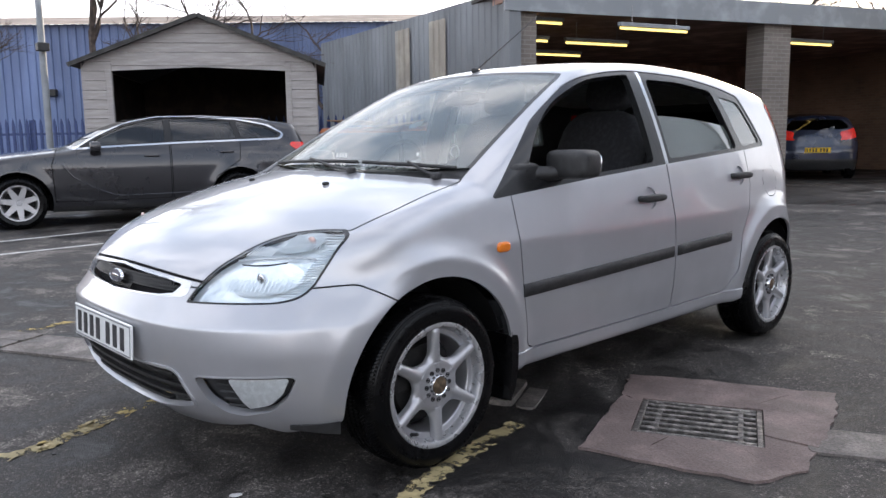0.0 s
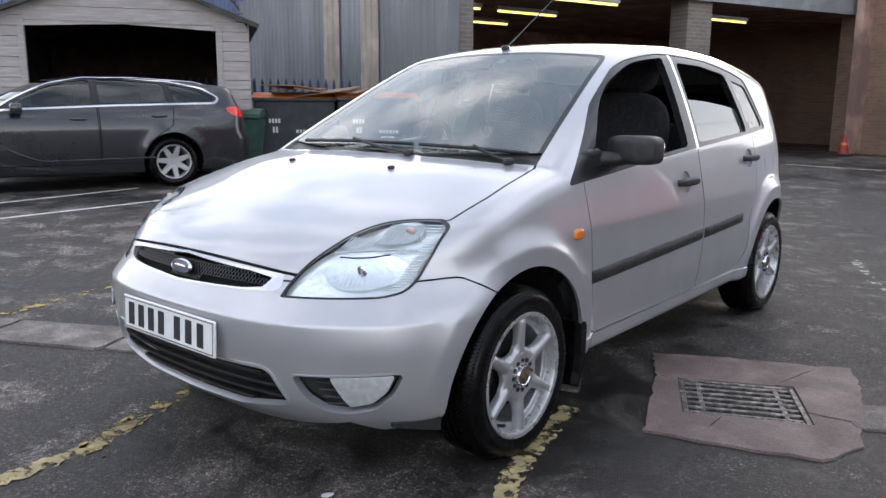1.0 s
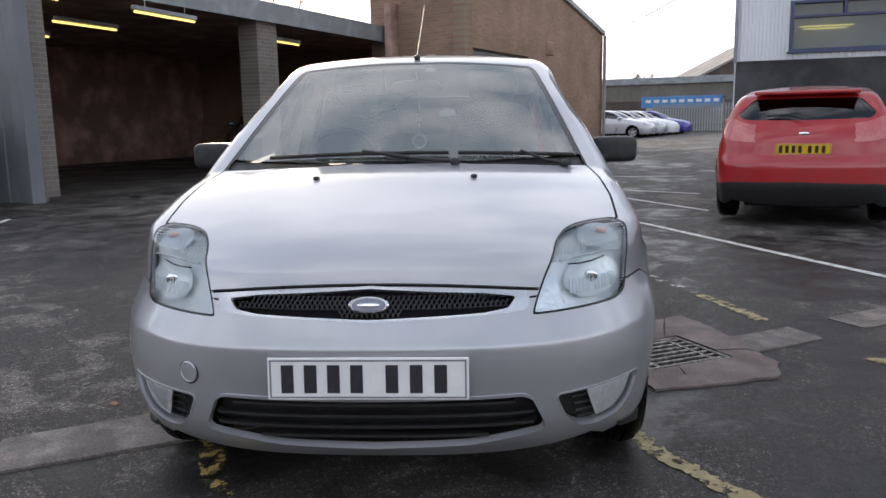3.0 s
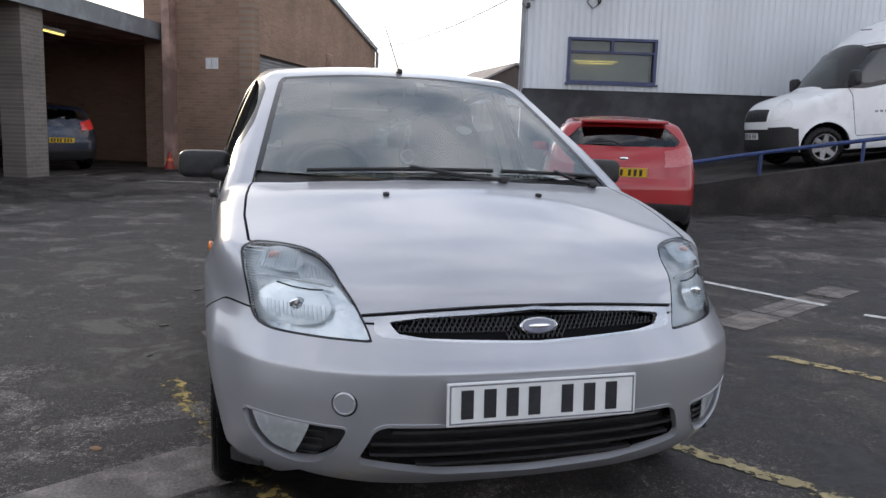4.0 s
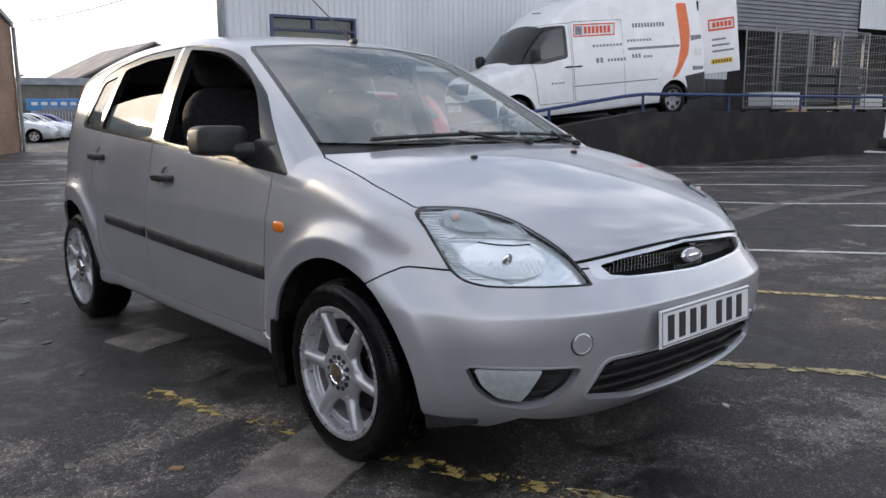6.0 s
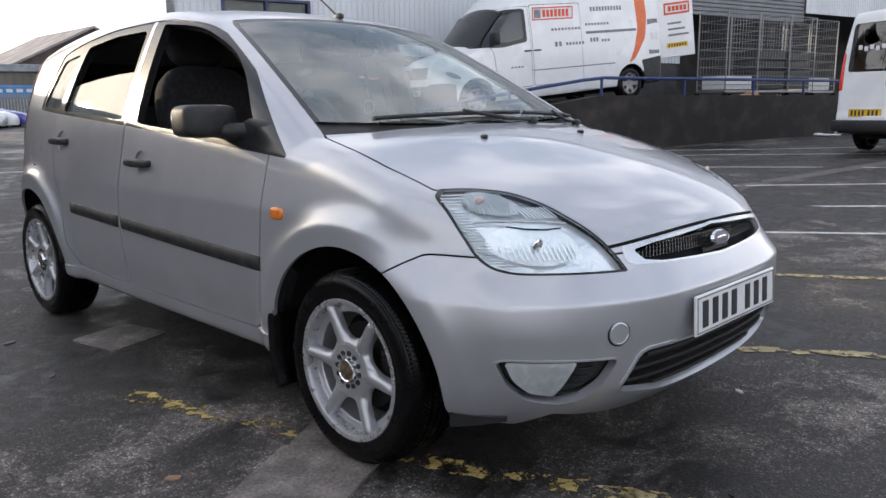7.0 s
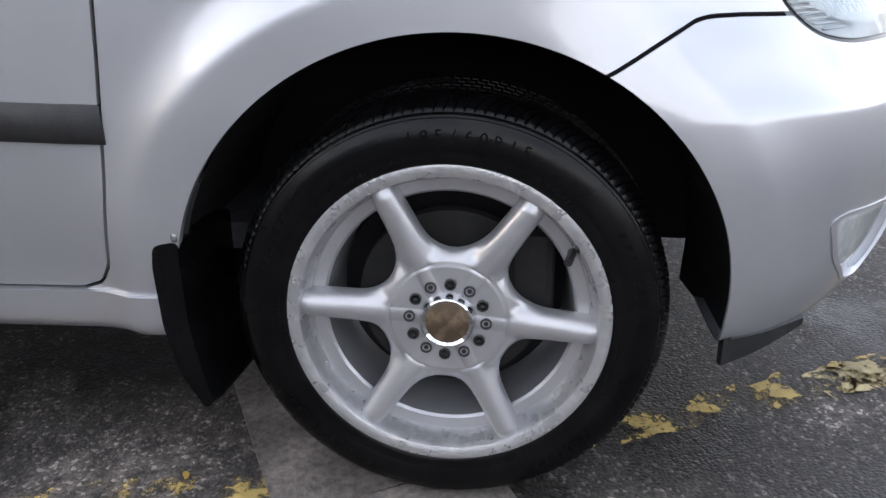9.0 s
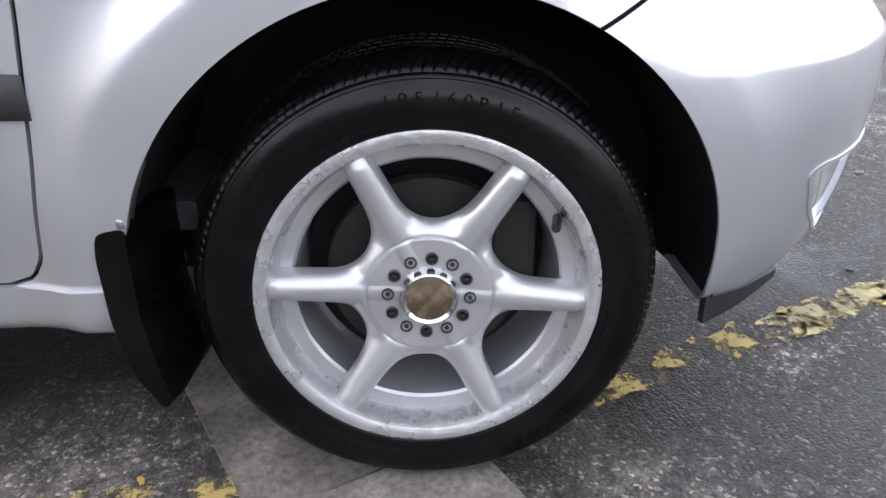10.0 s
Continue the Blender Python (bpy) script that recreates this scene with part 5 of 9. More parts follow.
low = polygon(rounded([(-0.2, 0.255), (0.0, 0.252), (0.25, 0.264), (0.455, 0.302), (0.462, 0.318), (0.425, 0.400), (0.40, 0.412), (0.0, 0.408), (-0.2, 0.408)], 0.01))
skin.cut(lambda x, y, z: where(y < -0.4, low(x, z) - 0.008), "intake_rim")
skin.cut(lambda x, y, z: where(y < -0.4, low(x, z)), "intake_hole", ("intake_rim",))
fog = polygon(rounded([(0.490, 0.402), (0.520, 0.335), (0.560, 0.292), (0.61, 0.284), (0.680, 0.303), (0.720, 0.346), (0.742, 0.406), (0.730, 0.412), (0.60, 0.406)], 0.016))
skin.cut(lambda x, y, z: where(y < -0.3, fog(x, z) - 0.005), "fog_rim")
skin.cut(lambda x, y, z: where(y < -0.3, fog(x, z)), "fog_hole", ("fog_rim",))
fog_lens = polygon([(0.568, 0.45), (0.636, 0.25), (0.95, 0.25), (0.95, 0.45)])
skin.cut(lambda x, y, z: where(y < -0.3, np.maximum(fog_lens(x, z), fog(x, z) + 0.010)), "fog_glass", ("fog_hole",))

# panels, each set off from its neighbours by a narrow shut line
GAP = 0.0026


def panel(field, name, gap=GAP):
    skin.cut(lambda x, y, z: field(x, y, z) - gap, "gap")
    skin.cut(lambda x, y, z: field(x, y, z) + gap, name, ("gap",))


doors_f = polygon([(0.50, 0.321), (0.470, 0.332), (0.452, 0.36), (0.43, 0.48), (0.412, 0.62), (0.395, 0.78), (0.380, 0.902), (0.60, 1.0), (1.422, 1.06), (1.438, 0.85), (1.455, 0.6), (1.462, 0.345), (1.45, 0.321)])
doors_r = polygon([(1.475, 0.322), (1.465, 0.345), (1.458, 0.6), (1.441, 0.85), (1.425, 1.10), (2.19, 1.10), (2.215, 0.85), (2.17, 0.72), (2.10, 0.60), (2.06, 0.42), (2.0, 0.34), (1.95, 0.324)])
hood = polygon([(-0.3, -0.9), (0.422, -0.9), (0.424, -0.68), (0.47, -0.63), (0.56, -0.45), (0.66, -0.34), (0.716, -0.254), (0.723, -0.08), (0.712, 0.10), (0.696, 0.225), (0.66, 0.30), (0.3, 0.26), (-0.3, 0.25)])
bump = polygon([(-0.1, -0.2), (-0.15, 0.592), (-0.19, 0.612), (-0.24, 0.640), (-0.283, 0.662), (-0.30, 0.665), (-0.34, 0.665), (-0.45, 0.660), (-1.2, 0.664), (-1.2, -0.2)])
panel(lambda x, y, z: where((z > 0.6) & (y < 0.4), np.maximum(np.maximum(hood(x, y), 0.704 - 0.13 * x * x - z), -FAR)), "hood", 0.004)
panel(lambda x, y, z: where(x > 0.5, doors_f(y, z)), "front_door")
panel(lambda x, y, z: where(x > 0.5, doors_r(y, z)), "rear_door")
panel(lambda x, y, z: bump(y, z), "bumper")
for yh, zh, tag in ((1.262, 0.836, "front_door"), (2.105, 0.900, "rear_door")):
    skin.cut(lambda x, y, z, yh=yh, zh=zh: where(x > 0.5, np.hypot((y - yh) * 0.92, z - zh) - 0.047), tag + "_dish", (tag,))
skin.cut(lambda x, y, z: where(x > 0.5, np.maximum(z - 0.319, np.maximum(0.35 - y, y - 2.14))), "sill")
skin.cut(lambda x, y, z: where(x > 0.5, np.abs(np.hypot((y - 2.46), z - 0.86) - 0.085) - 0.0035), "gap", ("body",))
tail = polygon(rounded([(2.60, 1.27), (2.70, 1.27), (2.98, 0.78), (2.80, 0.76), (2.72, 1.0)], 0.03))
skin.cut(lambda x, y, z: where(x > 0.4, tail(y, z)), "tail_lamp")
r_screen = polygon(rounded([(-0.3, 1.04), (0.56, 1.04), (0.50, 1.265), (-0.3, 1.275)], 0.04))
skin.cut(lambda x, y, z: where(y > 2.6, r_screen(x, z)), "rear_screen")

skin.take("body_shell", SILVER, ("body",), hero, "silver metallic painted roof, pillars and wings", thick=0.012)
skin.take("bonnet", SILVER, "hood", hero, "silver bonnet", thick=0.010)
skin.take("front_bumper", SILVER, "bumper", hero, "silver front bumper", thick=0.004)
skin.take("shut_line", SEAM, ("gap",), hero, "dark shut lines between panels", shift=-0.007)
skin.take("grille_frame", SATIN, "grille_frame", hero, "bright grille surround", shift=0.001, thick=0.015)
skin.take("windscreen", SCREEN, "screen_glass", hero, "raked windscreen glass", shift=-0.003)
skin.take("windscreen_edge", GLOSS_BLACK, "screen_edge", hero, "black windscreen border", shift=-0.002)
skin.take("cowl", BLACK_PLASTIC, "cowl", hero, "black plastic cowl under the wipers", shift=-0.012)
skin.take("intake_rim", SILVER, "intake_rim", hero, "raised silver lip round the lower intake", shift=0.004, thick=0.02)
skin.take("intake_back", BLACK_PLASTIC, "intake_hole", hero, "black lower intake", shift=-0.05)
skin.take("grille_back", SEAM, "grille_hole", hero, "black upper grille", shift=-0.035)
for side, s in (("left", 1), ("right", -1)):
    skin.take("front_door", SILVER, "front_door", hero, "silver front door", side, thick=0.02)
    skin.take("rear_door", SILVER, "rear_door", hero, "silver rear door", side, thick=0.02)
    skin.take("sill", SILVER, "sill", hero, "", side, shift=0.006, thick=0.02)
    skin.take("window_trim", GLOSS_BLACK, "side_trim", hero, "black window frame and pillar trim", side, shift=-0.004, thick=0.03)
    skin.take("quarter_window", SIDE_GLASS, "quarter_window", hero, "fixed rear quarter glass", side, shift=-0.010)
    skin.take("rear_window", SIDE_GLASS, "rear_glass", hero, "rear door glass wound half down", side, shift=-0.020, thick=0.004)
    skin.take("tail_lamp", RED_LENS, "tail_lamp", hero, "tall red tail lamp", side, shift=0.004)
    hl = skin.take("headlamp", REFLECTOR, ("lamp_glass", "lamp_border", "lamp_edge"), hero, "clear headlamp with bright reflectors", side, shift=-0.022)
    skin.take("lens", CLEAR, ("lamp_glass", "lamp_border"), hl, "clear plastic lens", side, shift=0.001)
    skin.take("seal", GLOSS_BLACK, "lamp_edge", hl, "thin black seal", side, shift=-0.002)
    fg = skin.take("fog_lamp_recess", BLACK_PLASTIC, ("fog_hole", "fog_glass"), hero, "black recess of the fog lamp", side, shift=-0.034)
    fl = skin.take("fog_lamp", FROST, "fog_glass", hero, "pale clear fog lamp", side, shift=-0.014, thick=0.004)
    skin.take("lens", CLEAR, "fog_glass", fl, "", side, shift=-0.003)
    skin.take("door_edge", CHROME, "door_edge", hero, "bright edge of the rear door frame", side, shift=-0.003, thick=0.02)
    skin.take("door_dish", SILVER, "front_door_dish", hero, "silver finger dish behind the handle", side, shift=-0.010, thick=0.003)
    skin.take("door_dish", SILVER, "rear_door_dish", hero, "silver finger dish behind the handle", side, shift=-0.010, thick=0.003)
    skin.take("rim", SILVER, "fog_rim", fg, "", side, shift=0.002, thick=0.028)

skin.take("rear_screen", TINT, "rear_screen", hero, "tailgate glass", shift=-0.004)
INNER = ("body", "front_door", "rear_door", "side_trim", "sill", "gap", "door_edge", "front_door_dish", "rear_door_dish")
skin.take("door_lining", DASH, INNER, hero, "dark inner door and pillar trim", shift=-0.035, test=lambda x, y, z: 0.32 < y < 3.0 and 0.34 < z < 1.33 and math.hypot(y - 2.486, z - HUB) > 0.45)
skin.take("headlining", LINING, INNER, hero, "pale grey roof lining", shift=-0.03, test=lambda x, y, z: 0.9 < y < 2.9 and z >= 1.33)


def side_x(y, z):
    """Half the car's width at a place on its flank."""
    y, z = np.atleast_1d(y).astype(float), np.atleast_1d(z).astype(float)
    return body.onto(np.stack([np.full(len(y), 0.3), y, z], 1), np.tile([1.0, 0, 0], (len(y), 1)), 0.7)[:, 0]


def top_z(x, y):
    x, y = np.atleast_1d(x).astype(float), np.atleast_1d(y).astype(float)
    return body.onto(np.stack([np.abs(x), y, np.full(len(y), 0.56)], 1), np.tile([0, 0, 1.0], (len(y), 1)), 1.1)[:, 2]


def front_y(x, z):
    x, z = np.atleast_1d(x).astype(float), np.atleast_1d(z).astype(float)
    return body.onto(np.stack([np.abs(x), np.full(len(x), -0.12), z], 1), np.tile([0, -1.0, 0], (len(x), 1)), 0.9)[:, 1]


def mirror_x(data, s):
    v, f = data
    return ([(p[0] * s, p[1], p[2]) for p in v], [g if s > 0 else tuple(g)[::-1] for g in f])


def ribbon(rows):
    """A strip from rows of equally many points."""
    n = len(rows[0])
    verts = [tuple(p) for r in rows for p in r]
    faces = [(i * n + k, i * n + k + 1, (i + 1) * n + k + 1, (i + 1) * n + k) for i in range(len(rows) - 1) for k in range(n - 1)]
    return verts, faces + [tuple(range(n))[::-1], tuple(range((len(rows) - 1) * n, len(rows) * n))]


def rub_strip(y0, y1):
    rows = []
    for y in np.linspace(y0, y1, 26):
        zc = 0.5495 + 0.0345 * (y - 0.41)
        e = min(1.0, (y - y0) / 0.02 + 0.3, (y1 - y) / 0.02 + 0.3)
        zs = np.array([zc - 0.026, zc - 0.024, zc - 0.012, zc + 0.012, zc + 0.024, zc + 0.026])
        out = np.array([-0.01, 0.006, 0.013, 0.013, 0.006, -0.01]) * e
        xs = side_x(np.full(6, y), np.full(6, zc)) + out - 0.002 * e
        rows.append([(x, y, z) for x, z in zip(xs, zs)])
    return ribbon(rows)


def pill(cx, cy, cz, rx, ry, rz, power=2.6, nu=20, nv=12):
    """A rounded block: a superellipsoid."""
    verts, faces = [], []
    sg = lambda a: math.copysign(abs(a) ** (2 / power), a)
    for j in range(nv + 1):
        b = -math.pi / 2 + math.pi * j / nv
        for i in range(nu):
            a = 2 * math.pi * i / nu
            verts.append((cx + rx * sg(math.cos(b)) * sg(math.cos(a)), cy + ry * sg(math.cos(b)) * sg(math.sin(a)), cz + rz * sg(math.sin(b))))
    for j in range(nv):
        for i in range(nu):
            faces.append((j * nu + i, j * nu + (i + 1) % nu, (j + 1) * nu + (i + 1) % nu, (j + 1) * nu + i))
    return verts, faces


strips = (rub_strip(0.418, 1.443), rub_strip(1.472, 1.985))
for s in (1, -1):
    for st in strips:
        part("rub_strip", mirror_x(st, s), BLACK_PLASTIC, hero, "black door rubbing strip", True)
    for yh, zh in ((1.262, 0.836), (2.105, 0.900)):
        x = float(side_x(yh, zh)[0])
        part("door_handle", mirror_x(pill(x + 0.018, yh + 0.005, zh, 0.014, 0.098, 0.0165, 3.2), s), BLACK_PLASTIC, hero, "black bar door handle", True)
        for dy in (-0.075, 0.085):
            part("handle_foot", mirror_x(pill(x + 0.004, yh + dy, zh, 0.014, 0.02, 0.014), s), BLACK_PLASTIC, hero, "", True)
    xi = float(side_x(0.312, 0.722)[0])
    part("side_indicator", mirror_x(pill(xi - 0.002, 0.312, 0.722, 0.012, 0.034, 0.019, 3), s), AMBER, hero, "amber side indicator", True)
    # door mirror with its foot on the black corner of the window
    mir = part("door_mirror", mirror_x(pill(0.853, 0.672, 1.000, 0.097, 0.060, 0.054, 5.0, 36, 24), s), BLACK_PLASTIC, hero, "black plastic door mirror", True)
    part("mirror_foot", mirror_x(join(tube([(0.74, 0.555, 0.965), (0.79, 0.62, 0.965), (0.83, 0.655, 0.975)], 0.030, 10), pill(0.755, 0.50, 0.965, 0.02, 0.10, 0.045)), s), BLACK_PLASTIC, mir, "", True)
    part("mirror_glass", mirror_x(pill(0.855, 0.731, 1.000, 0.086, 0.004, 0.044, 4.5), s), CHROME, mir, "mirror glass", True)
    # wheel arch liner and mud flap
    for ya in (0.0, 2.486):
        arc = [(ya + 0.372 * math.cos(u), HUB + 0.372 * math.sin(u)) for u in np.linspace(0.0, math.pi + 0.04, 28)]
        v = [(x * s, y, z) for y, z in arc for x in (0.46, 0.772)]
        v += [(0.46 * s, ya - 0.368, 0.200), (0.772 * s, ya - 0.370, 0.245)]
        f = [(i, i + 2, i + 3, i + 1) for i in range(0, len(v) - 2, 2)]
        part("arch_liner", (v + [(0.46 * s, y, z) for y, z in arc], f + [tuple(range(len(v), len(v) + len(arc)))]), SEAM, hero, "black wheel arch liner")
    flap = rounded([(0.340, 0.402), (0.374, 0.396), (0.379, 0.365), (0.377, 0.280), (0.362, 0.205), (0.335, 0.155), (0.322, 0.165), (0.332, 0.210), (0.342, 0.285), (0.342, 0.370)], 0.010, 3)
    bm = bmesh.new()
    rows = [[bm.verts.new((x * s, y + dy, z)) for y, z in flap] for x, dy in ((0.70, -0.016), (0.815, -0.004), (0.838, 0.004))]
    for i in range(len(flap)):
        j = (i + 1) % len(flap)
        for p, q in zip(rows[:-1], rows[1:]):
            bm.faces.new((p[i], p[j], q[j], q[i]))
    for r in (rows[0], rows[-1]):
        bm.faces.new(r)
    bmesh.ops.recalc_face_normals(bm, faces=bm.faces)
    part("mud_flap", bm, RUBBER, hero, "black rubber mud flap")
    part("flap_screw", pill(0.836 * s, 0.347, 0.408, 0.006, 0.005, 0.007), STEEL, hero)
part("underbody", box(-0.55, 0.55, -0.30, 3.0, 0.215, 0.34), SEAM, hero, "dark underbody")
lip = []
for y in np.linspace(-0.49, -0.362, 9):
    u = (y + 0.49) / 0.128
    x, zz = float(side_x(y, 0.28)[0]) - 0.012, 0.236
    lip.append([(x - 0.012, y + 0.003, zz + 0.02), (x, y, zz + 0.012), (x - 0.002, y, zz - 0.028 * u), (x - 0.012, y + 0.003, zz - 0.028 * u)])
for s in (1, -1):
    part("lower_lip", mirror_x(ribbon(lip), s), BLACK_PLASTIC, hero, "black lower edge of the bumper", True)

# ---- wheels ----
def seg_dist(u, v, a, b):
    ex, ey = b[0] - a[0], b[1] - a[1]
    t = np.clip(((u - a[0]) * ex + (v - a[1]) * ey) / (ex * ex + ey * ey), 0, 1)
    return np.hypot(u - a[0] - t * ex, v - a[1] - t * ey), t


def star(u, v):
    """Six spokes run together at the hub, below zero on the metal."""
    d = np.hypot(u, v) - 0.066
    for k in range(6):
        c, s = math.cos(k * math.pi / 3), math.sin(k * math.pi / 3)
        e, t = seg_dist(u, v, (0.03 * c, 0.03 * s), (0.1960 * c, 0.1960 * s))
        e = e - (0.0235 - 0.0065 * np.clip(t * 1.1, 0, 1))
        d = -smax(-d, -e, 0.064)
    return d


def spider():
    """The face of the alloy: six round-backed spokes on a lower web, a flat bolt ring, a turned groove."""
    nr, na = 84, 360
    rr = np.linspace(0.001, 0.2065, nr)
    aa = np.linspace(0, 2 * math.pi, na, endpoint=False)
    verts = [(0.0, r * math.cos(a), r * math.sin(a)) for r in rr for a in aa]
    faces = [(i * na + k, i * na + (k + 1) % na, (i + 1) * na + (k + 1) % na, (i + 1) * na + k) for i in range(nr - 1) for k in range(na)]
    sh = Sheet(verts, faces)
    sh.cut(lambda x, y, z: star(y, z), "metal")
    ids = sorted({i for f, t in zip(sh.faces, sh.tags) if t == "metal" for i in f})
    at = {i: n for n, i in enumerate(ids)}
    v = sh.v[ids]
    f = [[at[i] for i in g] for g, t in zip(sh.faces, sh.tags) if t == "metal"]
    d = star(v[:, 1], v[:, 2])
    r = np.hypot(v[:, 1], v[:, 2])
    near, along_ = np.full(len(v), 1.0), np.zeros(len(v))
    for k in range(6):
        c, s = math.cos(k * math.pi / 3), math.sin(k * math.pi / 3)
        e, t = seg_dist(v[:, 1], v[:, 2], (0.03 * c, 0.03 * s), (0.1960 * c, 0.1960 * s))
        near, along_ = np.where(e < near, e, near), np.where(e < near, t, along_)
    half = 0.0235 - 0.0065 * np.clip(along_ * 1.1, 0, 1)
    ridge = -0.007 + 0.0085 * np.clip((r - 0.08) / 0.11, 0, 1) - 0.006 * np.clip((r - 0.183) / 0.015, 0, 1) - 0.0095 * np.clip(near / half, 0, 1.6) ** 2.2
    web = -0.018 + 0 * r
    x = smax(ridge, web, 0.004)
    ring = np.clip((0.0965 - r) / 0.020, 0, 1)
    ring = ring * ring * (3 - 2 * ring)
    x = x * (1 - ring) + np.maximum(x, -0.0085) * ring
    x = x - 0.0022 * np.exp(-(((r - 0.0785) / 0.0011) ** 2)) - 0.005 * np.clip(1 + d / 0.0045, 0, 1) ** 2
    v[:, 0] = x
    n, count = len(v), {}
    for g in f:
        for a, b in zip(g, g[1:] + g[:1]):
            count[(a, b)] = 1
    back = v.copy()
    back[:, 0] = np.minimum(v[:, 0] - 0.012, -0.034)
    walls = [[b, a, a + n, b + n] for a, b in count if (b, a) not in count]
    return np.concatenate([v, back]), f + walls


SPIDER = spider()


def crisp(name, data, mat, angle=38):
    """A smooth mesh that keeps its sharp edges."""
    me = as_mesh(name, data[0], data[1], mat, True)
    me.set_sharp_from_angle(angle=radians(angle))
    return me


def tyre_mesh():
    """Tread blocks cut by curved sipes, circumferential grooves, a moulded sidewall with fine rings."""
    prof = [(-0.17, 0.195), (-0.195, 0.235), (-0.190, 0.265), (-0.175, 0.284)]
    for x in (-0.165, -0.139, -0.113, -0.087):
        prof += [(x, 0.2905), (x + 0.019, 0.2912), (x + 0.0195, 0.284), (x + 0.0255, 0.284)]
    prof += [(-0.0605, 0.2915), (-0.048, 0.2905), (-0.034, 0.2882), (-0.023, 0.2843), (-0.0155, 0.2795), (-0.0105, 0.2745), (-0.0098, 0.2728), (-0.0075, 0.2722), (-0.0040, 0.2690), (-0.0036, 0.2676), (-0.0012, 0.2668), (0.0030, 0.2585), (0.0052, 0.2480), (0.0058, 0.2380), (0.0050, 0.2290), (0.0046, 0.2282), (0.0046, 0.2262), (0.0036, 0.2190), (0.0034, 0.2150), (0.0010, 0.2112), (-0.008, 0.2080)]
    blocks, n = 140, len(prof)
    cols = [(k + f, cut) for k in range(blocks) for f, cut in ((0.0, 0), (0.72, 0), (0.76, 1), (0.96, 1))]
    verts, faces, m = [], [], len(cols)
    for c, cut in cols:
        for x, r in prof:
            back = max(0.0, -x - 0.010)
            u = 2 * math.pi * c / blocks + (1.5 * back + 16 * back * back if back < 0.055 else 0.131 + 0.6 * (back - 0.055))
            if cut and r > 0.2725 and r > 0.2845 * (x < -0.06):
                r -= 0.0042 * min(1.0, (r - 0.2725) / 0.009)
            verts.append((x, r * math.cos(u), r * math.sin(u)))
    for k in range(m):
        j = (k + 1) % m
        faces += [(k * n + i, k * n + i + 1, j * n + i + 1, j * n + i) for i in range(n - 1)]
    return verts, faces


TYRE = crisp("tyre", tyre_mesh(), RUBBER)
SPOKES = crisp("spokes", SPIDER, ALLOY, 50)


def glyph(text, size, depth):
    """Raised characters as a mesh, centred, facing +x with their tops along +z."""
    cu = bpy.data.curves.new("text", "FONT")
    cu.body, cu.size, cu.extrude, cu.align_x = text, size, depth, "CENTER"
    ob = bpy.data.objects.new("text", cu)
    me = bpy.data.meshes.new_from_object(ob)
    bpy.data.objects.remove(ob)
    bpy.data.curves.remove(cu)
    me.materials.append(RUBBER)
    me.transform(Matrix(((0, 0, 1, 0), (1, 0, 0, 0), (0, 1, 0, 0), (0, 0, 0, 1))))
    return me


SIZE_MARK = "185/60R15"
GLYPHS = {c: glyph(c, 0.022, 0.0005) for c in sorted(set(SIZE_MARK))}
BAR_TALL, BAR_SMALL = (as_mesh("sidewall_bar", *d, RUBBER) for d in (
    ([(x, y, z) for x in (0.0, 0.0012) for y in (-0.0035, 0.0035) for z in (-0.006, 0.006)], [(4, 6, 7, 5), (0, 4, 5, 1), (2, 3, 7, 6), (0, 2, 6, 4), (1, 5, 7, 3)]),
    ([(x, y, z) for x in (0.0, 0.001) for y in (-0.0016, 0.0016) for z in (-0.0026, 0.0026)], [(4, 6, 7, 5), (0, 4, 5, 1), (2, 3, 7, 6), (0, 2, 6, 4), (1, 5, 7, 3)])))


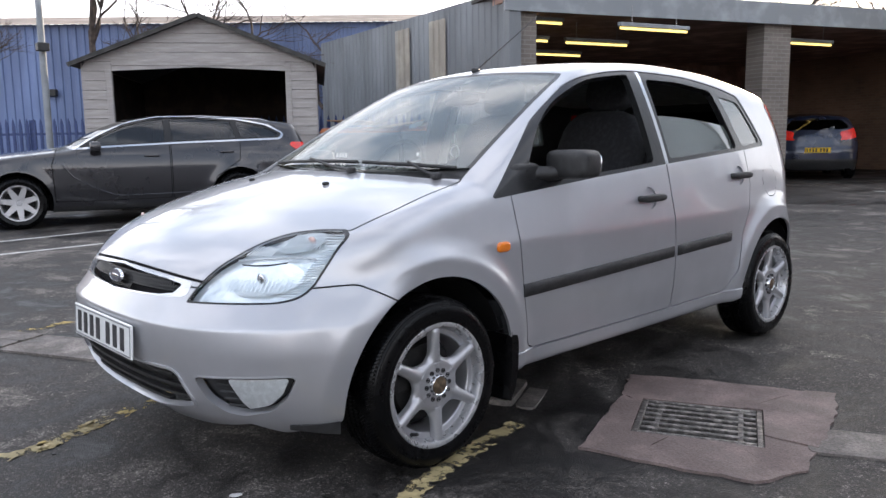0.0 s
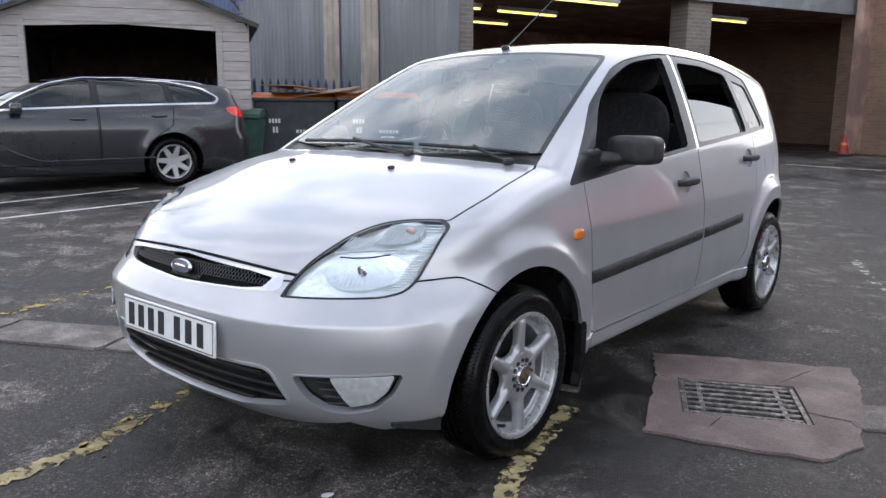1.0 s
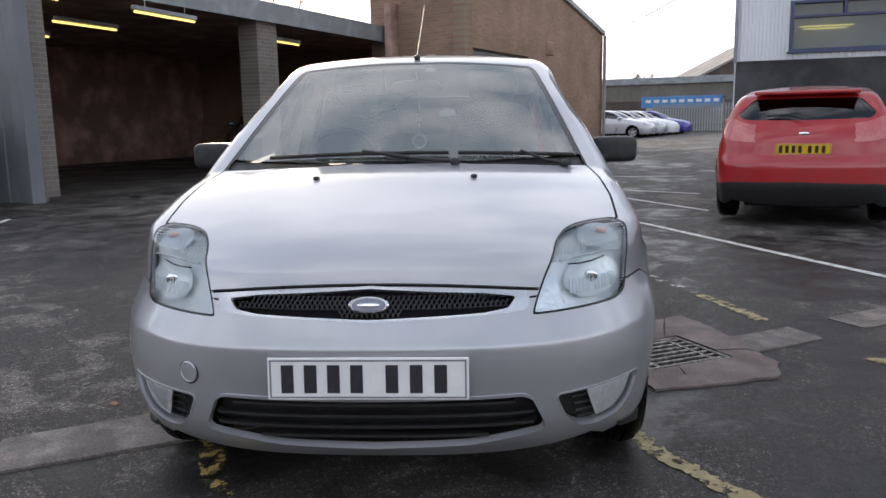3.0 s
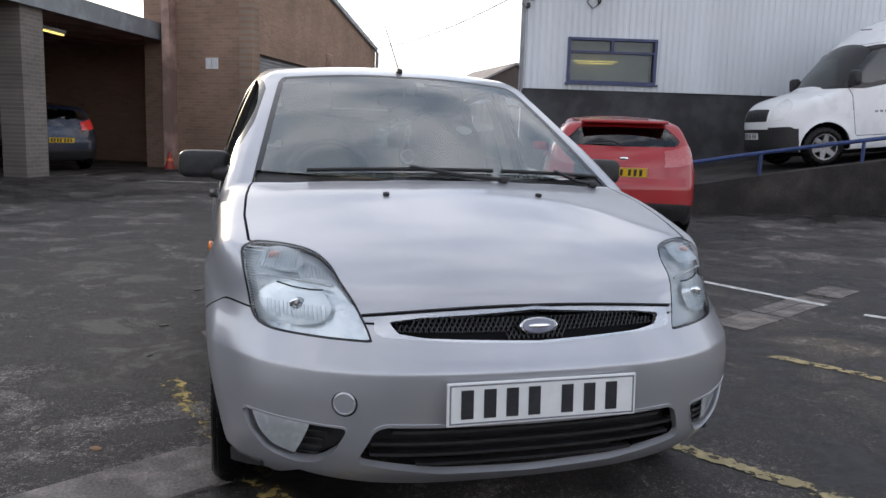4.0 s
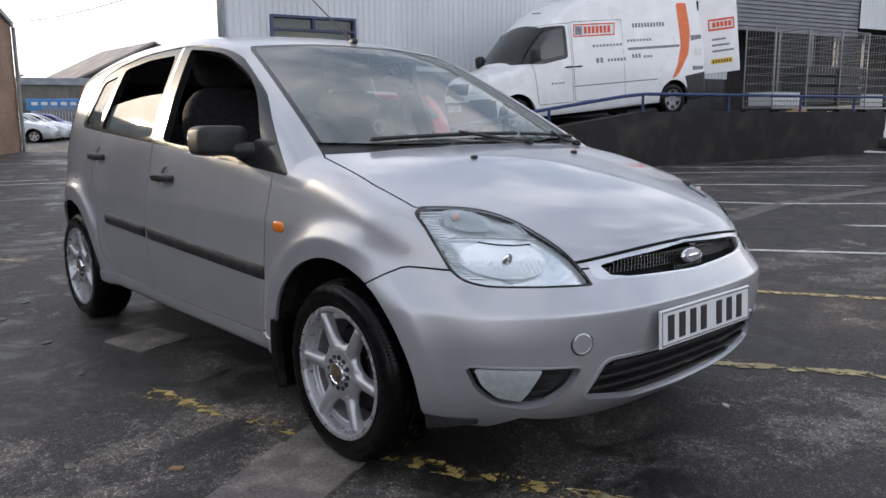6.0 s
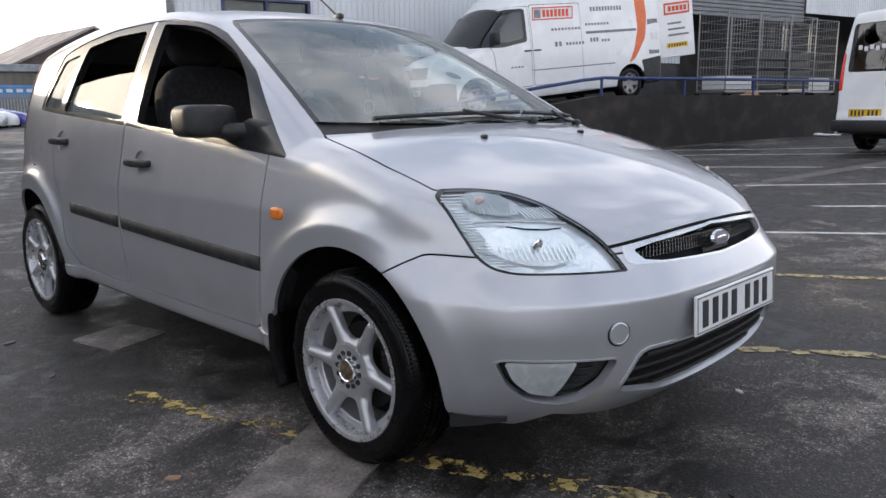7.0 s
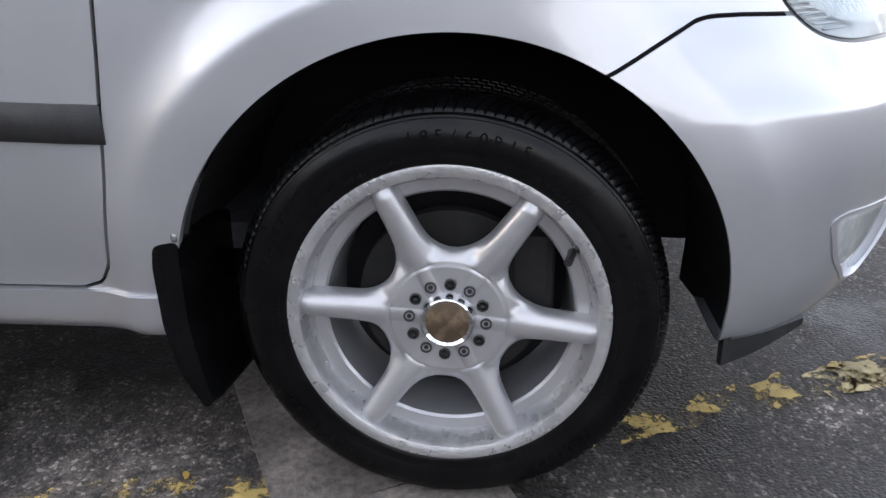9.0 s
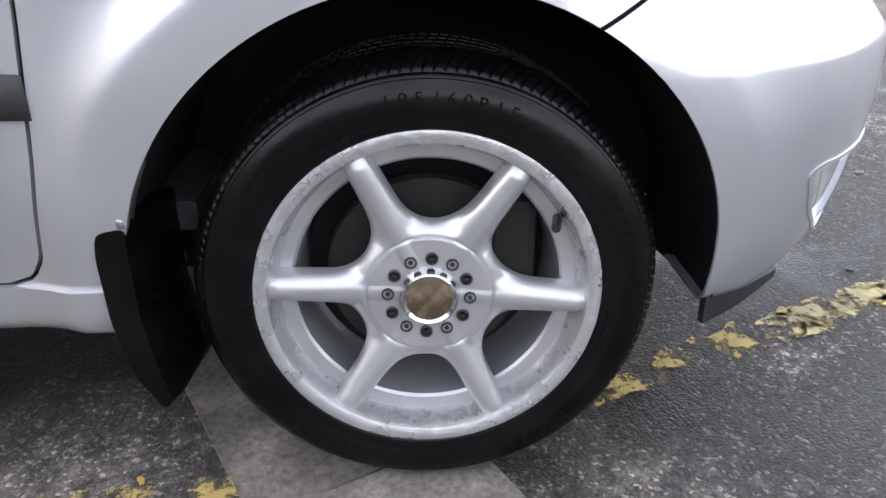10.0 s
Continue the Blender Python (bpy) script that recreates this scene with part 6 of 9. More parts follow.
def road_wheel(x, y, s, turn):
    w = new("wheel")
    w.parent = hero
    w.matrix_basis = pose(x * s, y, HUB) @ Matrix.Diagonal((s, 1, 1, 1))
    tagged(w, "six-spoke silver alloy wheel with a black tyre")
    part("tyre", TYRE, RUBBER, w, "black tyre with worn shoulders")
    part("rim_lip", lathe([(-0.008, 0.2080), (0.0005, 0.2118), (0.0026, 0.2112), (0.0034, 0.2085), (0.0026, 0.2000), (0.0006, 0.1955), (-0.003, 0.1938), (-0.012, 0.1918), (-0.030, 0.1868)], 160), ALLOY_SCUFF, w, "scuffed silver rim lip", True)
    part("rim_barrel", crisp("rim_barrel", lathe([(-0.030, 0.1868), (-0.0335, 0.1850), (-0.0345, 0.1700), (-0.038, 0.1665), (-0.06, 0.1640), (-0.17, 0.1600)], 120), ALLOY, 30), ALLOY, w, "")
    part("spokes", SPOKES, ALLOY, w, "six rounded spokes").matrix_basis = Matrix.Rotation(turn, 4, "X")
    part("cap_ring", lathe([(-0.010, 0.0385), (-0.004, 0.0372), (0.004, 0.0345), (0.005, 0.0325), (0.0025, 0.0288)], 64), CHROME, w, "", True)
    part("hub_cap", lathe([(0.0025, 0.0288), (0.0032, 0.0275), (0.0042, 0.0)], 48), CAP, w, "tarnished bronze hub cap", True)
    for k in range(12):
        u = turn + 2 * math.pi * k / 12
        nut = join(lathe([(-0.012, 0.0082), (-0.0045, 0.0078), (-0.0045, 0.0058), (-0.0085, 0.0054), (-0.0085, 0.0)], 16), lathe([(-0.0085, 0.0036), (-0.0052, 0.003), (-0.0052, 0.0)], 6))
        b = part("wheel_bolt", nut, SOCKET, w)
        b.matrix_basis = pose(0, 0.0505 * math.cos(u), 0.0505 * math.sin(u))
    # disc, carrier, shield and caliper carry the wheel's inner shade as near-black colour
    part("brake_disc", lathe([(-0.085, 0.05), (-0.075, 0.055), (-0.075, 0.128), (-0.09, 0.13)], 48), BRAKE_SHADED, w, "brake disc coloured near black for the shade behind the spokes", True)
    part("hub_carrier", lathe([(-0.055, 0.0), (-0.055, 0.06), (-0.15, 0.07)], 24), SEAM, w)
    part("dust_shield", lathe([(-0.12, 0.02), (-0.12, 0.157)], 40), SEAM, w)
    part("brake_caliper", box(-0.13, -0.06, -0.14, -0.075, -0.02, 0.10, 0.012), BRAKE_SHADED, w)
    v = turn + 2.55
    part("tyre_valve", tube([(-0.040, 0.182 * math.cos(v), 0.182 * math.sin(v)), (-0.026, 0.180 * math.cos(v), 0.180 * math.sin(v)), (-0.006, 0.174 * math.cos(v), 0.174 * math.sin(v))], 0.0058, 8), BLACK_PLASTIC, w, "", True)
    # the size mark stands at the top of the front wheel by the dock side; other mouldings are plain bars
    for k, c in enumerate(SIZE_MARK):
        a = (k - 4) * 0.072 * (1 if s < 0 else -1)
        q = part("size_mark", GLYPHS[c], RUBBER, w)
        q.matrix_basis = Matrix.Rotation(a + 0.12, 4, "X") @ pose(0.0049, 0, 0.2400) @ Matrix.Diagonal((1, -1 if s < 0 else 1, 1, 1))
    for a0, a1, r in ((1.05, 1.6, 0.2475), (2.3, 2.75, 0.2475), (3.6, 4.25, 0.2475), (5.0, 5.5, 0.2475), (0.5, 0.85, 0.2235), (1.7, 1.95, 0.2235), (4.6, 4.9, 0.2235), (5.7, 6.1, 0.2235)):
        m = int((a1 - a0) * (16 if r > 0.24 else 40))
        for k in range(m):
            a = a0 + (a1 - a0) * k / m
            q = part("sidewall_bar", BAR_TALL if r > 0.24 else BAR_SMALL, RUBBER, w)
            q.matrix_basis = Matrix.Rotation(a, 4, "X") @ pose(0.0050 if r > 0.24 else 0.0040, 0, r)
    return w


for y in (0.004, 2.488):
    road_wheel(0.822, y, 1, math.pi / 2 + 0.02)
    road_wheel(0.822, y, -1, 0.09 if y < 1 else 0.5)

# ---- front details ----
yf = float(front_y(0.0, 0.48)[0])
number_plate(hero, pose(0, yf - 0.022, 0.424, -3, 0, 0), PLATE_WHITE)
surround = part("badge", (lambda v, f: ([(p[1], -p[0], p[2] * 0.42) for p in v], f))(*lathe([(0.0, 0.055), (0.006, 0.053), (0.008, 0.049), (0.005, 0.047), (0.006, 0.0)], 40)), CHROME, hero, "plain oval bright badge", True)
surround.matrix_basis = pose(0, float(front_y(0.0, 0.655)[0]) - 0.002, 0.657, -12, 0, 0)
part("badge_field", (lambda v, f: ([(p[1], -p[0], p[2] * 0.42) for p in v], f))(*lathe([(0.0065, 0.0455), (0.008, 0.044), (0.0085, 0.0)], 36)), BADGE_BLUE, surround, "dark blue oval field", True)
part("badge_bar", pill(0, -0.0085, 0, 0.030, 0.0012, 0.0055), CHROME, surround, "", True)
# upper grille: a lattice of slanting bars
for k in range(-29, 30):
    for tilt in (-1, 1):
        pts = []
        for t in np.linspace(-0.5, 0.5, 5):
            x, z = k * 0.0135 + tilt * t * 0.045, 0.657 + t * 0.07
            zlo, zhi = 0.621 + 0.018 * (x / 0.36) ** 2, 0.692 - 0.023 * (x / 0.36) ** 2
            if abs(x) < 0.374 and zlo < z < zhi:
                pts.append((x, float(front_y(x, z)[0]) + 0.020, z))
        if len(pts) > 1:
            part("grille_bar", tube(pts, 0.0024, 5), GLOSS_BLACK, hero)
for z in (0.292, 0.325, 0.358, 0.391):
    half = 0.43 - (0.05 if z > 0.38 else 0) - (0.12 if z < 0.3 else 0)
    xs = np.linspace(-half, half, 30)
    yy = front_y(xs, np.full(30, z))
    part("intake_slat", ribbon([[(x, y + 0.030, z - 0.006), (x, y + 0.012, z - 0.004), (x, y + 0.012, z + 0.004), (x, y + 0.03, z + 0.006)] for x, y in zip(xs, yy)]), BLACK_PLASTIC, hero, "black intake slat", True)
tow = part("towing_eye_cover", (lambda v, f: ([(p[1], -p[0], p[2]) for p in v], f))(*lathe([(0.0, 0.030), (0.004, 0.0295), (0.0055, 0.026), (0.0035, 0.0245), (0.0045, 0.0)], 32)), SILVER, hero, "round silver towing eye cover", True)
part("cover_gap", (lambda v, f: ([(p[1], -p[0], p[2]) for p in v], f))(*lathe([(0.001, 0.0335), (0.0022, 0.0318), (0.001, 0.0300)], 32)), SEAM, tow, "dark gap round the cover", True)
tow.matrix_basis = pose(-0.5, float(front_y(0.5, 0.471)[0]) + 0.001, 0.471, 0, 0, -24)
for s in (1, -1):
    # black slats beside the fog lamp
    for k in range(5):
        z = 0.312 + 0.022 * k
        a = [0.525 + 0.03 * (0.41 - z) / 0.1 + t * (0.605 + 0.32 * (0.40 - z) - 0.525 - 0.03 * (0.41 - z) / 0.1) for t in np.linspace(0, 1, 6)]
        part("fog_slat", tube([(x * s, float(front_y(x, z)[0]) + 0.026, z) for x in a], 0.004, 5), BLACK_PLASTIC, hero)
    # headlamp inside: broad bright reflector bowls under a shelf, an indicator bowl above, fluted edges
    def on_lamp(x, z, back):
        return (x, float(front_y(x, z)[0]) + back, z)

    def bowl(cx, cz, rx, rz, deep, back, name, lab=""):
        rows = []
        for u in np.linspace(0, 1, 7):
            r = 1 - u
            rows.append([on_lamp(cx + rx * r * math.cos(a), cz + rz * r * math.sin(a), back + deep * (1 - r * r)) for a in np.linspace(0, 2 * math.pi, 29)])
        v = [p for r in rows for p in r]
        m_ = len(rows[0])
        f = [(i * m_ + k, i * m_ + k + 1, (i + 1) * m_ + k + 1, (i + 1) * m_ + k) for i in range(len(rows) - 1) for k in range(m_ - 1)]
        return part(name, mirror_x((v, f), s), REFLECTOR, hero, lab, True)
    bowl(0.607, 0.690, 0.088, 0.050, 0.012, 0.007, "headlamp_reflector", "bright main reflector")
    bowl(0.632, 0.788, 0.058, 0.027, 0.013, 0.006, "headlamp_reflector", "bright indicator reflector")
    part("indicator_bulb", pill(0.650 * s, on_lamp(0.650, 0.793, 0.013)[1], 0.793, 0.017, 0.006, 0.014), PALE_AMBER, hero, "pale amber bulb", True)
    part("bulb_collar", pill(0.600 * s, on_lamp(0.600, 0.690, 0.010)[1], 0.690, 0.021, 0.004, 0.017, 2.0, 24, 10), CHROME, hero, "bright bulb collar", True)
    part("bulb", pill(0.600 * s, on_lamp(0.600, 0.690, 0.006)[1], 0.690, 0.0085, 0.004, 0.0085, 2.0, 20, 10), STEEL, hero, "dull headlamp bulb", True)
    part("lamp_brow", mirror_x(tube([on_lamp(x, z, 0.006) for x, z in ((0.535, 0.728), (0.57, 0.7265), (0.61, 0.729), (0.648, 0.736))], 0.0022, 6), s), GLOSS_BLACK, hero, "thin dark brow over the main reflector", True)
    part("lamp_shelf", mirror_x(tube([on_lamp(x, z, 0.008) for x, z in ((0.512, 0.738), (0.56, 0.743), (0.61, 0.747), (0.66, 0.749), (0.70, 0.746))], 0.0040, 6), s), FROST, hero, "", True)
    for k in range(26):
        z = 0.640 + 0.0068 * k
        ye = -0.262 - (0.824 - z) * 0.86 if z > 0.66 else -0.405 - (0.66 - z) * 2.0
        pts = []
        for d in (0.012, 0.030, 0.050):
            y = ye - d
            pts.append((float(side_x(y, z)[0]) - 0.006, y, z))
        part("lens_flute", mirror_x(tube(pts, 0.0016, 4), s), REFLECTOR, hero)
    for k in range(15):
        x = 0.535 + 0.010 * k
        part("lens_flute", mirror_x(tube([on_lamp(x, z, 0.003) for z in (0.655, 0.675, 0.690)], 0.0016, 4), s), REFLECTOR, hero)
    for k in range(15):
        x = 0.604 + 0.0068 * k
        part("lens_flute", mirror_x(tube([on_lamp(x - t * 0.022, 0.767 + t * 0.042, 0.004) for t in (0.0, 0.5, 1.0)], 0.0017, 4), s), REFLECTOR, hero)
    for k in range(9):
        part("lens_flute", mirror_x(tube([on_lamp(0.520 + 0.009 * k, z, 0.005) for z in (0.752, 0.764, 0.776)], 0.0016, 4), s), REFLECTOR, hero)

# ---- wipers, jets, aerial ----
def blade(x0, x1, rise, arm_to):
    xs = np.linspace(x0, x1, 16)
    ys = 0.150 + 0.25 * xs * xs + 0.02 + rise
    zs = top_z(xs, ys)
    w = part("wiper", tube([(x, y - 0.008, z + 0.010) for x, y, z in zip(xs, ys, zs)], 0.0075, 6), BLACK_PLASTIC, hero, "black windscreen wiper", True)
    part("wiper_rubber", tube([(x, y, z + 0.006) for x, y, z in zip(xs, ys, zs)], 0.004, 5), RUBBER, w)
    mid = len(xs) // 2
    ax, ay = arm_to, 0.115 + 0.25 * arm_to**2
    az = float(top_z(arm_to, ay)[0])
    part("wiper_arm", tube([(ax, ay, az + 0.012), (ax + (xs[mid] - ax) * 0.4, ay + 0.012, az + 0.022), (xs[mid], ys[mid] - 0.01, zs[mid] + 0.020)], 0.0065, 8), BLACK_PLASTIC, w, "", True)
    part("wiper_pivot", pill(ax, ay, az + 0.01, 0.018, 0.018, 0.014), BLACK_PLASTIC, w, "", True)


blade(-0.50, 0.175, 0.004, 0.20)
blade(0.21, 0.64, 0.004, 0.60)
for s in (1, -1):
    z = float(top_z(0.27, -0.043)[0])
    part("washer_jet", pill(0.27 * s, -0.043, z + 0.004, 0.011, 0.013, 0.007), BLACK_PLASTIC, hero, "black washer jet", True)
za = float(top_z(0.0, 1.017)[0])
ae = part("aerial_base", pill(0, 1.022, za + 0.008, 0.014, 0.026, 0.014), BLACK_PLASTIC, hero, "black roof aerial", True)
part("aerial", tube([(0, 1.03, za + 0.01), (0.002, 1.10, za + 0.058), (0.008, 1.48, za + 0.31)], 0.005, 6, taper=0.0022), BLACK_PLASTIC, ae, "", True)

# ---- cabin ----
part("dashboard", ribbon([[(x, 0.20, 0.90), (x, 0.36, 0.955 - 0.02 * x * x), (x, 0.55, 0.965 - 0.02 * x * x), (x, 0.68, 0.935), (x, 0.70, 0.80), (x, 0.62, 0.62), (x, 0.40, 0.5)] for x in np.linspace(-0.70, 0.70, 16)]), DASH, hero, "dark grey dashboard", True)
part("cabin_floor", box(-0.70, 0.70, 0.30, 2.9, 0.34, 0.38), CLOTH, hero)
ring = [(0.185 * math.cos(u), 0, 0.185 * math.sin(u)) for u in np.linspace(0, 2 * math.pi, 36, endpoint=False)]
sw = part("steering_wheel", tube(ring, 0.014, 8, True), DASH, hero, "dark steering wheel", True)
sw.matrix_basis = pose(-0.34, 0.80, 0.93, -25, 0, 0)
part("wheel_boss", pill(0, 0.01, 0, 0.065, 0.03, 0.055), DASH, sw, "", True)
for a in (0.2, math.pi - 0.2, -math.pi / 2):
    part("wheel_spoke", tube([(0, 0, 0), (0.18 * math.cos(a), 0, 0.18 * math.sin(a))], 0.014, 6), DASH, sw)
mirror_in = part("interior_mirror", pill(0, 0.93, 1.285, 0.115, 0.018, 0.033, 3.2), DASH, hero, "dark interior mirror", True)
part("mirror_stalk", tube([(0, 0.92, 1.30), (0, 0.90, 1.345)], 0.012, 6), DASH, mirror_in)
for s in (1, -1):
    seat = part("front_seat", pill(0.36 * s, 1.18, 0.62, 0.25, 0.29, 0.10, 3.5), CLOTH, hero, "dark cloth front seat", True)
    bk = part("backrest", pill(0, 0, 0.30, 0.24, 0.085, 0.33, 3.6), CLOTH, seat, "", True)
    bk.matrix_basis = pose(0.36 * s, 1.40, 0.62, -17, 0, 0)
    hr = part("headrest", pill(0, 0, 0.74, 0.135, 0.055, 0.105, 3.2), CLOTH, seat, "", True)
    hr.matrix_basis = bk.matrix_basis.copy()
    for d in (-0.06, 0.06):
        p = part("headrest_post", tube([(d, 0, 0.58), (d, 0, 0.68)], 0.007, 6), CHROME, seat, "")
        p.matrix_basis = bk.matrix_basis.copy()
    part("seat_belt", ribbon([[(0.595 * s, 1.50, 1.335), (0.640 * s, 1.485, 1.335)], [(0.650 * s, 1.49, 1.16), (0.700 * s, 1.475, 1.16)], [(0.700 * s, 1.48, 0.96), (0.755 * s, 1.465, 0.96)]]), BELT, hero, "pale seat belt beside the door pillar")
rs = part("rear_seat", join(pill(0, 2.15, 0.58, 0.62, 0.27, 0.10, 4), pill(0, 2.42, 0.82, 0.62, 0.09, 0.24, 4)), CLOTH, hero, "dark cloth rear seat", True)
for x in (-0.36, 0.36):
    part("rear_headrest", pill(x, 2.42, 1.10, 0.12, 0.045, 0.07, 3), CLOTH, rs, "", True)
# tax disc, sticker and a hanging freshener
d = part("tax_disc", (lambda v, f: ([(p[1], p[2], p[0]) for p in v], f))(*lathe([(0.0, 0.034), (0.001, 0.033), (0.001, 0.0)], 28)), STICKER_WHITE, hero, "small round pale disc inside the windscreen", True)
d.matrix_basis = pose(0.16, 0.50, float(top_z(0.16, 0.50)[0]) - 0.014, 28, 0, 0)
st = part("screen_sticker", box(-0.02, 0.02, -0.02, 0.02, 0, 0.001), STICKER_WHITE, hero, "small square sticker inside the windscreen")
st.matrix_basis = pose(0.07, 0.90, float(top_z(0.07, 0.90)[0]) - 0.014, 25, 0, 0)
fresh = part("air_freshener", (lambda v, f: ([(p[1], p[0], p[2]) for p in v], f))(*lathe([(-0.003, 0.024), (-0.003, 0.034), (0.003, 0.034), (0.003, 0.024), (-0.003, 0.024)], 28)), STICKER_WHITE, hero, "pale ring hanging from the mirror", True)
fresh.matrix_basis = pose(0.014, 0.86, 1.042)
part("hanging_cord", tube([(0, 0, 0.034), (0.002, 0.01, 0.12), (0, 0.05, 0.215)], 0.0022, 5), STICKER_WHITE, fresh)
part("hanging_tag", box(-0.012, 0.012, 0.006, 0.010, 0.09, 0.125), STICKER_WHITE, fresh)

# ---- the other vehicles ----
def vehicle(name, m, label, category, spec, paint_mat, group=""):
    """A parked vehicle from its curves: skin cut into panels and glass, then wheels, lamps, plates."""
    car = thing(name, m, label, category, group)
    b = Body(**spec["body"])
    y0, y1, zt, hw = spec["ends"]
    r = spec.get("grid", 0.035)
    sk = Skin(b, np.linspace(0, hw + 0.1, int(hw / r)), np.linspace(y0 - 0.15, y1 + 0.15, int((y1 - y0) / r)), np.linspace(0.05, zt + 0.15, int(zt / r) + 4), (np.array([0, y0 + 0.75, 0.5]), np.array([hw * 0.3, y1 - 0.55, 0.62])))
    wb, wr, rim = spec["wheels"][:3]
    for ya in (0.0, wb):
        sk.cut(lambda x, y, z, ya=ya: where(x > hw * 0.55, np.hypot(y - ya, z - wr) - wr - 0.055), "arch")
    for tag, view, lim, pts, rad in spec["cuts"]:
        shape = polygon(rounded(pts, rad)) if rad else polygon(pts)
        test = {"side": lambda x, y, z: x > hw * 0.5, "front": lambda x, y, z: y < lim, "rear": lambda x, y, z: y > lim, "top": lambda x, y, z: z > lim}[view]
        pick = {"side": lambda x, y, z: (y, z), "front": lambda x, y, z: (x, z), "rear": lambda x, y, z: (x, z), "top": lambda x, y, z: (x, y)}[view]
        base = {"window": ("body", "trim", "chrome"), "glass": ("body", "trim", "chrome"), "trim": ("body", "chrome")}.get(tag.split("_")[0], ("body", "lower"))
        sk.cut(lambda x, y, z: np.where(test(x, y, z), shape(*pick(x, y, z)), FAR), tag, base)
    for pts in spec.get("gaps", ()):
        shape = polygon(pts)
        sk.cut(lambda x, y, z: where(x > hw * 0.5, shape(y, z) - 0.005), "gap", ("body",))
        sk.cut(lambda x, y, z: where(x > hw * 0.5, shape(y, z) + 0.005), "door", ("gap",))
    mats = {"trim": GLOSS_BLACK, "chrome": CHROME, "lower": BLACK_PLASTIC, "glass": TINT, "window": TINT, "tail": spec.get("tail_mat", RED_LENS), "head": FROST, "grille": BLACK_PLASTIC, "lens": FROST, "gap": SEAM, "band": spec.get("band", STICKER_ORANGE), "dark": spec.get("dark", GLOSS_BLACK)}
    sk.take("body_shell", paint_mat, ("body",), car, "", thick=0.012)
    tags = sorted({t for t in sk.tags} - {"body", "arch"})
    names = {"glass": "windscreen", "window": "side_window", "tail": "tail_lamp", "head": "headlamp", "lower": "lower_trim", "trim": "window_trim", "chrome": "window_moulding", "gap": "shut_line", "door": "door", "grille": "grille", "lens": "lamp_lens", "band": "stripe", "dark": "rear_panel"}
    for tag in tags:
        k = tag.split("_")[0]
        shift = {"gap": -0.006, "glass": -0.006, "window": -0.008, "chrome": 0.003, "tail": 0.004, "head": 0.002}.get(k, 0.001)
        mid = [f for f, t in zip(sk.faces, sk.tags) if t == tag]
        at_mid = min(sk.v[i][0] for f in mid for i in f) < 1e-4
        for side in ("both",) if at_mid else ("left", "right"):
            sk.take(names[k], mats.get(k, paint_mat), tag, car, "", side, shift, 0.01 if k == "door" else 0.0)
    sk.take("lining", DASH, ("body", "door", "trim", "gap"), car, "", shift=-0.05, test=lambda x, y, z: z > 0.55 and y > 0.2)
    track = spec["wheels"][3]
    for ya in (0.0, wb):
        for s in (1, -1):
            wheel(car, s * (track - 0.105), ya, wr, wr, rim, 0.21, s, spec["wheels"][4], 0.3 + ya, rim_mat=spec.get("rim_mat"), spoke_wide=spec["wheels"][5])
            arc = [(ya + (wr + 0.06) * math.cos(u), wr + (wr + 0.06) * math.sin(u)) for u in np.linspace(-0.2, math.pi + 0.2, 18)]
            v = [(x * s, y, z) for y, z in arc for x in (hw * 0.5, hw * 0.93)]
            part("arch_liner", (v + [(hw * 0.5 * s, y, z) for y, z in arc], [(i, i + 2, i + 3, i + 1) for i in range(0, len(v) - 2, 2)] + [tuple(range(len(v), len(v) + len(arc)))]), SEAM, car)
    part("underbody", box(-hw * 0.6, hw * 0.6, y0 + 0.3, y1 - 0.2, 0.2, 0.4), SEAM, car)
    for yh, zh in spec.get("handles", ()):
        x = float(b.onto([(0.2, yh, zh)], [(1.0, 0, 0)], hw)[0][0])
        for s in (1, -1):
            part("door_handle", mirror_x(pill(x + 0.012, yh, zh, 0.015, 0.10, 0.016, 3), s), spec.get("handle_mat", paint_mat), car, "", True)
    if "mirror" in spec:
        my, mz, mw = spec["mirror"]
        for s in (1, -1):
            part("door_mirror", mirror_x(join(pill(hw + mw * 0.45, my, mz, mw, 0.07, mw * 0.62 * spec.get("mirror_tall", 1), 4), tube([(hw - 0.12, my - 0.02, mz - 0.05), (hw + 0.02, my, mz - 0.03)], 0.03, 8)), s), spec.get("mirror_mat", paint_mat), car, "", True)
    for rear, z, mat, tilt in spec.get("plates", ()):
        if rear:
            y = float(b.onto([(0.0, y1 - 0.8, z + 0.05)], [(0, 1.0, 0)], 1.2)[0][1])
            number_plate(car, pose(spec.get("plate_x", 0), y + 0.012, z, tilt, 0, 180), mat)
        else:
            y = float(b.onto([(0.0, y0 + 0.8, z + 0.05)], [(0, -1.0, 0)], 1.2)[0][1])
            number_plate(car, pose(0, y - 0.012, z, tilt, 0, 0), mat)
    return car, b


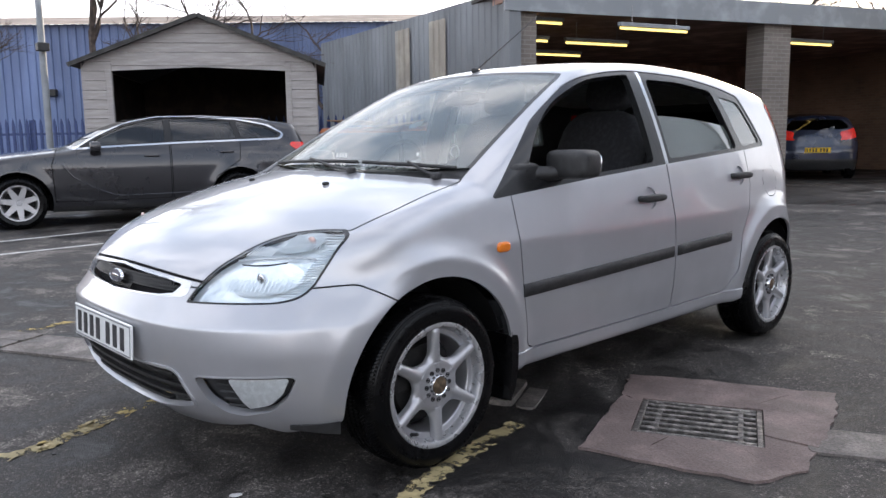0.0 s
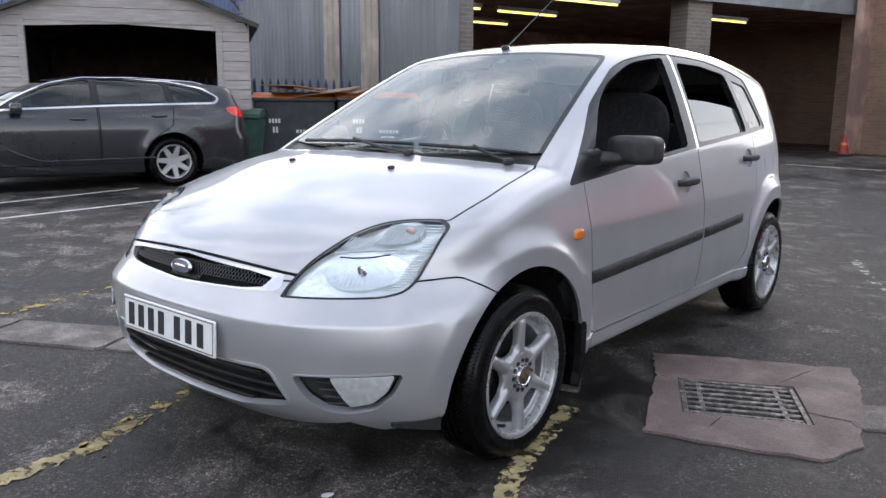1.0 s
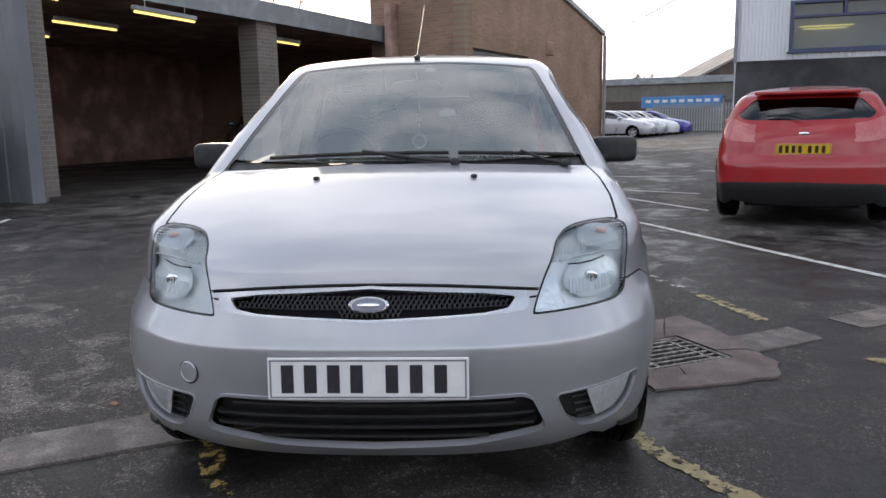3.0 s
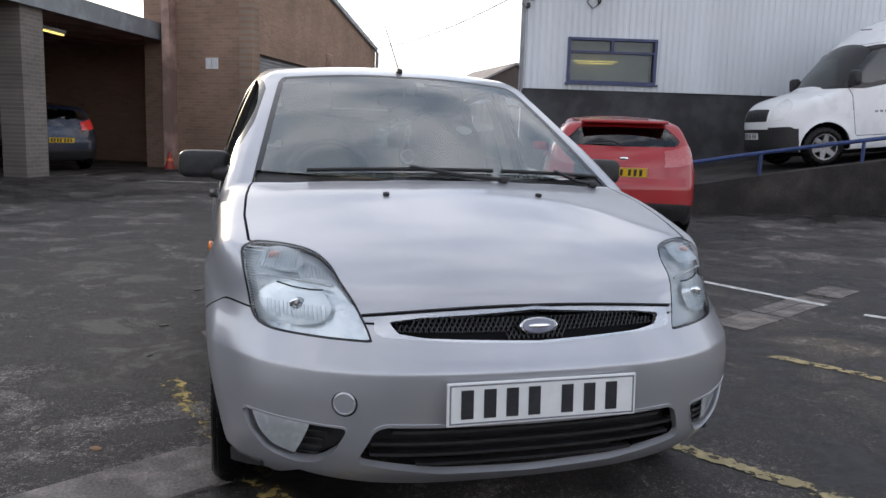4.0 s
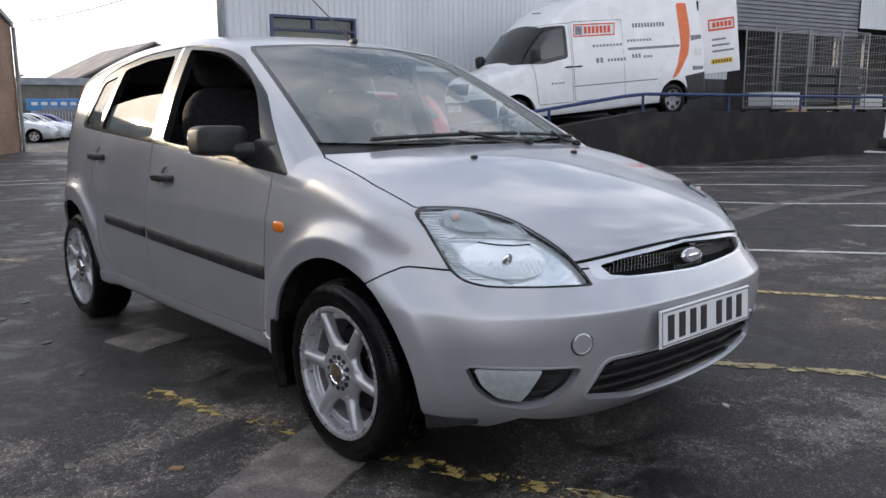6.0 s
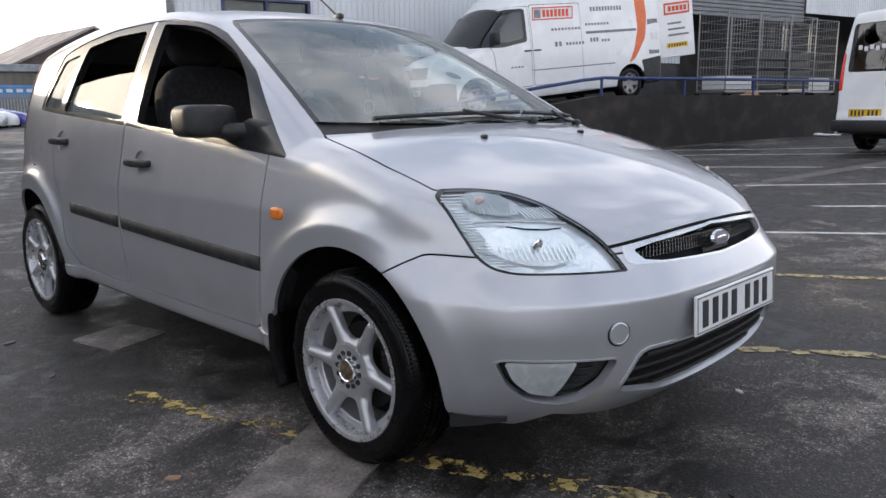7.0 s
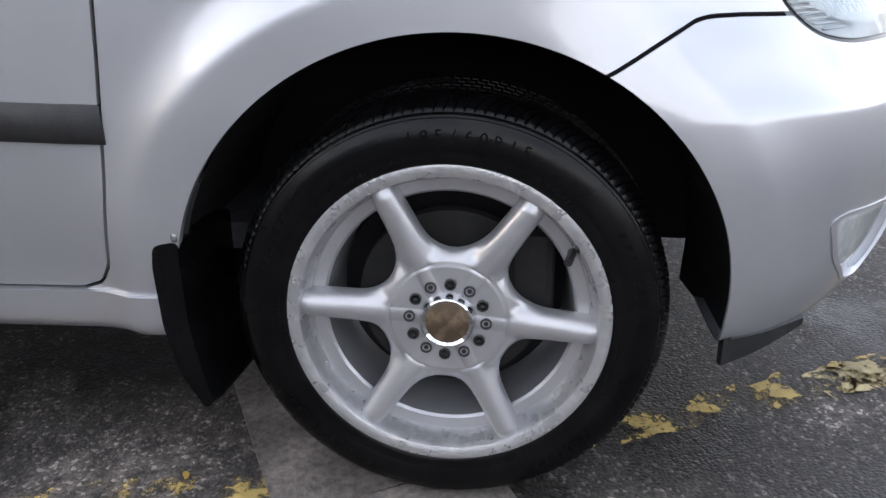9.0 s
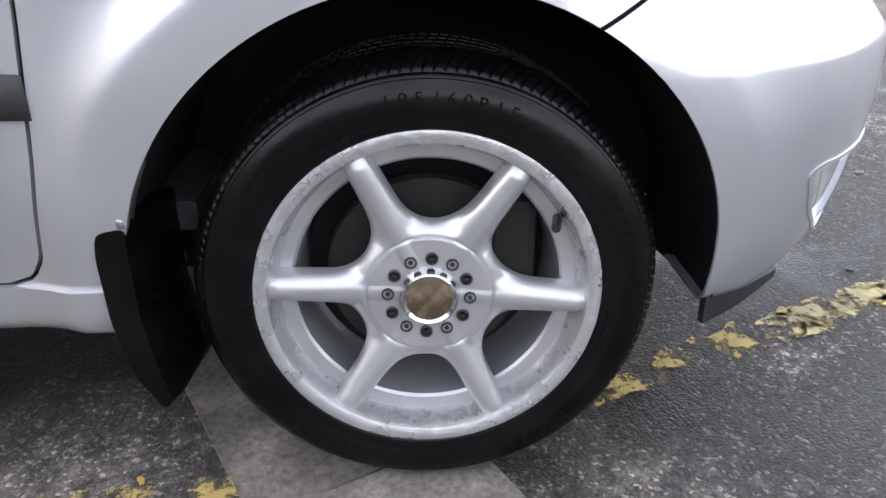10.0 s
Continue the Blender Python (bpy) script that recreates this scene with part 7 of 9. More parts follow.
FLAT = [(-2.0, 0.20), (6.0, 0.20)]
ESTATE = dict(
    body=dict(
        top=[(-1.05, 0.55), (-0.90, 0.72), (-0.6, 0.87), (-0.2, 0.95), (0.25, 1.0), (0.48, 1.03), (0.8, 1.19), (1.15, 1.34), (1.4, 1.41), (1.8, 1.45), (2.3, 1.455), (3.0, 1.42), (3.45, 1.375), (3.62, 1.34), (3.70, 1.22), (3.9, 0.9), (4.2, 0.4)],
        crown=[(-1, 0.05), (0.4, 0.06), (1.4, 0.09), (4.2, 0.10)], bow=[(-1, 0.30), (0.4, 0.22), (1.4, 0.1), (2, 0.0), (3.4, 0.0), (3.8, -0.12)],
        side=[(0.15, 0.84), (0.3, 0.885), (0.55, 0.925), (0.75, 0.928), (0.9, 0.905), (1.0, 0.875), (1.1, 0.85)], plan=[(-1.0, -0.07), (-0.3, -0.02), (0.5, 0), (2.6, 0), (3.3, -0.03), (4.0, -0.12)],
        belt=[(-1, 0.88), (0.4, 0.94), (2.5, 1.0), (4, 1.04)], lean=(0.42, 0.25),
        front=[(0.1, -0.80), (0.25, -0.94), (0.5, -0.96), (0.62, -0.94), (0.75, -0.86), (0.9, -0.7)], nose=([(0, 0.15), (1, 0.2)], [(0, 0.45), (1, 0.5)]),
        rear=[(0.15, 3.78), (0.35, 3.92), (0.6, 3.95), (0.75, 3.90), (0.95, 3.88), (1.2, 3.76), (1.4, 3.64), (1.6, 3.5)], tail=(0.12, 0.30),
        arches=[(0.0, 0.335, 0.40, 0.018, 0.12), (2.737, 0.335, 0.40, 0.022, 0.14)], floor=FLAT),
    ends=(-0.97, 3.96, 1.5, 0.93), grid=0.030, wheels=(2.737, 0.335, 0.225, 0.895, 7, 0.055),
    cuts=[
        ("chrome", "side", 0, [(0.62, 0.985), (0.92, 1.17), (1.25, 1.335), (1.6, 1.415), (2.1, 1.435), (2.75, 1.395), (3.2, 1.31), (3.42, 1.18), (3.36, 1.095), (2.0, 1.055), (1.0, 1.01)], 0.05),
        ("trim", "side", 0, [(0.70, 1.012), (0.95, 1.165), (1.27, 1.318), (1.6, 1.395), (2.1, 1.415), (2.75, 1.376), (3.17, 1.296), (3.385, 1.18), (3.34, 1.118), (2.0, 1.078), (1.0, 1.032)], 0.04),
        ("window_a", "side", 0, [(0.84, 1.045), (1.0, 1.17), (1.29, 1.298), (1.6, 1.372), (1.78, 1.386), (1.78, 1.078), (1.0, 1.05)], 0.03),
        ("window_b", "side", 0, [(1.87, 1.09), (1.87, 1.392), (2.1, 1.395), (2.66, 1.36), (2.72, 1.115)], 0.03),
        ("window_c", "side", 0, [(2.80, 1.12), (2.74, 1.355), (3.13, 1.275), (3.33, 1.18), (3.30, 1.135)], 0.03),
        ("glass_a", "top", 0.9, [(-0.3, 0.54), (0.5, 0.60), (0.74, 0.70), (0.60, 1.36), (-0.3, 1.28)], 0.03),
        ("glass_b", "rear", 3.3, [(-0.3, 1.06), (0.62, 1.06), (0.55, 1.33), (-0.3, 1.35)], 0.05),
        ("tail", "side", 0, [(3.47, 1.02), (3.60, 0.93), (4.1, 0.86), (4.1, 1.0), (3.72, 1.055), (3.52, 1.06)], 0.03),
        ("head", "side", 0, [(-0.95, 0.66), (-0.42, 0.80), (-0.35, 0.86), (-0.6, 0.86), (-0.95, 0.76)], 0.02),
        ("grille", "front", -0.7, [(-0.3, 0.42), (0.35, 0.42), (0.40, 0.70), (-0.3, 0.72)], 0.03),
        ("lower", "side", 0, [(0.35, 0.0), (0.35, 0.27), (2.35, 0.27), (2.35, 0.0)], 0.0)],
    gaps=[[(0.42, 0.33), (0.40, 0.8), (0.48, 1.06), (1.83, 1.06), (1.83, 0.33)], [(1.85, 0.33), (1.85, 1.1), (2.78, 1.13), (2.75, 0.82), (2.42, 0.6), (2.36, 0.33)]],
    handles=((1.60, 0.90), (2.58, 0.935)), mirror=(0.92, 1.03, 0.105), plates=((True, 0.66, PLATE_YELLOW, 8), (False, 0.45, PLATE_WHITE, 0)))
estate, estate_body = vehicle("estate_car", pose(-8.88, 1.28, 0.055, 0, 0, -17.5), "dark grey metallic estate car with chrome window line beside a shed", "car", ESTATE, GREY_PAINT)
part("roof_rail", join(*[mirror_x(tube([(0.63, 1.45, 1.365), (0.64, 1.7, 1.412), (0.645, 2.3, 1.425), (0.63, 3.1, 1.385), (0.61, 3.3, 1.34)], 0.011, 8), 1)]), CHROME, estate, "bright roof rail", True)
part("roof_rail", mirror_x(tube([(0.63, 1.45, 1.365), (0.64, 1.7, 1.412), (0.645, 2.3, 1.425), (0.63, 3.1, 1.385), (0.61, 3.3, 1.34)], 0.011, 8), -1), CHROME, estate, "bright roof rail", True)
crease = []
for t in np.linspace(0, 1, 18):
    y, z = 0.52 + 2.0 * t, 0.80 - 0.42 * min(1, t * 3.2) ** 0.6 + 0.02 * t
    crease.append((float(estate_body.onto([(0.2, y, z)], [(1.0, 0, 0)], 1)[0][0]) + 0.002, y, z))
for s in (1, -1):
    part("door_crease", mirror_x(tube(crease, 0.009, 6), s), GREY_PAINT, estate, "", True)

FOCUS = dict(
    body=dict(
        top=[(-0.95, 0.55), (-0.82, 0.72), (-0.5, 0.87), (0.0, 0.98), (0.30, 1.03), (0.8, 1.28), (1.15, 1.42), (1.6, 1.48), (2.2, 1.47), (2.8, 1.42), (3.05, 1.39), (3.14, 1.30), (3.35, 1.0), (3.6, 0.5)],
        crown=[(-1, 0.05), (0.4, 0.06), (1.4, 0.09), (3.6, 0.13)], bow=[(-1, 0.30), (0.4, 0.22), (1.4, 0.0), (2.6, 0.0), (3.2, -0.18)],
        side=[(0.15, 0.83), (0.3, 0.875), (0.55, 0.905), (0.75, 0.908), (0.9, 0.885), (1.0, 0.86), (1.1, 0.83)], plan=[(-1.0, -0.07), (-0.3, -0.02), (0.5, 0), (2.3, 0), (2.8, -0.02), (3.4, -0.11)],
        belt=[(-1, 0.88), (0.4, 0.95), (2.5, 1.04), (4, 1.08)], lean=(0.42, 0.35),
        front=[(0.1, -0.75), (0.25, -0.88), (0.5, -0.90), (0.75, -0.8), (0.9, -0.6)], nose=([(0, 0.15), (1, 0.2)], [(0, 0.45), (1, 0.5)]),
        rear=[(0.15, 3.33), (0.3, 3.42), (0.45, 3.46), (0.62, 3.46), (0.75, 3.41), (0.95, 3.36), (1.1, 3.28), (1.35, 3.10), (1.6, 2.95)], tail=(0.10, 0.28),
        arches=[(0.0, 0.32, 0.39, 0.018, 0.12), (2.648, 0.32, 0.39, 0.022, 0.14)], floor=FLAT),
    ends=(-0.92, 3.48, 1.49, 0.91), grid=0.030, wheels=(2.648, 0.32, 0.21, 0.87, 5, 0.06),
    cuts=[
        ("trim", "side", 0, [(0.55, 1.0), (1.0, 1.27), (1.4, 1.39), (2.0, 1.40), (2.6, 1.33), (2.82, 1.22), (2.75, 1.12), (1.5, 1.06)], 0.04),
        ("window_a", "side", 0, [(0.75, 1.06), (1.05, 1.25), (1.42, 1.362), (1.62, 1.37), (1.62, 1.09)], 0.03),
        ("window_b", "side", 0, [(1.70, 1.10), (1.70, 1.372), (2.0, 1.37), (2.45, 1.32), (2.5, 1.14)], 0.03),
        ("glass_a", "top", 0.9, [(-0.3, 0.36), (0.5, 0.42), (0.72, 0.55), (0.57, 1.14), (-0.3, 1.06)], 0.03),
        ("glass_b", "rear", 2.7, [(-0.3, 1.085), (0.60, 1.10), (0.66, 1.16), (0.50, 1.315), (-0.3, 1.325)], 0.04),
        ("tail", "side", 0, [(2.98, 1.10), (3.12, 1.13), (3.22, 1.06), (3.6, 0.95), (3.6, 0.85), (3.30, 0.87), (3.06, 0.98)], 0.04),
        ("dark_a", "rear", 2.9, [(-0.3, 0.0), (1.0, 0.0), (0.95, 0.40), (0.70, 0.455), (-0.3, 0.475)], 0.04),
        ("lower", "side", 0, [(0.35, 0.0), (0.35, 0.26), (2.3, 0.26), (2.3, 0.0)], 0.0)],
    gaps=[[(0.42, 0.33), (0.40, 0.8), (0.48, 1.06), (1.66, 1.06), (1.66, 0.33)], [(1.68, 0.33), (1.68, 1.1), (2.62, 1.15), (2.65, 0.85), (2.3, 0.6), (2.22, 0.33)]],
    handles=((1.45, 0.94), (2.40, 0.98)), mirror=(0.72, 1.05, 0.105), plates=((True, 0.745, PLATE_YELLOW, 12),), dark=BLACK_PLASTIC, tail_mat=PALE_LENS)
red_m = pose(4.72, 8.12, 0.045, 0, 0, 157) @ Matrix.Diagonal((0.95, 1, 0.95, 1))
red_car, red_body = vehicle("red_hatchback", red_m, "bright red hatchback parked nose-in, seen from behind", "car", FOCUS, RED_PAINT)
part("tailgate_spoiler", box(-0.50, 0.50, 3.02, 3.20, 1.355, 1.395, 0.015), RED_PAINT, red_car, "", True)
part("tail_badge", pill(0, float(red_body.onto([(0, 2.6, 0.96)], [(0, 1.0, 0)], 1.2)[0][1]) + 0.004, 0.955, 0.05, 0.008, 0.02), CHROME, red_car, "plain oval badge", True)
part("rear_wiper", tube([(0.0, 3.335, 1.10), (0.15, 3.28, 1.15), (0.36, 3.25, 1.14)], 0.010, 6), BLACK_PLASTIC, red_car, "", True)

BLUE = dict(FOCUS, tail_mat=RED_LENS, grid=0.05, plates=((True, 0.60, PLATE_YELLOW, 8),))
vehicle("blue_hatchback", pose(-5.83, 18.7, 0.13, 0, 0, 210), "dark blue hatchback parked inside the dim workshop", "car", BLUE, BLUE_PAINT)
far_rows = ((8.5, 39.0, 62, PALE_PAINT, "pale silver hatchback parked along the far lane"), (9.6, 41.0, 62, PALE_PAINT, "pale silver hatchback parked along the far lane"), (10.75, 43.0, 62, WHITE_PAINT, "white hatchback parked along the far lane"), (12.0, 45.0, 62, VIOLET_PAINT, "violet-blue hatchback parked along the far lane"))
FAR_CAR = dict(FOCUS, grid=0.07, plates=(), gaps=[])
for x, y, a, mt, lab in far_rows:
    vehicle("parked_hatchback", pose(x, y, 0.12, 0, 0, a), lab, "car", FAR_CAR, mt, "cars in the far lane")

VAN = dict(
    body=dict(
        top=[(-0.86, 0.70), (-0.78, 0.98), (-0.62, 1.12), (-0.22, 1.24), (0.02, 1.30), (0.35, 1.62), (0.72, 1.97), (0.92, 2.11), (1.25, 2.32), (1.7, 2.48), (2.3, 2.56), (4.6, 2.63), (4.72, 2.57), (4.85, 1.0), (5.2, 0.4)],
        crown=[(-1, 0.06), (1, 0.08), (2, 0.06), (5, 0.06)], bow=[(-1, 0.25), (0.5, 0.2), (1.5, 0.1), (2.2, 0.0), (5, 0.0)],
        side=[(0.2, 0.94), (0.4, 0.975), (0.7, 0.985), (1.0, 0.985), (1.3, 0.975), (1.5, 0.965)], plan=[(-1.1, -0.14), (-0.5, -0.05), (0.3, -0.01), (1.0, 0), (4.6, 0), (5, -0.03)],
        belt=[(-1, 1.05), (0, 1.25), (5, 1.35)], lean=(0.06, 0.045),
        front=[(0.2, -0.76), (0.4, -0.81), (0.7, -0.81), (0.95, -0.78), (1.1, -0.7), (1.4, -0.3)], nose=([(0, 0.16), (1, 0.20)], [(0, 0.24), (1, 0.28)]),
        rear=[(0.2, 4.72), (0.5, 4.76), (2.2, 4.74), (2.6, 4.68)], tail=(0.01, 0.02),
        arches=[(0.0, 0.345, 0.42, 0.012, 0.10), (3.85, 0.345, 0.42, 0.0, 0.10)], floor=[(-2, 0.26), (6, 0.32)], soft=(0.09, 0.10, 0.14, 0.07)),
    ends=(-0.83, 4.78, 2.52, 0.98), grid=0.040, wheels=(3.85, 0.345, 0.21, 0.94, 6, 0.07),
    cuts=[
        ("trim", "side", 0, [(0.10, 1.28), (0.62, 1.88), (0.82, 1.94), (1.20, 1.94), (1.20, 1.33), (0.62, 1.25)], 0.05),
        ("window_a", "side", 0, [(0.32, 1.40), (0.66, 1.82), (0.84, 1.88), (1.14, 1.88), (1.14, 1.40), (0.66, 1.33)], 0.05),
        ("glass_a", "top", 1.2, [(-0.4, 0.06), (0.6, 0.14), (0.86, 0.26), (0.80, 0.80), (-0.4, 0.78)], 0.05),
        ("head", "side", 0, [(-1.2, 0.80), (-0.62, 0.80), (-0.46, 1.06), (-0.42, 1.17), (-1.2, 1.05)], 0.03),
        ("grille", "front", -0.5, [(-0.4, 0.80), (0.46, 0.80), (0.44, 1.0), (-0.4, 1.03)], 0.03),
        ("lower", "side", 0, [(-1.3, 0.0), (-1.3, 0.70), (-0.50, 0.70), (-0.42, 0.52), (-0.42, 0.0)], 0.05),
        ("lower_b", "front", -0.4, [(-0.4, 0.0), (1.1, 0.0), (1.1, 0.66), (-0.4, 0.68)], 0.05),
        ("lower_c", "side", 0, [(4.20, 0.0), (4.20, 0.62), (4.14, 0.80), (4.90, 0.88), (4.90, 0.0)], 0.02),
        ("band", "side", 0, [(4.02, 2.28), (4.30, 2.28), (4.34, 1.7), (4.26, 1.25), (3.98, 0.86), (3.78, 0.74), (3.95, 1.05), (4.06, 1.45)], 0.05)],
    gaps=[[(0.48, 0.5), (0.42, 1.15), (0.3, 1.36), (0.66, 1.97), (1.28, 1.98), (1.28, 0.5)], [(1.32, 0.5), (1.32, 2.0), (2.55, 2.0), (2.55, 0.5)]],
    handles=((1.20, 1.16), (1.42, 1.16)), handle_mat=BLACK_PLASTIC, mirror=(0.42, 1.42, 0.12), mirror_tall=1.7, mirror_mat=BLACK_PLASTIC, plates=((False, 0.5, PLATE_WHITE, 0),), rim_mat=STEEL)
vs0 = 2.62
p0 = R0 + rd * vs0
z0v, z1v = ramp_top(vs0) - 0.06, ramp_top(vs0 + 3.85) - 0.06
off = rn * (0.72 + 0.94)
van_m = pose(p0.x + off.x, p0.y + off.y, z0v, 0, 0, ang_r - 90) @ Matrix.Rotation(math.atan2(z1v - z0v, 3.85), 4, "X")
van, van_body = vehicle("delivery_van", van_m, "white high-roof panel van with orange stripe, rear door open", "van", VAN, WHITE_PAINT)


def van_side(y0, y1, z0, z1, mat, name, slant=0.0):
    """A flat patch on the van's near side: vinyl, and drawn shade lines."""
    xs = [float(van_body.onto([(0.2, y, z)], [(1.0, 0, 0)], 1.0)[0][0]) + 0.004 for y, z in ((y0, z0), (y1, z0), (y1, z1), (y0, z1))]
    part(name, ([(xs[0], y0, z0), (xs[1], y1, z0), (xs[2], y1 + slant, z1), (xs[3], y0 + slant, z1)], [(0, 1, 2, 3)]), mat, van)


van_side(1.36, 2.36, 1.71, 1.95, STICKER_RED, "plain_logo_shape", 0.03)
van_side(1.385, 2.335, 1.735, 1.925, STICKER_WHITE, "plain_logo_field", 0.03)
van_side(1.41, 1.57, 1.75, 1.91, STICKER_DARK, "plain_logo_shape", 0.02)
for a in range(7):
    van_side(1.62 + 0.095 * a, 1.69 + 0.095 * a, 1.765, 1.90, STICKER_RED, "logo_bar", 0.012)
for y0, y1, z, h in ((2.82, 3.68, 1.83, 0.085), (1.80, 2.55, 1.50, 0.045), (2.66, 3.30, 1.56, 0.045), (1.86, 2.06, 1.20, 0.09), (2.14, 2.62, 1.21, 0.055), (2.76, 3.00, 1.24, 0.08), (3.06, 3.30, 1.23, 0.05), (0.78, 1.10, 0.86, 0.03)):
    n = max(2, int((y1 - y0) / 0.075))
    for k in range(n):
        a = y0 + (y1 - y0) * k / n
        van_side(a, a + (y1 - y0) / n * 0.66, z, z + h, STICKER_DARK, "text_bar")
van_side(2.66, 4.02, 1.40, 1.45, STICKER_DARK, "side_rail")
# flat dark strips draw the shade under the roof gutter and along the crease
van_side(0.95, 4.62, 2.235, 2.255, STICKER_DARK, "gutter_shade_line")
van_side(1.30, 3.40, 0.78, 0.80, STICKER_DARK, "crease_shade_line")
van_side(4.36, 4.66, 0.91, 1.62, STICKER_DARK, "dark_photo_patch", -0.02)
van_side(4.42, 4.64, 1.20, 1.34, STICKER_WHITE, "pale_photo_patch", -0.02)
rear_door = part("rear_door", box(-0.022, 0.022, 0.0, 0.82, 0.78, 2.46, 0.02), WHITE_PAINT, van, "white rear door swung open")
rear_door.matrix_basis = pose(0.93, 4.74, 0, 3, 0, -24)
part("logo_bar", box(0.023, 0.027, 0.18, 0.74, 1.66, 1.90), STICKER_RED, rear_door)
part("logo_field", box(0.026, 0.029, 0.21, 0.71, 1.70, 1.86), STICKER_WHITE, rear_door)
for k in range(5):
    part("logo_bar", box(0.028, 0.032, 0.27 + 0.085 * k, 0.335 + 0.085 * k, 1.73, 1.83), STICKER_RED, rear_door)
for k in range(3):
    part("text_bar", box(0.023, 0.027, 0.24, 0.70 - 0.08 * k, 1.22 + 0.12 * k, 1.26 + 0.12 * k), STICKER_DARK, rear_door)
part("number_plate", box(0.023, 0.030, 0.20, 0.66, 0.98, 1.08), PLATE_YELLOW, rear_door)
for k in range(7):
    part("plate_bar", box(0.030, 0.033, 0.23 + 0.06 * k, 0.265 + 0.06 * k, 1.0, 1.06), PLATE_INK, rear_door)
# a solid near-black block stands for the shade inside the open van
part("load_bay_shade", box(-0.90, 0.90, 4.60, 4.74, 0.62, 2.3), SEAM, van, "near-black block for the shade in the open load bay")
for k in range(2):
    part("rear_step", box(0.55 - 0.02, 0.55 + 0.02, 4.9 + 0.12 * k, 4.94 + 0.12 * k, 0.30, 0.66), PLATE_YELLOW, van)

MINIBUS = dict(
    body=dict(
        top=[(-0.95, 0.60), (-0.85, 0.85), (-0.5, 1.02), (0.0, 1.18), (0.35, 1.45), (0.8, 1.75), (1.1, 1.88), (1.6, 1.95), (3.8, 1.95), (3.90, 1.92), (4.0, 1.2), (4.3, 0.4)],
        crown=[(-1, 0.06), (1, 0.08), (2, 0.05), (5, 0.05)], bow=[(-1, 0.25), (0.5, 0.2), (1.5, 0.05), (2.2, 0.0), (5, 0.0)],
        side=[(0.2, 0.90), (0.4, 0.935), (0.7, 0.95), (1.0, 0.95), (1.2, 0.935)], plan=[(-1.1, -0.14), (-0.5, -0.05), (0.3, -0.01), (1.0, 0), (3.6, 0), (4.1, -0.03)],
        belt=[(-1, 1.0), (0, 1.1), (5, 1.15)], lean=(0.12, 0.10),
        front=[(0.2, -0.80), (0.4, -0.86), (0.7, -0.86), (0.95, -0.8), (1.2, -0.5)], nose=([(0, 0.10), (1, 0.15)], [(0, 0.2), (1, 0.25)]),
        rear=[(0.2, 3.90), (0.5, 3.94), (0.6, 3.90), (1.1, 3.89), (2.0, 3.82)], tail=(0.015, 0.05),
        arches=[(0.0, 0.32, 0.40, 0.015, 0.10), (3.098, 0.32, 0.40, 0.02, 0.10)], floor=[(-2, 0.24), (6, 0.28)], soft=(0.06, 0.08, 0.12, 0.06)),
    ends=(-0.9, 3.96, 1.96, 0.95), grid=0.038, wheels=(3.098, 0.32, 0.20, 0.91, 6, 0.06),
    cuts=[
        ("trim", "side", 0, [(0.30, 1.16), (0.75, 1.66), (1.15, 1.76), (1.35, 1.76), (1.35, 1.14)], 0.05),
        ("window_a", "side", 0, [(0.50, 1.22), (0.80, 1.60), (1.15, 1.70), (1.28, 1.70), (1.28, 1.18)], 0.05),
        ("window_b", "side", 0, [(1.52, 1.16), (1.52, 1.74), (2.42, 1.74), (2.42, 1.16)], 0.06),
        ("window_c", "side", 0, [(2.54, 1.16), (2.54, 1.74), (3.52, 1.74), (3.58, 1.16)], 0.06),
        ("glass_b", "rear", 3.5, [(-0.3, 1.12), (0.79, 1.12), (0.75, 1.78), (-0.3, 1.80)], 0.05),
        ("glass_a", "top", 1.1, [(-0.4, 0.10), (0.6, 0.16), (0.80, 0.30), (0.72, 0.92), (-0.4, 0.88)], 0.05),
        ("tail", "rear", 3.5, [(0.855, 0.87), (1.0, 0.87), (1.0, 1.40), (0.84, 1.40)], 0.02),
        ("lower_a", "side", 0, [(3.52, 0.0), (3.52, 0.52), (3.66, 0.86), (3.83, 0.86), (3.83, 0.0)], 0.02),
        ("lower_b", "rear", 3.5, [(-0.3, 0.0), (0.95, 0.0), (0.95, 0.44), (-0.3, 0.44)], 0.02)],
    gaps=[[(1.40, 0.42), (1.40, 1.82), (2.48, 1.82), (2.48, 0.42)]],
    handles=((1.28, 1.02),), handle_mat=BLACK_PLASTIC, mirror=(0.62, 1.22, 0.11), mirror_tall=1.4, mirror_mat=BLACK_PLASTIC, plates=((True, 0.50, PLATE_YELLOW, 0),), plate_x=0.42, rim_mat=STEEL)
bus = vehicle("minibus", pose(16.0, 1.0, 0.195, 0, 0, 77) @ Matrix.Diagonal((1.06, 1.05, 1.2, 1)), "white minibus with dark tinted windows, parked tail out", "van", MINIBUS, WHITE_PAINT)[0]
part("door_split", box(-0.006, 0.006, 3.88, 3.905, 0.5, 1.11), SEAM, bus)
part("tailgate_handle", box(-0.14, -0.08, 3.89, 3.93, 0.92, 1.10, 0.01), BLACK_PLASTIC, bus)
part("tailgate_handle", box(0.08, 0.14, 3.89, 3.93, 0.92, 1.10, 0.01), BLACK_PLASTIC, bus)
part("rear_bumper", box(-0.93, 0.93, 3.86, 3.99, 0.30, 0.46, 0.03), BLACK_PLASTIC, bus, "dark plastic rear bumper", True)
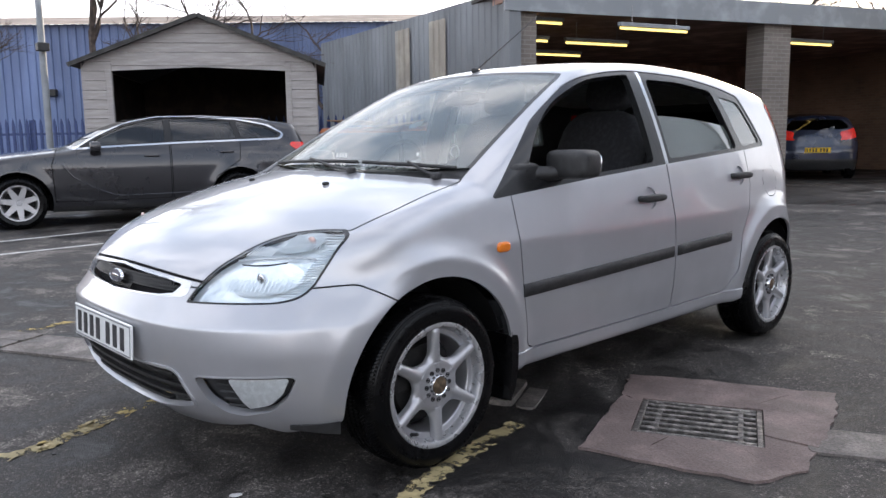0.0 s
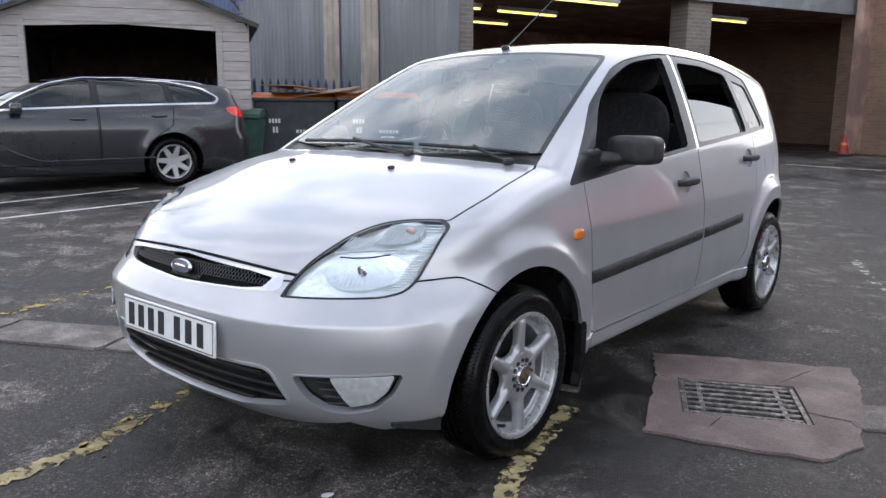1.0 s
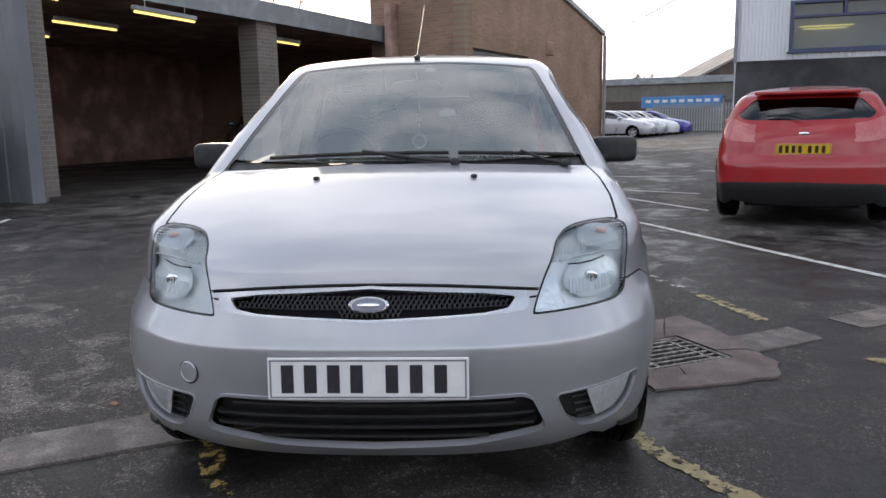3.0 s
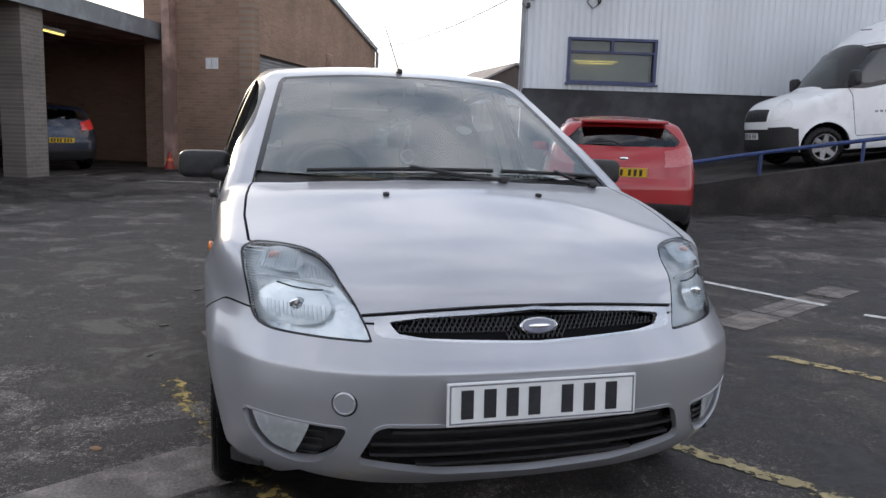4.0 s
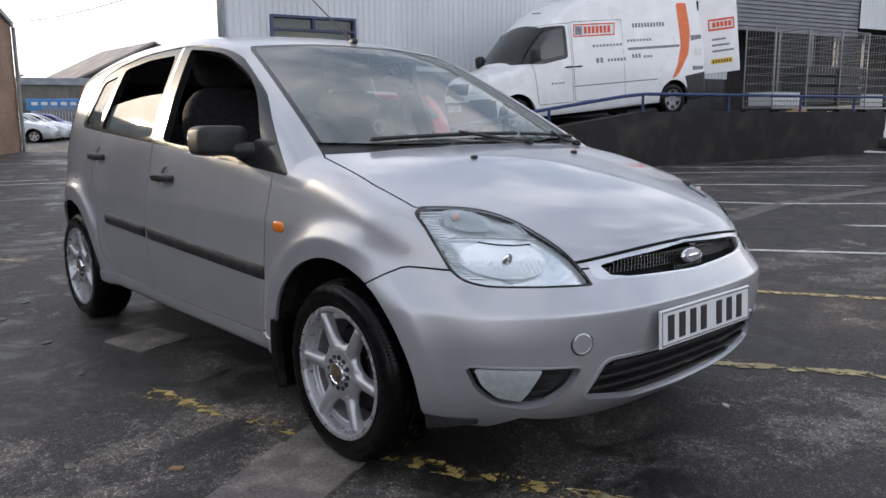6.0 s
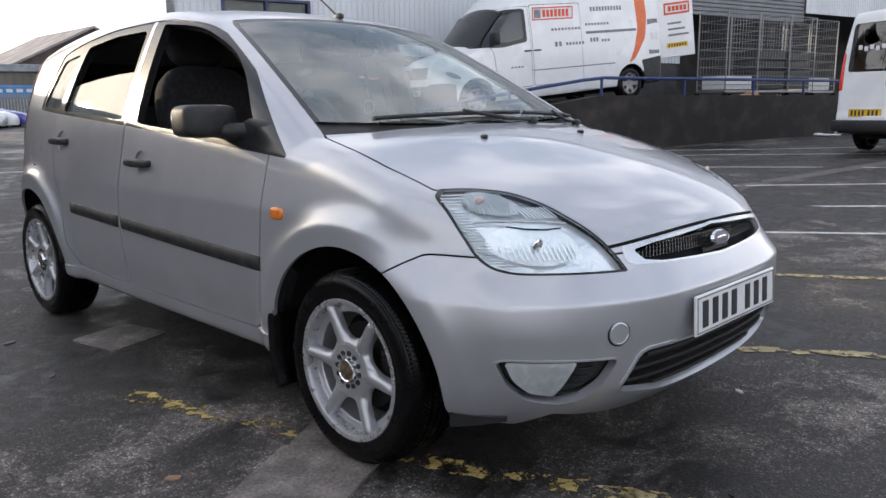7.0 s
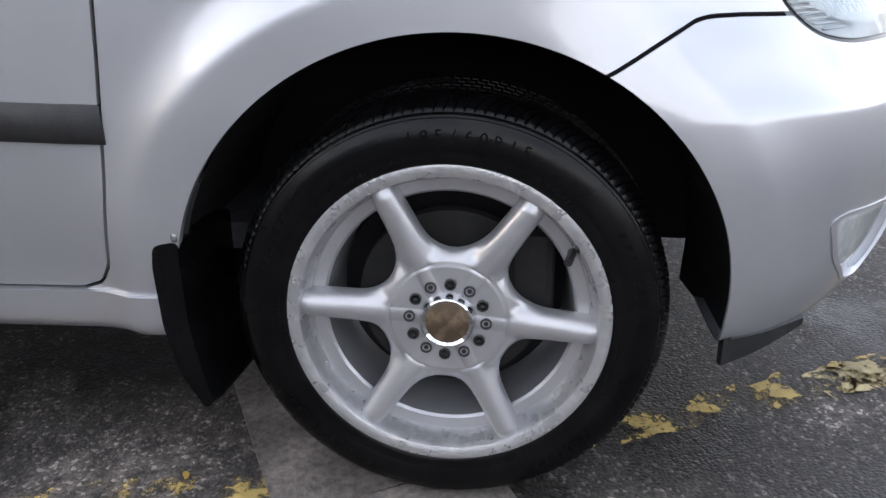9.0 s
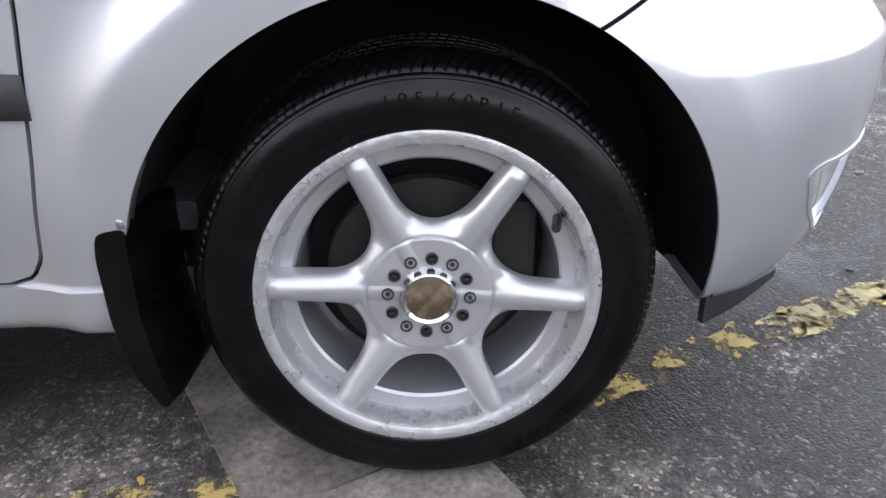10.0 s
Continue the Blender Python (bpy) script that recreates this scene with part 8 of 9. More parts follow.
for k in range(6):
    for s in (-1, 1):
        part("text_bar", box(s * (0.14 + 0.09 * k) - 0.03, s * (0.14 + 0.09 * k) + 0.03, 3.895, 3.90, 1.40 + 0.02 * (k % 2), 1.46 + 0.02 * (k % 2)), STICKER_WHITE, bus)

# ---- shed, fence, trees and the blue building beyond ----
sd = Vector((0.56, 0.83)).normalized()
S0 = Vector((-9.81, 2.88))
shed = thing("timber_shed", pose(S0.x, S0.y, 0.06, 0, 0, math.degrees(math.atan2(sd.y, sd.x))), "weathered grey timber shed with a dark open front and pitched roof", "shed")
X0, X1, DEPTH, EAVES, PEAK, OPEN_X, OPEN_Z = -0.40, 3.17, 4.2, 2.30, 3.00, 2.73, 2.26
rnd = random.Random(3)
board = 0.145
k = 0
z = 0.0
while z < PEAK - 0.05:
    zt = min(z + board, PEAK)
    lo_half = (PEAK - max(z, EAVES)) / (PEAK - EAVES) * (X1 - X0) / 2 if z > EAVES else (X1 - X0) / 2
    hi_half = (PEAK - max(zt, EAVES)) / (PEAK - EAVES) * (X1 - X0) / 2
    cx = (X0 + X1) / 2
    spans = [(X0, 0.0), (OPEN_X, X1)] if zt <= OPEN_Z + 0.07 else [(cx - lo_half, cx + lo_half)]
    for a, b in spans:
        a2, b2 = (a, b) if zt <= EAVES + 0.01 else (cx - hi_half, cx + hi_half)
        bm = bmesh.new()
        t = rnd.uniform(-0.003, 0.003)
        f = [bm.verts.new(p) for p in ((a, -0.026 + t, z + 0.004), (b, -0.026 + t, z + 0.004), (b2, -0.012 + t, zt), (a2, -0.012 + t, zt))]
        g = [bm.verts.new((v.co.x, 0.012, v.co.z)) for v in f]
        bm.faces.new(f)
        bm.faces.new(g[::-1])
        for i in range(4):
            bm.faces.new((f[i], g[i], g[(i + 1) % 4], f[(i + 1) % 4]))
        bmesh.ops.recalc_face_normals(bm, faces=bm.faces)
        part("board", bm, TIMBER, shed)
    z = zt
for x in (X0, X1):
    zz = 0.0
    while zz < EAVES - 0.02:
        zt = min(zz + board, EAVES)
        part("board", box(x - 0.014, x + 0.014, 0.016, DEPTH, zz + 0.004, zt), TIMBER, shed)
        zz = zt
# back and lining coloured dark to stand for the shade inside
part("back_wall", box(X0, X1, DEPTH - 0.03, DEPTH, 0, EAVES), TIMBER_SHADED, shed)
part("back_gable", ([(X0, DEPTH, EAVES), (X1, DEPTH, EAVES), ((X0 + X1) / 2, DEPTH, PEAK), (X0, DEPTH - 0.03, EAVES), (X1, DEPTH - 0.03, EAVES), ((X0 + X1) / 2, DEPTH - 0.03, PEAK)], [(0, 2, 1), (3, 4, 5), (0, 1, 4, 3), (1, 2, 5, 4), (2, 0, 3, 5)]), TIMBER_SHADED, shed)
part("inner_lining", box(X0 + 0.02, X0 + 0.03, 0.02, DEPTH - 0.04, 0, EAVES - 0.02), TIMBER_SHADED, shed)
part("inner_lining", box(X1 - 0.03, X1 - 0.02, 0.02, DEPTH - 0.04, 0, EAVES - 0.02), TIMBER_SHADED, shed)
part("shed_floor", box(X0, X1, 0.0, DEPTH, -0.04, 0.03), DARK_FLOOR, shed)
for x in (0.0, OPEN_X):
    part("door_post", box(x - 0.045, x + 0.045, -0.035, 0.05, 0, OPEN_Z + 0.04, 0.006), TIMBER, shed)
part("lintel", box(0.045, OPEN_X - 0.045, -0.032, 0.05, OPEN_Z, OPEN_Z + 0.09, 0.006), TIMBER, shed)
slope = math.atan2(PEAK - EAVES, (X1 - X0) / 2)
run = (X1 - X0) / 2 / math.cos(slope) + 0.16
for s in (-1, 1):
    rp = part("roof_slope", box(0, run, -0.16, DEPTH + 0.1, 0.0, 0.035), FELT, shed, "dark felt roof")
    rp.matrix_basis = pose((X0 + X1) / 2, 0, PEAK + 0.01) @ (Matrix.Identity(4) if s > 0 else Matrix.Rotation(math.pi, 4, "Z") @ Matrix.Translation((0, -DEPTH + 0.06, 0))) @ Matrix.Rotation(slope, 4, "Y")
    bb = part("barge_board", box(0, run, -0.185, -0.162, -0.025, 0.04), FELT, shed)
    bb.matrix_basis = pose((X0 + X1) / 2, 0, PEAK + 0.01) @ (Matrix.Rotation(slope, 4, "Y") if s > 0 else Matrix.Diagonal((-1, 1, 1, 1)) @ Matrix.Rotation(slope, 4, "Y"))

fence = thing("palisade_fence", Matrix.Identity(4), "blue painted steel palisade fence with pointed pales", "fence")
f0, f1 = Vector((-17.5, 1.3)), Vector((-8.9, 8.85))
fd = (f1 - f0).normalized()
fl = (f1 - f0).length
fa = math.degrees(math.atan2(fd.y, fd.x))
pale = None
for i in range(int(fl / 0.155)):
    s = i * 0.155
    p = f0 + fd * s
    gz = ground_z(p.x, p.y)
    if pale is None:
        bm = bmesh.new()
        o = [(-0.033, 0.0), (0.033, 0.0), (0.033, 1.42), (0.018, 1.50), (0.0, 1.56), (-0.018, 1.50), (-0.033, 1.42)]
        fr = [bm.verts.new((x, -0.012 + 0.012 * abs(x) / 0.033, z)) for x, z in o]
        bk = [bm.verts.new((x, 0.004 + 0.012 * abs(x) / 0.033, z)) for x, z in o]
        bm.faces.new(fr)
        bm.faces.new(bk[::-1])
        for j in range(len(o)):
            bm.faces.new((fr[j], bk[j], bk[(j + 1) % len(o)], fr[(j + 1) % len(o)]))
        bmesh.ops.recalc_face_normals(bm, faces=bm.faces)
        pale = part("pale", bm, BLUE_RAIL, fence)
        q = pale
    else:
        q = new("pale", pale.data)
        q.parent = fence
    q.matrix_basis = pose(p.x, p.y, gz, 0, 0, fa)
for zz in (0.35, 1.25):
    rr = part("rail", box(0, fl, 0.012, 0.05, zz, zz + 0.05), BLUE_RAIL, fence)
    rr.matrix_basis = pose(f0.x, f0.y, 0.08, 0, 0, fa)
for i in range(5):
    p = f0 + fd * (fl * i / 4)
    po = part("post", box(-0.05, 0.05, 0.05, 0.13, 0, 1.6), BLUE_RAIL, fence)
    po.matrix_basis = pose(p.x, p.y, 0.05, 0, 0, fa)

mast = thing("lamp_post", pose(-11.2, 2.35, 0.07), "slim grey steel lamp post with a small floodlight", "lamp post")
part("pole", tube([(0, 0, 0), (0, 0, 3.75)], 0.055, 10), FASCIA, mast, "", True)
part("floodlight", box(0.05, 0.2, -0.12, 0.06, 2.55, 2.68, 0.015), BLACK_PLASTIC, mast)
part("bracket", tube([(0, 0, 2.5), (0.12, -0.03, 2.55)], 0.015, 6), STEEL, mast)

B0, B1 = Vector((-27.0, 1.5)), Vector((-12.0, 18.6))
bdir = (B1 - B0).normalized()
bnor = Vector((-bdir.y, bdir.x))
structure("wall_blue_building", corrugated(B0, B1, 0, 4.75, 0.25, 0.04), BLUE_CLAD, "faded blue ribbed steel wall of a large shed", "wall")
structure("roof_blue_building", ([(B0.x - bnor.x * 0.25, B0.y - bnor.y * 0.25, 4.72), (B1.x - bnor.x * 0.25, B1.y - bnor.y * 0.25, 4.72), (B1.x + bnor.x * 5, B1.y + bnor.y * 5, 5.75), (B0.x + bnor.x * 5, B0.y + bnor.y * 5, 5.75)], [(0, 1, 2, 3)]), BLUE_ROOF, "rusty brown sheet roof of the blue building", "roof")
structure("wall_blue_side", corrugated(B1, B1 + bnor * 12, 0, 4.75, 0.25, 0.04), BLUE_CLAD, "blue ribbed end wall", "wall")
for s in (6.0, 14.5):
    wp = B0 + bdir * s - bnor * 0.06
    lampb = thing("wall_lamp", pose(wp.x, wp.y, 2.6, 0, 0, math.degrees(math.atan2(bdir.y, bdir.x))), "small dark lamp on the blue wall", "wall lamp")
    part("case", box(-0.16, 0.16, -0.18, 0, 0, 0.22, 0.03), BLACK_PLASTIC, lampb)


def bare_tree(name, x, y, height, seed, label, spread=0.9, trunk=0.14, droop=0.0):
    """A leafless tree: a tapered trunk that forks into limbs, and a crown of fine twigs."""
    r = random.Random(seed)
    limbs, twigs = [], []

    def grow(p, d, length, rad, level):
        pts, q, dd = [p], p.copy(), d.copy()
        n = 4 if level < 3 else 3
        for i in range(n):
            dd = (dd + Vector((r.uniform(-1, 1), r.uniform(-1, 1), r.uniform(-0.6, 0.8) - droop)) * (0.16 + 0.05 * level)).normalized()
            q = q + dd * (length / n)
            pts.append(q.copy())
        (limbs if level < 3 else twigs).append(tube(pts, rad, 6 if level < 2 else 4 if level < 3 else 3, taper=rad * 0.55))
        if level >= 5:
            return
        for i in range((3, 4, 4, 4, 3)[level]):
            t = r.uniform(0.35, 1.0) if level else r.uniform(0.45, 1.0)
            a = pts[min(n - 1, int(t * n))].lerp(pts[min(n, int(t * n) + 1)], t * n % 1.0)
            u = r.uniform(0, 2 * math.pi)
            side = Vector((math.cos(u), math.sin(u), r.uniform(-0.2, 0.5) - droop * 0.5))
            grow(a, (dd * 0.75 + side * spread * 0.8).normalized(), length * r.uniform(0.5, 0.72), max(0.004, rad * 0.5), level + 1)

    tr = thing(name, pose(x, y, ground_z(x, y) - 0.05), label, "tree", "bare trees")
    grow(Vector((0, 0, 0)), Vector((r.uniform(-0.08, 0.08), r.uniform(-0.08, 0.08), 1)).normalized(), height * 0.5, trunk, 0)
    part("trunk", join(*limbs), BARK, tr, "grey-brown trunk and limbs", True)
    tagged(part("crown", join(*twigs), BARK, tr, "fine bare twigs"), kind="stuff")
    return tr


TREE = "leafless tree with fine bare twigs behind the fence"
bare_tree("tree", -18.5, 9.2, 8.0, 4, TREE, 1.0, 0.16)
bare_tree("tree", -15.2, 10.6, 7.2, 8, TREE, 1.1, 0.13, 0.12)
bare_tree("tree", -18.0, 2.6, 6.0, 12, TREE, 0.9, 0.10)
bare_tree("tree", -20.5, 6.2, 8.5, 17, TREE, 0.9, 0.15)
bare_tree("tree", -11.5, 21.5, 9.0, 23, "leafless tree rising behind the workshop roof", 0.9, 0.15)
bare_tree("tree", -7.0, 26.5, 9.5, 31, "leafless tree rising behind the workshop roof", 0.9, 0.15)

# ---- bins ----
def wheeled_bin(x, y, turn, label, width, deep, tall, body_mat, lid_mat, marks=True, group="bins"):
    b = thing("wheeled_bin", pose(x, y, ground_z(x, y), 0, 0, turn), label, "bin", group)
    bm = bmesh.new()
    lo = [(-width / 2 + 0.07, 0.10), (width / 2 - 0.07, 0.10), (width / 2 - 0.07, deep - 0.12), (-width / 2 + 0.07, deep - 0.12)]
    hi = [(-width / 2, 0.0), (width / 2, 0.0), (width / 2, deep), (-width / 2, deep)]
    a = [bm.verts.new((px, py, 0.20)) for px, py in lo]
    c = [bm.verts.new((px, py, tall - 0.14)) for px, py in hi]
    bm.faces.new(a[::-1])
    bm.faces.new(c)
    for i in range(4):
        bm.faces.new((a[i], a[(i + 1) % 4], c[(i + 1) % 4], c[i]))
    bmesh.ops.bevel(bm, geom=bm.edges[:], offset=0.03, segments=2, affect="EDGES")
    part("tub", bm, body_mat, b, "", True)
    part("rim", box(-width / 2 - 0.025, width / 2 + 0.025, -0.03, deep + 0.025, tall - 0.15, tall - 0.09, 0.015), body_mat, b, "", True)
    n, rows = 7, []
    for i in range(n):
        yy = -0.035 + (deep + 0.06) * i / (n - 1)
        zz = tall - 0.09 + 0.085 * math.sin(math.pi * i / (n - 1)) ** 0.7
        rows.append([(-width / 2 - 0.03, yy, tall - 0.095), (-width / 2 - 0.02, yy, zz), (0, yy, zz + 0.012), (width / 2 + 0.02, yy, zz), (width / 2 + 0.03, yy, tall - 0.095)])
    part("lid", ribbon(rows), lid_mat, b, "", True)
    for px in (-width / 2 + 0.14, width / 2 - 0.14):
        for py in (0.18, deep - 0.2):
            wv = part("castor", (lambda v, f: ([(p[0] + px, p[1] + py, p[2] + 0.09) for p in v], f))(*lathe([(-0.02, 0.03), (-0.022, 0.085), (0.022, 0.085), (0.02, 0.03)], 16)), RUBBER, b, "", True)
            part("fork", box(px - 0.035, px + 0.035, py - 0.03, py + 0.03, 0.10, 0.22, 0.01), STEEL, b)
    if marks:
        for mx, mz, w, h, mat in ((-0.42, 0.78, 0.20, 0.07, STICKER_WHITE), (-0.36, 0.62, 0.10, 0.10, STICKER_WHITE), (0.02, 0.62, 0.34, 0.05, STICKER_WHITE), (0.05, 0.54, 0.24, 0.03, STICKER_WHITE), (0.10, 0.40, 0.42, 0.05, STICKER_RED), (0.08, 0.33, 0.34, 0.03, STICKER_RED)):
            yy = 0.10 * (1 - (mz - 0.2) / (tall - 0.34)) - 0.008
            nb = max(1, int(w / 0.05))
            for j in range(nb):
                part("text_bar", box(mx + j * w / nb, mx + (j + 0.7) * w / nb, yy - 0.004, yy + 0.02, mz, mz + h), mat, b)
    return b


BIN_L = "dark grey four-wheeled refuse bin with an orange lid"
bt = math.degrees(math.atan2(0.8, 0.6))
wheeled_bin(-6.95, 7.25, bt, BIN_L, 1.32, 0.95, 1.30, BIN_GREY, BIN_ORANGE)
wheeled_bin(-7.95, 6.30, bt - 6, BIN_L, 1.32, 0.95, 1.28, BIN_GREY, BIN_ORANGE)
wheeled_bin(-8.05, 5.32, bt - 12, "dull green wheeled bin with streaks", 0.56, 0.6, 1.02, BIN_GREEN, BIN_GREEN, False)
for i, (dx, dy, a, w) in enumerate(((-7.6, 6.75, 30, 0.9), (-8.1, 6.5, 62, 0.8), (-7.9, 6.2, 10, 0.7))):
    cb = thing("cardboard_sheet", pose(dx, dy, 1.36 + 0.03 * i, 6 - 5 * i, -7 + 4 * i, a), "flattened brown cardboard lying on a bin lid", "cardboard", "cardboard on bins")
    part("sheet", box(-w / 2, w / 2, -0.35, 0.35, 0, 0.014), CARDBOARD, cb)
    part("flap", box(w / 2, w / 2 + 0.14, -0.33, 0.33, 0.002, 0.014), CARDBOARD, cb).matrix_basis = Matrix.Rotation(0.12, 4, "Y")
drum = thing("red_drum", pose(-7.72, 4.78, ground_z(-7.7, 4.8)), "small dull red plastic drum beside the bins", "drum")
part("barrel", (lambda v, f: ([(p[1], p[2], p[0]) for p in v], f))(*lathe([(0.0, 0.0), (0.0, 0.11), (0.10, 0.12), (0.20, 0.115), (0.27, 0.115), (0.30, 0.09), (0.31, 0.0)], 20)), DULL_RED, drum, "", True)
part("cap", (lambda v, f: ([(p[1], p[2], p[0] + 0.31) for p in v], f))(*lathe([(0.0, 0.04), (0.03, 0.04), (0.03, 0.0)], 12)), BLACK_PLASTIC, drum)

# ---- loading dock: roll cages, sacks ----
def roll_cage(s, off, turn, cover):
    p = R0 + rd * s + rn * off
    c = thing("roll_cage", pose(p.x, p.y, ramp_top(s) - 0.06, 0, 0, ang_r + turn), "tall galvanised wire roll cage on the loading dock", "roll cage", "roll cages")
    w, d, h = 1.15, 0.85, 2.05
    part("base", box(0, w, 0, d, 0.16, 0.22, 0.01), GALV, c)
    for x in (0.0, w):
        for y in (0.0, d):
            part("post", tube([(x, y, 0.2), (x, y, h)], 0.020, 6), GALV, c)
            part("castor", pill(x, y, 0.08, 0.03, 0.08, 0.08), RUBBER, c)
    for k in range(9):
        zz = 0.35 + 0.2125 * k
        for y in (0.0, d):
            part("wire", tube([(0, y, zz), (w, y, zz)], 0.011 if k in (0, 4, 8) else 0.006, 4), GALV, c)
        for x in (0.0, w):
            part("wire", tube([(x, 0, zz), (x, d, zz)], 0.006, 4), GALV, c)
    for k in range(1, 11):
        x = w * k / 11
        for y in (0.0, d):
            part("wire", tube([(x, y, 0.22), (x, y, h)], 0.005, 4), GALV, c)
    if cover == "trays":
        for k in range(4):
            part("tray", box(0.06, w - 0.06, 0.06, d - 0.06, 0.26 + 0.24 * k, 0.45 + 0.24 * k, 0.02), BLACK_PLASTIC, c)
    if cover == "box":
        part("carton", box(0.08, w - 0.1, 0.08, d - 0.08, 0.24, 0.55, 0.01), STICKER_WHITE, c)
    return c


for s, off, turn, cover in ((9.95, 1.2, 0, "box"), (11.15, 1.25, -2, "trays"), (12.4, 1.3, 3, "trays"), (13.7, 1.6, 0, "box")):
    roll_cage(s, off, turn, cover)
sack = thing("sack", pose(R0.x + rd.x * 9.9 + rn.x * 0.5, R0.y + rd.y * 9.9 + rn.y * 0.5, ramp_top(9.9) - 0.06, 0, 0, ang_r), "crumpled pale sacking dropped on the dock edge", "sack")
part("cloth", join(pill(0, 0, 0.06, 0.32, 0.16, 0.06, 2.2), pill(0.35, 0.05, 0.05, 0.25, 0.14, 0.05, 2.4), pill(0.1, -0.02, 0.11, 0.22, 0.1, 0.06, 2)), CARDBOARD, sack, "", True)
for dx, dy in ((17.6, 5.0), (18.3, 4.75), (17.2, 4.6)):
    bag = thing("rubbish_scrap", pose(dx, dy, ground_z(dx, dy), 0, 0, dx * 90), "scrap of white plastic rubbish on the asphalt", "rubbish", "rubbish scraps")
    part("scrap", join(pill(0, 0, 0.03, 0.26, 0.12, 0.03, 2.2), pill(0.16, 0.05, 0.04, 0.12, 0.09, 0.04, 2.4), pill(-0.15, -0.03, 0.025, 0.16, 0.07, 0.03, 2)), STICKER_WHITE, bag, "", True)
cone = thing("traffic_cone", pose(-2.0, 16.9, ground_z(-1.9, 16.9)), "small red traffic cone with an orange band by a brick wall", "cone")
part("base", box(-0.19, 0.19, -0.19, 0.19, 0, 0.035, 0.01), BLACK_PLASTIC, cone)
part("cone_body", (lambda v, f: ([(p[1], p[2], p[0]) for p in v], f))(*lathe([(0.035, 0.13), (0.16, 0.09), (0.30, 0.055), (0.44, 0.028), (0.445, 0.0)], 20)), RED_PLASTIC, cone, "", True)
part("band", (lambda v, f: ([(p[1], p[2], p[0]) for p in v], f))(*lathe([(0.22, 0.080), (0.28, 0.064)], 20)), STICKER_ORANGE, cone, "", True)

# ---- beyond the yard: low works building, palisade, sign, hill ----
FD = Vector((0.93, -0.36)).normalized()
F0 = Vector((-2.0, 62.0))
fang = math.degrees(math.atan2(FD.y, FD.x))
works = thing("works_building", pose(F0.x, F0.y, 0, 0, 0, fang), "long low works building with dark walls and a pale roof edge", "building")
part("wall", box(0, 70, 0, 12, 0, 3.6), WORKS_WALL, works)
part("wall_cladding", corrugated((0, -0.05), (70, -0.05), 2.4, 3.6, 0.5, 0.03), GREEN_ROOF, works)
part("roof_edge", box(-0.3, 70.3, -0.3, 12.3, 3.6, 4.1, 0.05), FASCIA, works, "pale roof edge")
for x in (9.0, 9.6, 22.0):
    part("roof_vent", box(x, x + 0.12, 1, 1.12, 4.1, 4.6), FASCIA, works)
kiosk = thing("sign_shelter", pose(11.2, 51.6, 0.12, 0, 0, fang), "blue sign board on a shelter behind a pale palisade", "shelter")
part("sign_board", box(0, 5.2, 0, 0.3, 1.72, 2.42, 0.03), CYAN_SIGN, kiosk, "blue sign board")
for k in range(9):
    part("text_bar", box(0.3 + 0.55 * k, 0.65 + 0.55 * k, -0.02, 0.0, 2.05, 2.25), STICKER_WHITE, kiosk)
part("shelter_back", box(0, 5.2, 2.0, 2.2, 0, 2.4), WHITE_CLAD, kiosk)
part("shelter_roof", box(-0.1, 5.3, 0.3, 2.3, 2.4, 2.5), BLUE_CLAD, kiosk)
pf = thing("palisade_fence", pose(11.9, 50.8, 0.12, 0, 0, fang), "pale galvanised palisade fence before a shelter", "fence")
src = None
for k in range(60):
    if src is None:
        src = part("pale", box(-0.05, 0.05, -0.01, 0.01, 0, 1.95), GALV, pf)
        q = src
    else:
        q = new("pale", src.data)
        q.parent = pf
    q.matrix_basis = pose(0.17 * k, 0, 0)
part("rail", box(0, 10.2, 0.012, 0.05, 0.5, 0.56), GALV, pf)
part("rail", box(0, 10.2, 0.012, 0.05, 1.62, 1.68), GALV, pf)

def hillside():
    n, verts, faces = 60, [], []
    for i in range(n + 1):
        x = -160 + 400 * i / n
        h = 7 + 2 * math.sin(i * 0.23 + 0.6) + 2.5 * noise.noise(Vector((i * 0.35, 2.0, 0))) + 1.2 * noise.noise(Vector((i * 1.3, 5.0, 0)))
        verts += [(x, 210 + 0.1 * abs(x), -1), (x, 240 + 0.1 * abs(x), max(2.0, h))]
    faces = [(i, i + 2, i + 3, i + 1) for i in range(0, len(verts) - 2, 2)]
    return verts, faces


structure("far_hillside", hillside(), HILL, "dull wooded hillside in the distance", "hill")
house = thing("far_hall", pose(28.5, 74, 0, 0, 0, 0), "grey hall with a shallow pitched slate roof beyond the works", "building")
part("wall", prism([(-8, 0), (8, 0), (8, 14), (-8, 14)], 0, 4.6), WORKS_WALL, house)
part("gable", ([(x, y, z) for y in (0.02, 13.98) for x, z in ((-8, 4.6), (8, 4.6), (0, 8.6))], [(0, 1, 2), (5, 4, 3), (0, 2, 5, 3), (1, 4, 5, 2)]), WORKS_WALL, house)
for s in (1, -1):
    part("roof", ([(x * s, y, z + d) for d in (0.02, 0.24) for y in (-0.4, 14.4) for x, z in ((8.4, 4.4), (0.0, 8.6))], [(0, 1, 3, 2), (4, 6, 7, 5), (0, 4, 5, 1), (2, 3, 7, 6), (0, 2, 6, 4), (1, 5, 7, 3)]), HAZY_ROOF, house)
rr = random.Random(77)
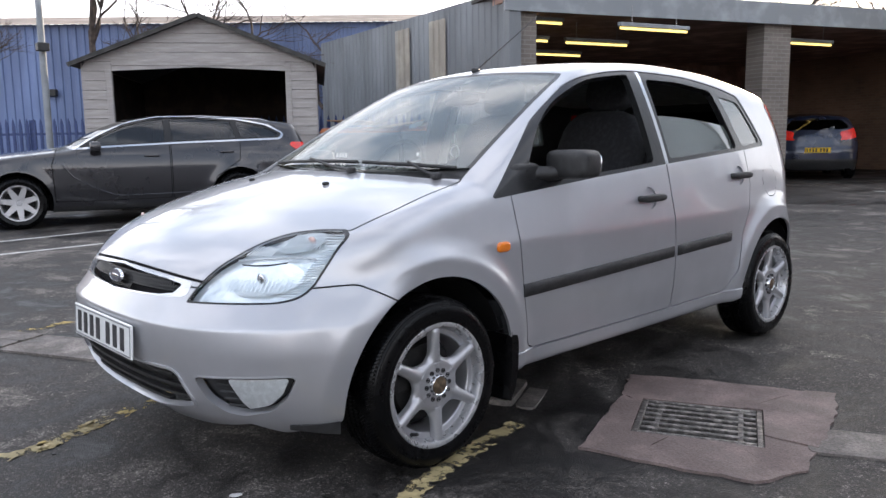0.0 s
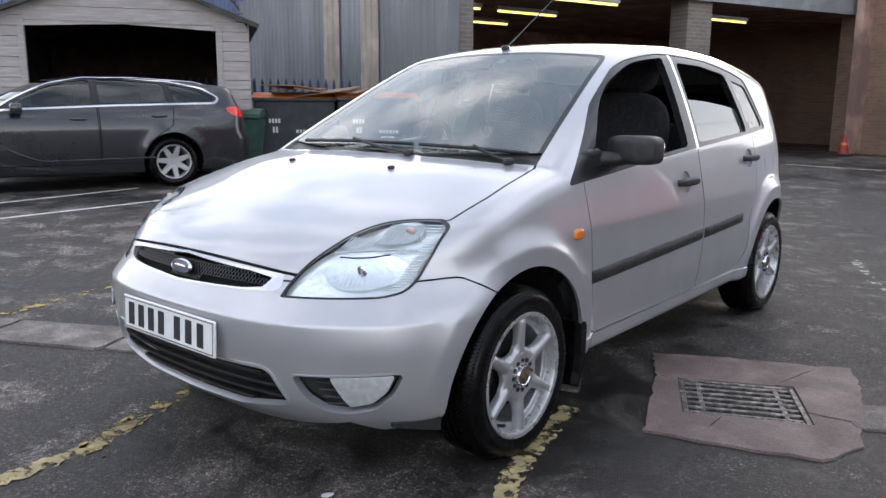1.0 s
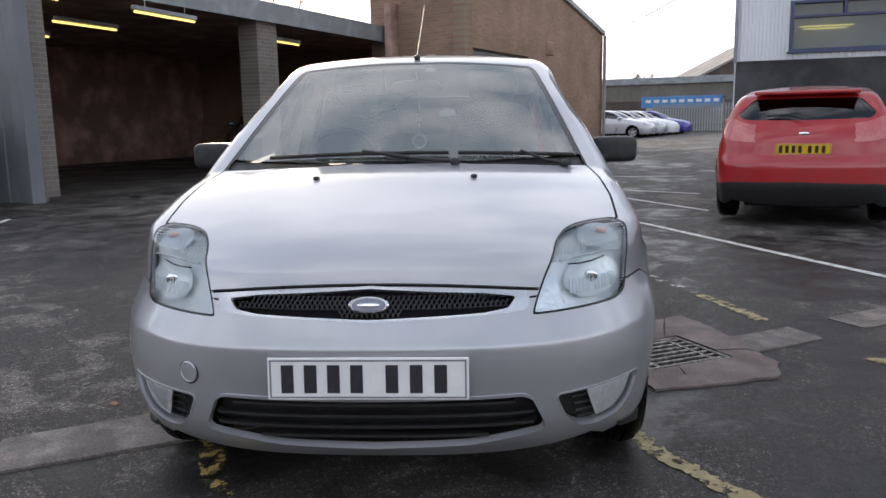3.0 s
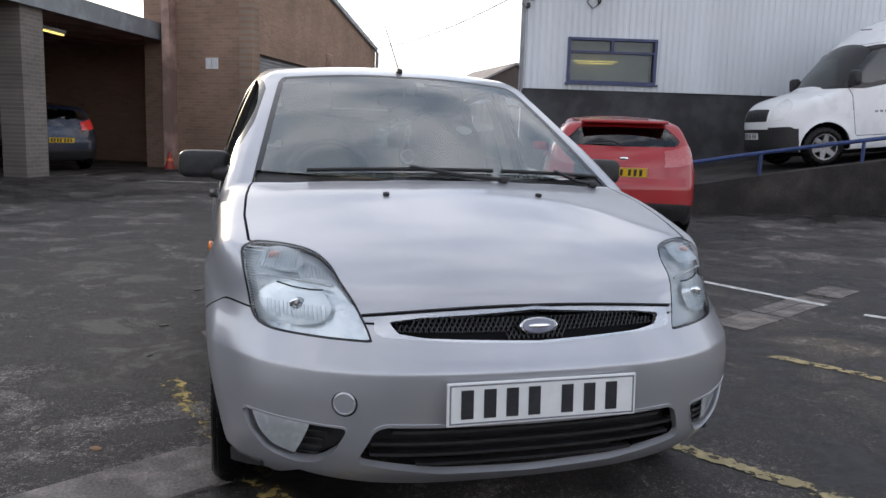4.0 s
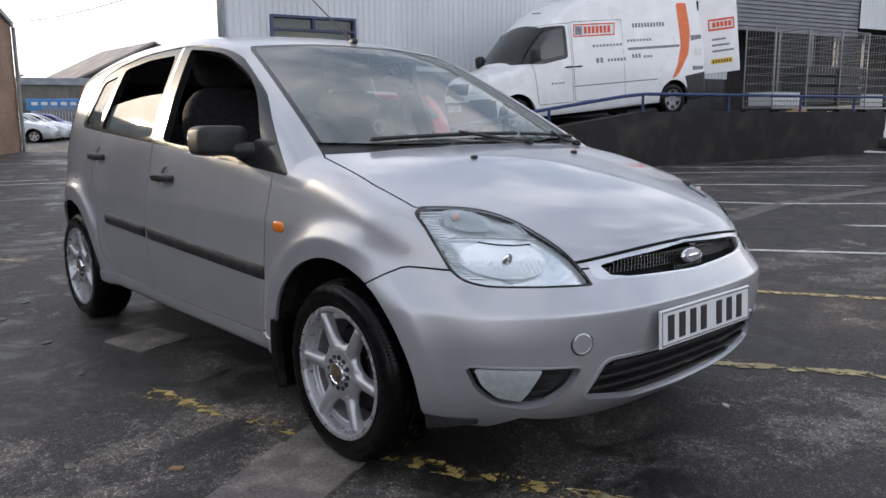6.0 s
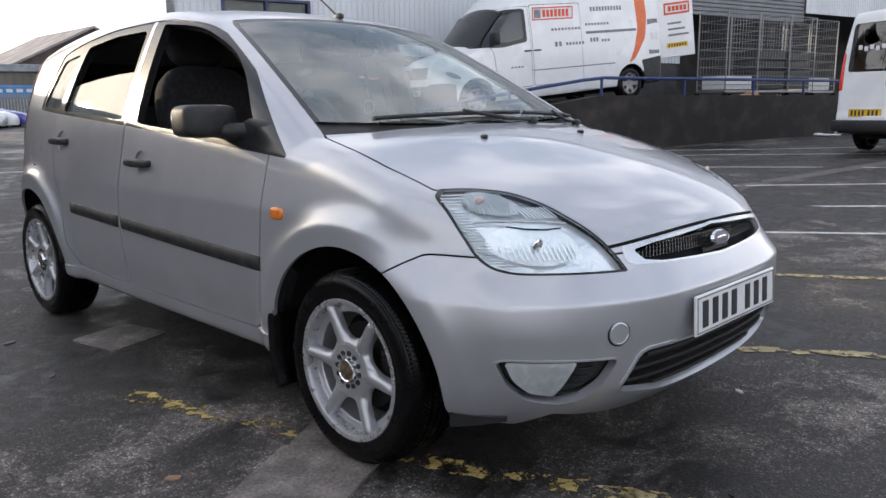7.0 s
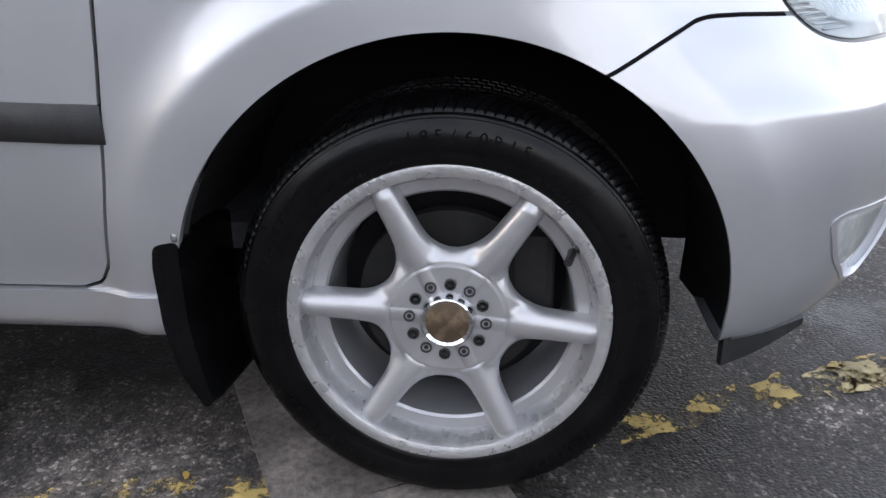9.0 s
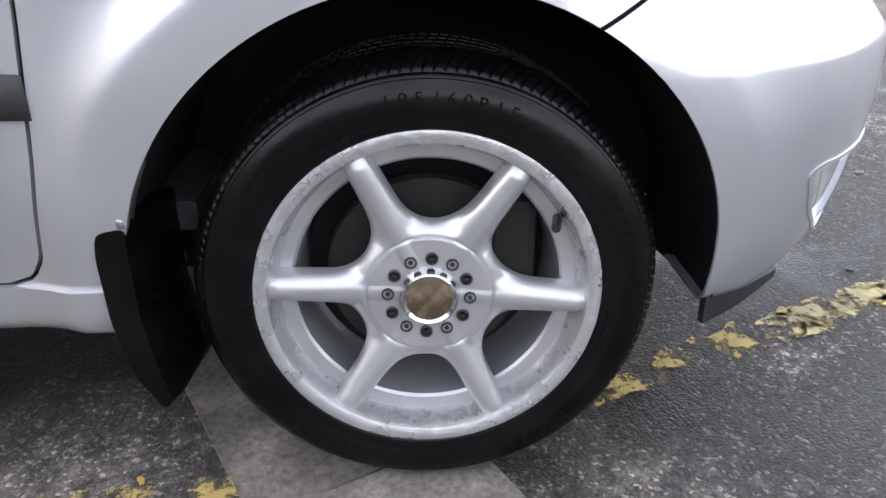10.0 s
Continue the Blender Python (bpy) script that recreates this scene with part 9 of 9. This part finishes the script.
for i in range(9):
    bare_tree("tree", 8 + 6.5 * i + rr.uniform(-2, 2), 84 + rr.uniform(-5, 6) - 1.2 * i, rr.uniform(5.6, 8.0), 100 + i, "distant leafless tree above the works roof", 1.0, 0.22)
structure("overhead_cable", join(tube([(E.x + (A0.x - E.x) * t, E.y + (A0.y - E.y) * t, 4.3 + (4.05 - 4.3) * t - 0.9 * t * (1 - t)) for t in np.linspace(0, 1, 14)], 0.012, 5)), CABLE, "thin black overhead cable between two buildings", "cable")

# ---- small litter on the asphalt ----
rl = random.Random(41)
for x, y, size, mt, lab, cat in ((-1.23, 0.30, 0.035, CARDBOARD, "dry brown leaf lying on the asphalt", "leaf"), (-0.97, 3.10, 0.05, WHITE_CHIP, "pale flat stone chip on the asphalt", "stone"), (-1.12, 2.08, 0.045, WHITE_CHIP, "pale flat stone chip on the asphalt", "stone"), (-1.47, 0.54, 0.04, WHITE_CHIP, "pale flat stone chip on the asphalt", "stone"), (-1.15, 1.47, 0.03, WHITE_CHIP, "pale flat stone chip on the asphalt", "stone"), (-1.49, 2.89, 0.03, WHITE_CHIP, "pale flat stone chip on the asphalt", "stone"), (-1.17, 2.74, 0.04, WHITE_CHIP, "pale flat stone chip on the asphalt", "stone"), (0.52, -0.59, 0.025, STICKER_WHITE, "scrap of white paper on the asphalt", "paper"), (-0.79, 0.41, 0.012, YELLOW_CHIP, "flake of yellow line paint on the asphalt", "flake"), (-0.24, -0.90, 0.014, BLACK_PLASTIC, "small dark stone on the asphalt", "stone"), (1.05, -1.3, 0.02, WHITE_CHIP, "pale flat stone chip on the asphalt", "stone"), (0.35, -1.25, 0.025, WHITE_CHIP, "pale flat stone chip on the asphalt", "stone")):
    th = thing("litter_" + cat, pose(x, y, ground_z(x, y), 0, 0, rl.uniform(0, 360)), lab, cat, "small litter")
    size *= 0.6
    o = [(size * rl.uniform(0.6, 1.1) * math.cos(a) * 1.4, size * rl.uniform(0.6, 1.1) * math.sin(a) * 0.8) for a in np.linspace(0, 2 * math.pi, 9)[:-1]]
    part("piece", prism(rounded(o, size * 0.2, 2), 0.001, 0.004 + size * 0.08), mt, th)
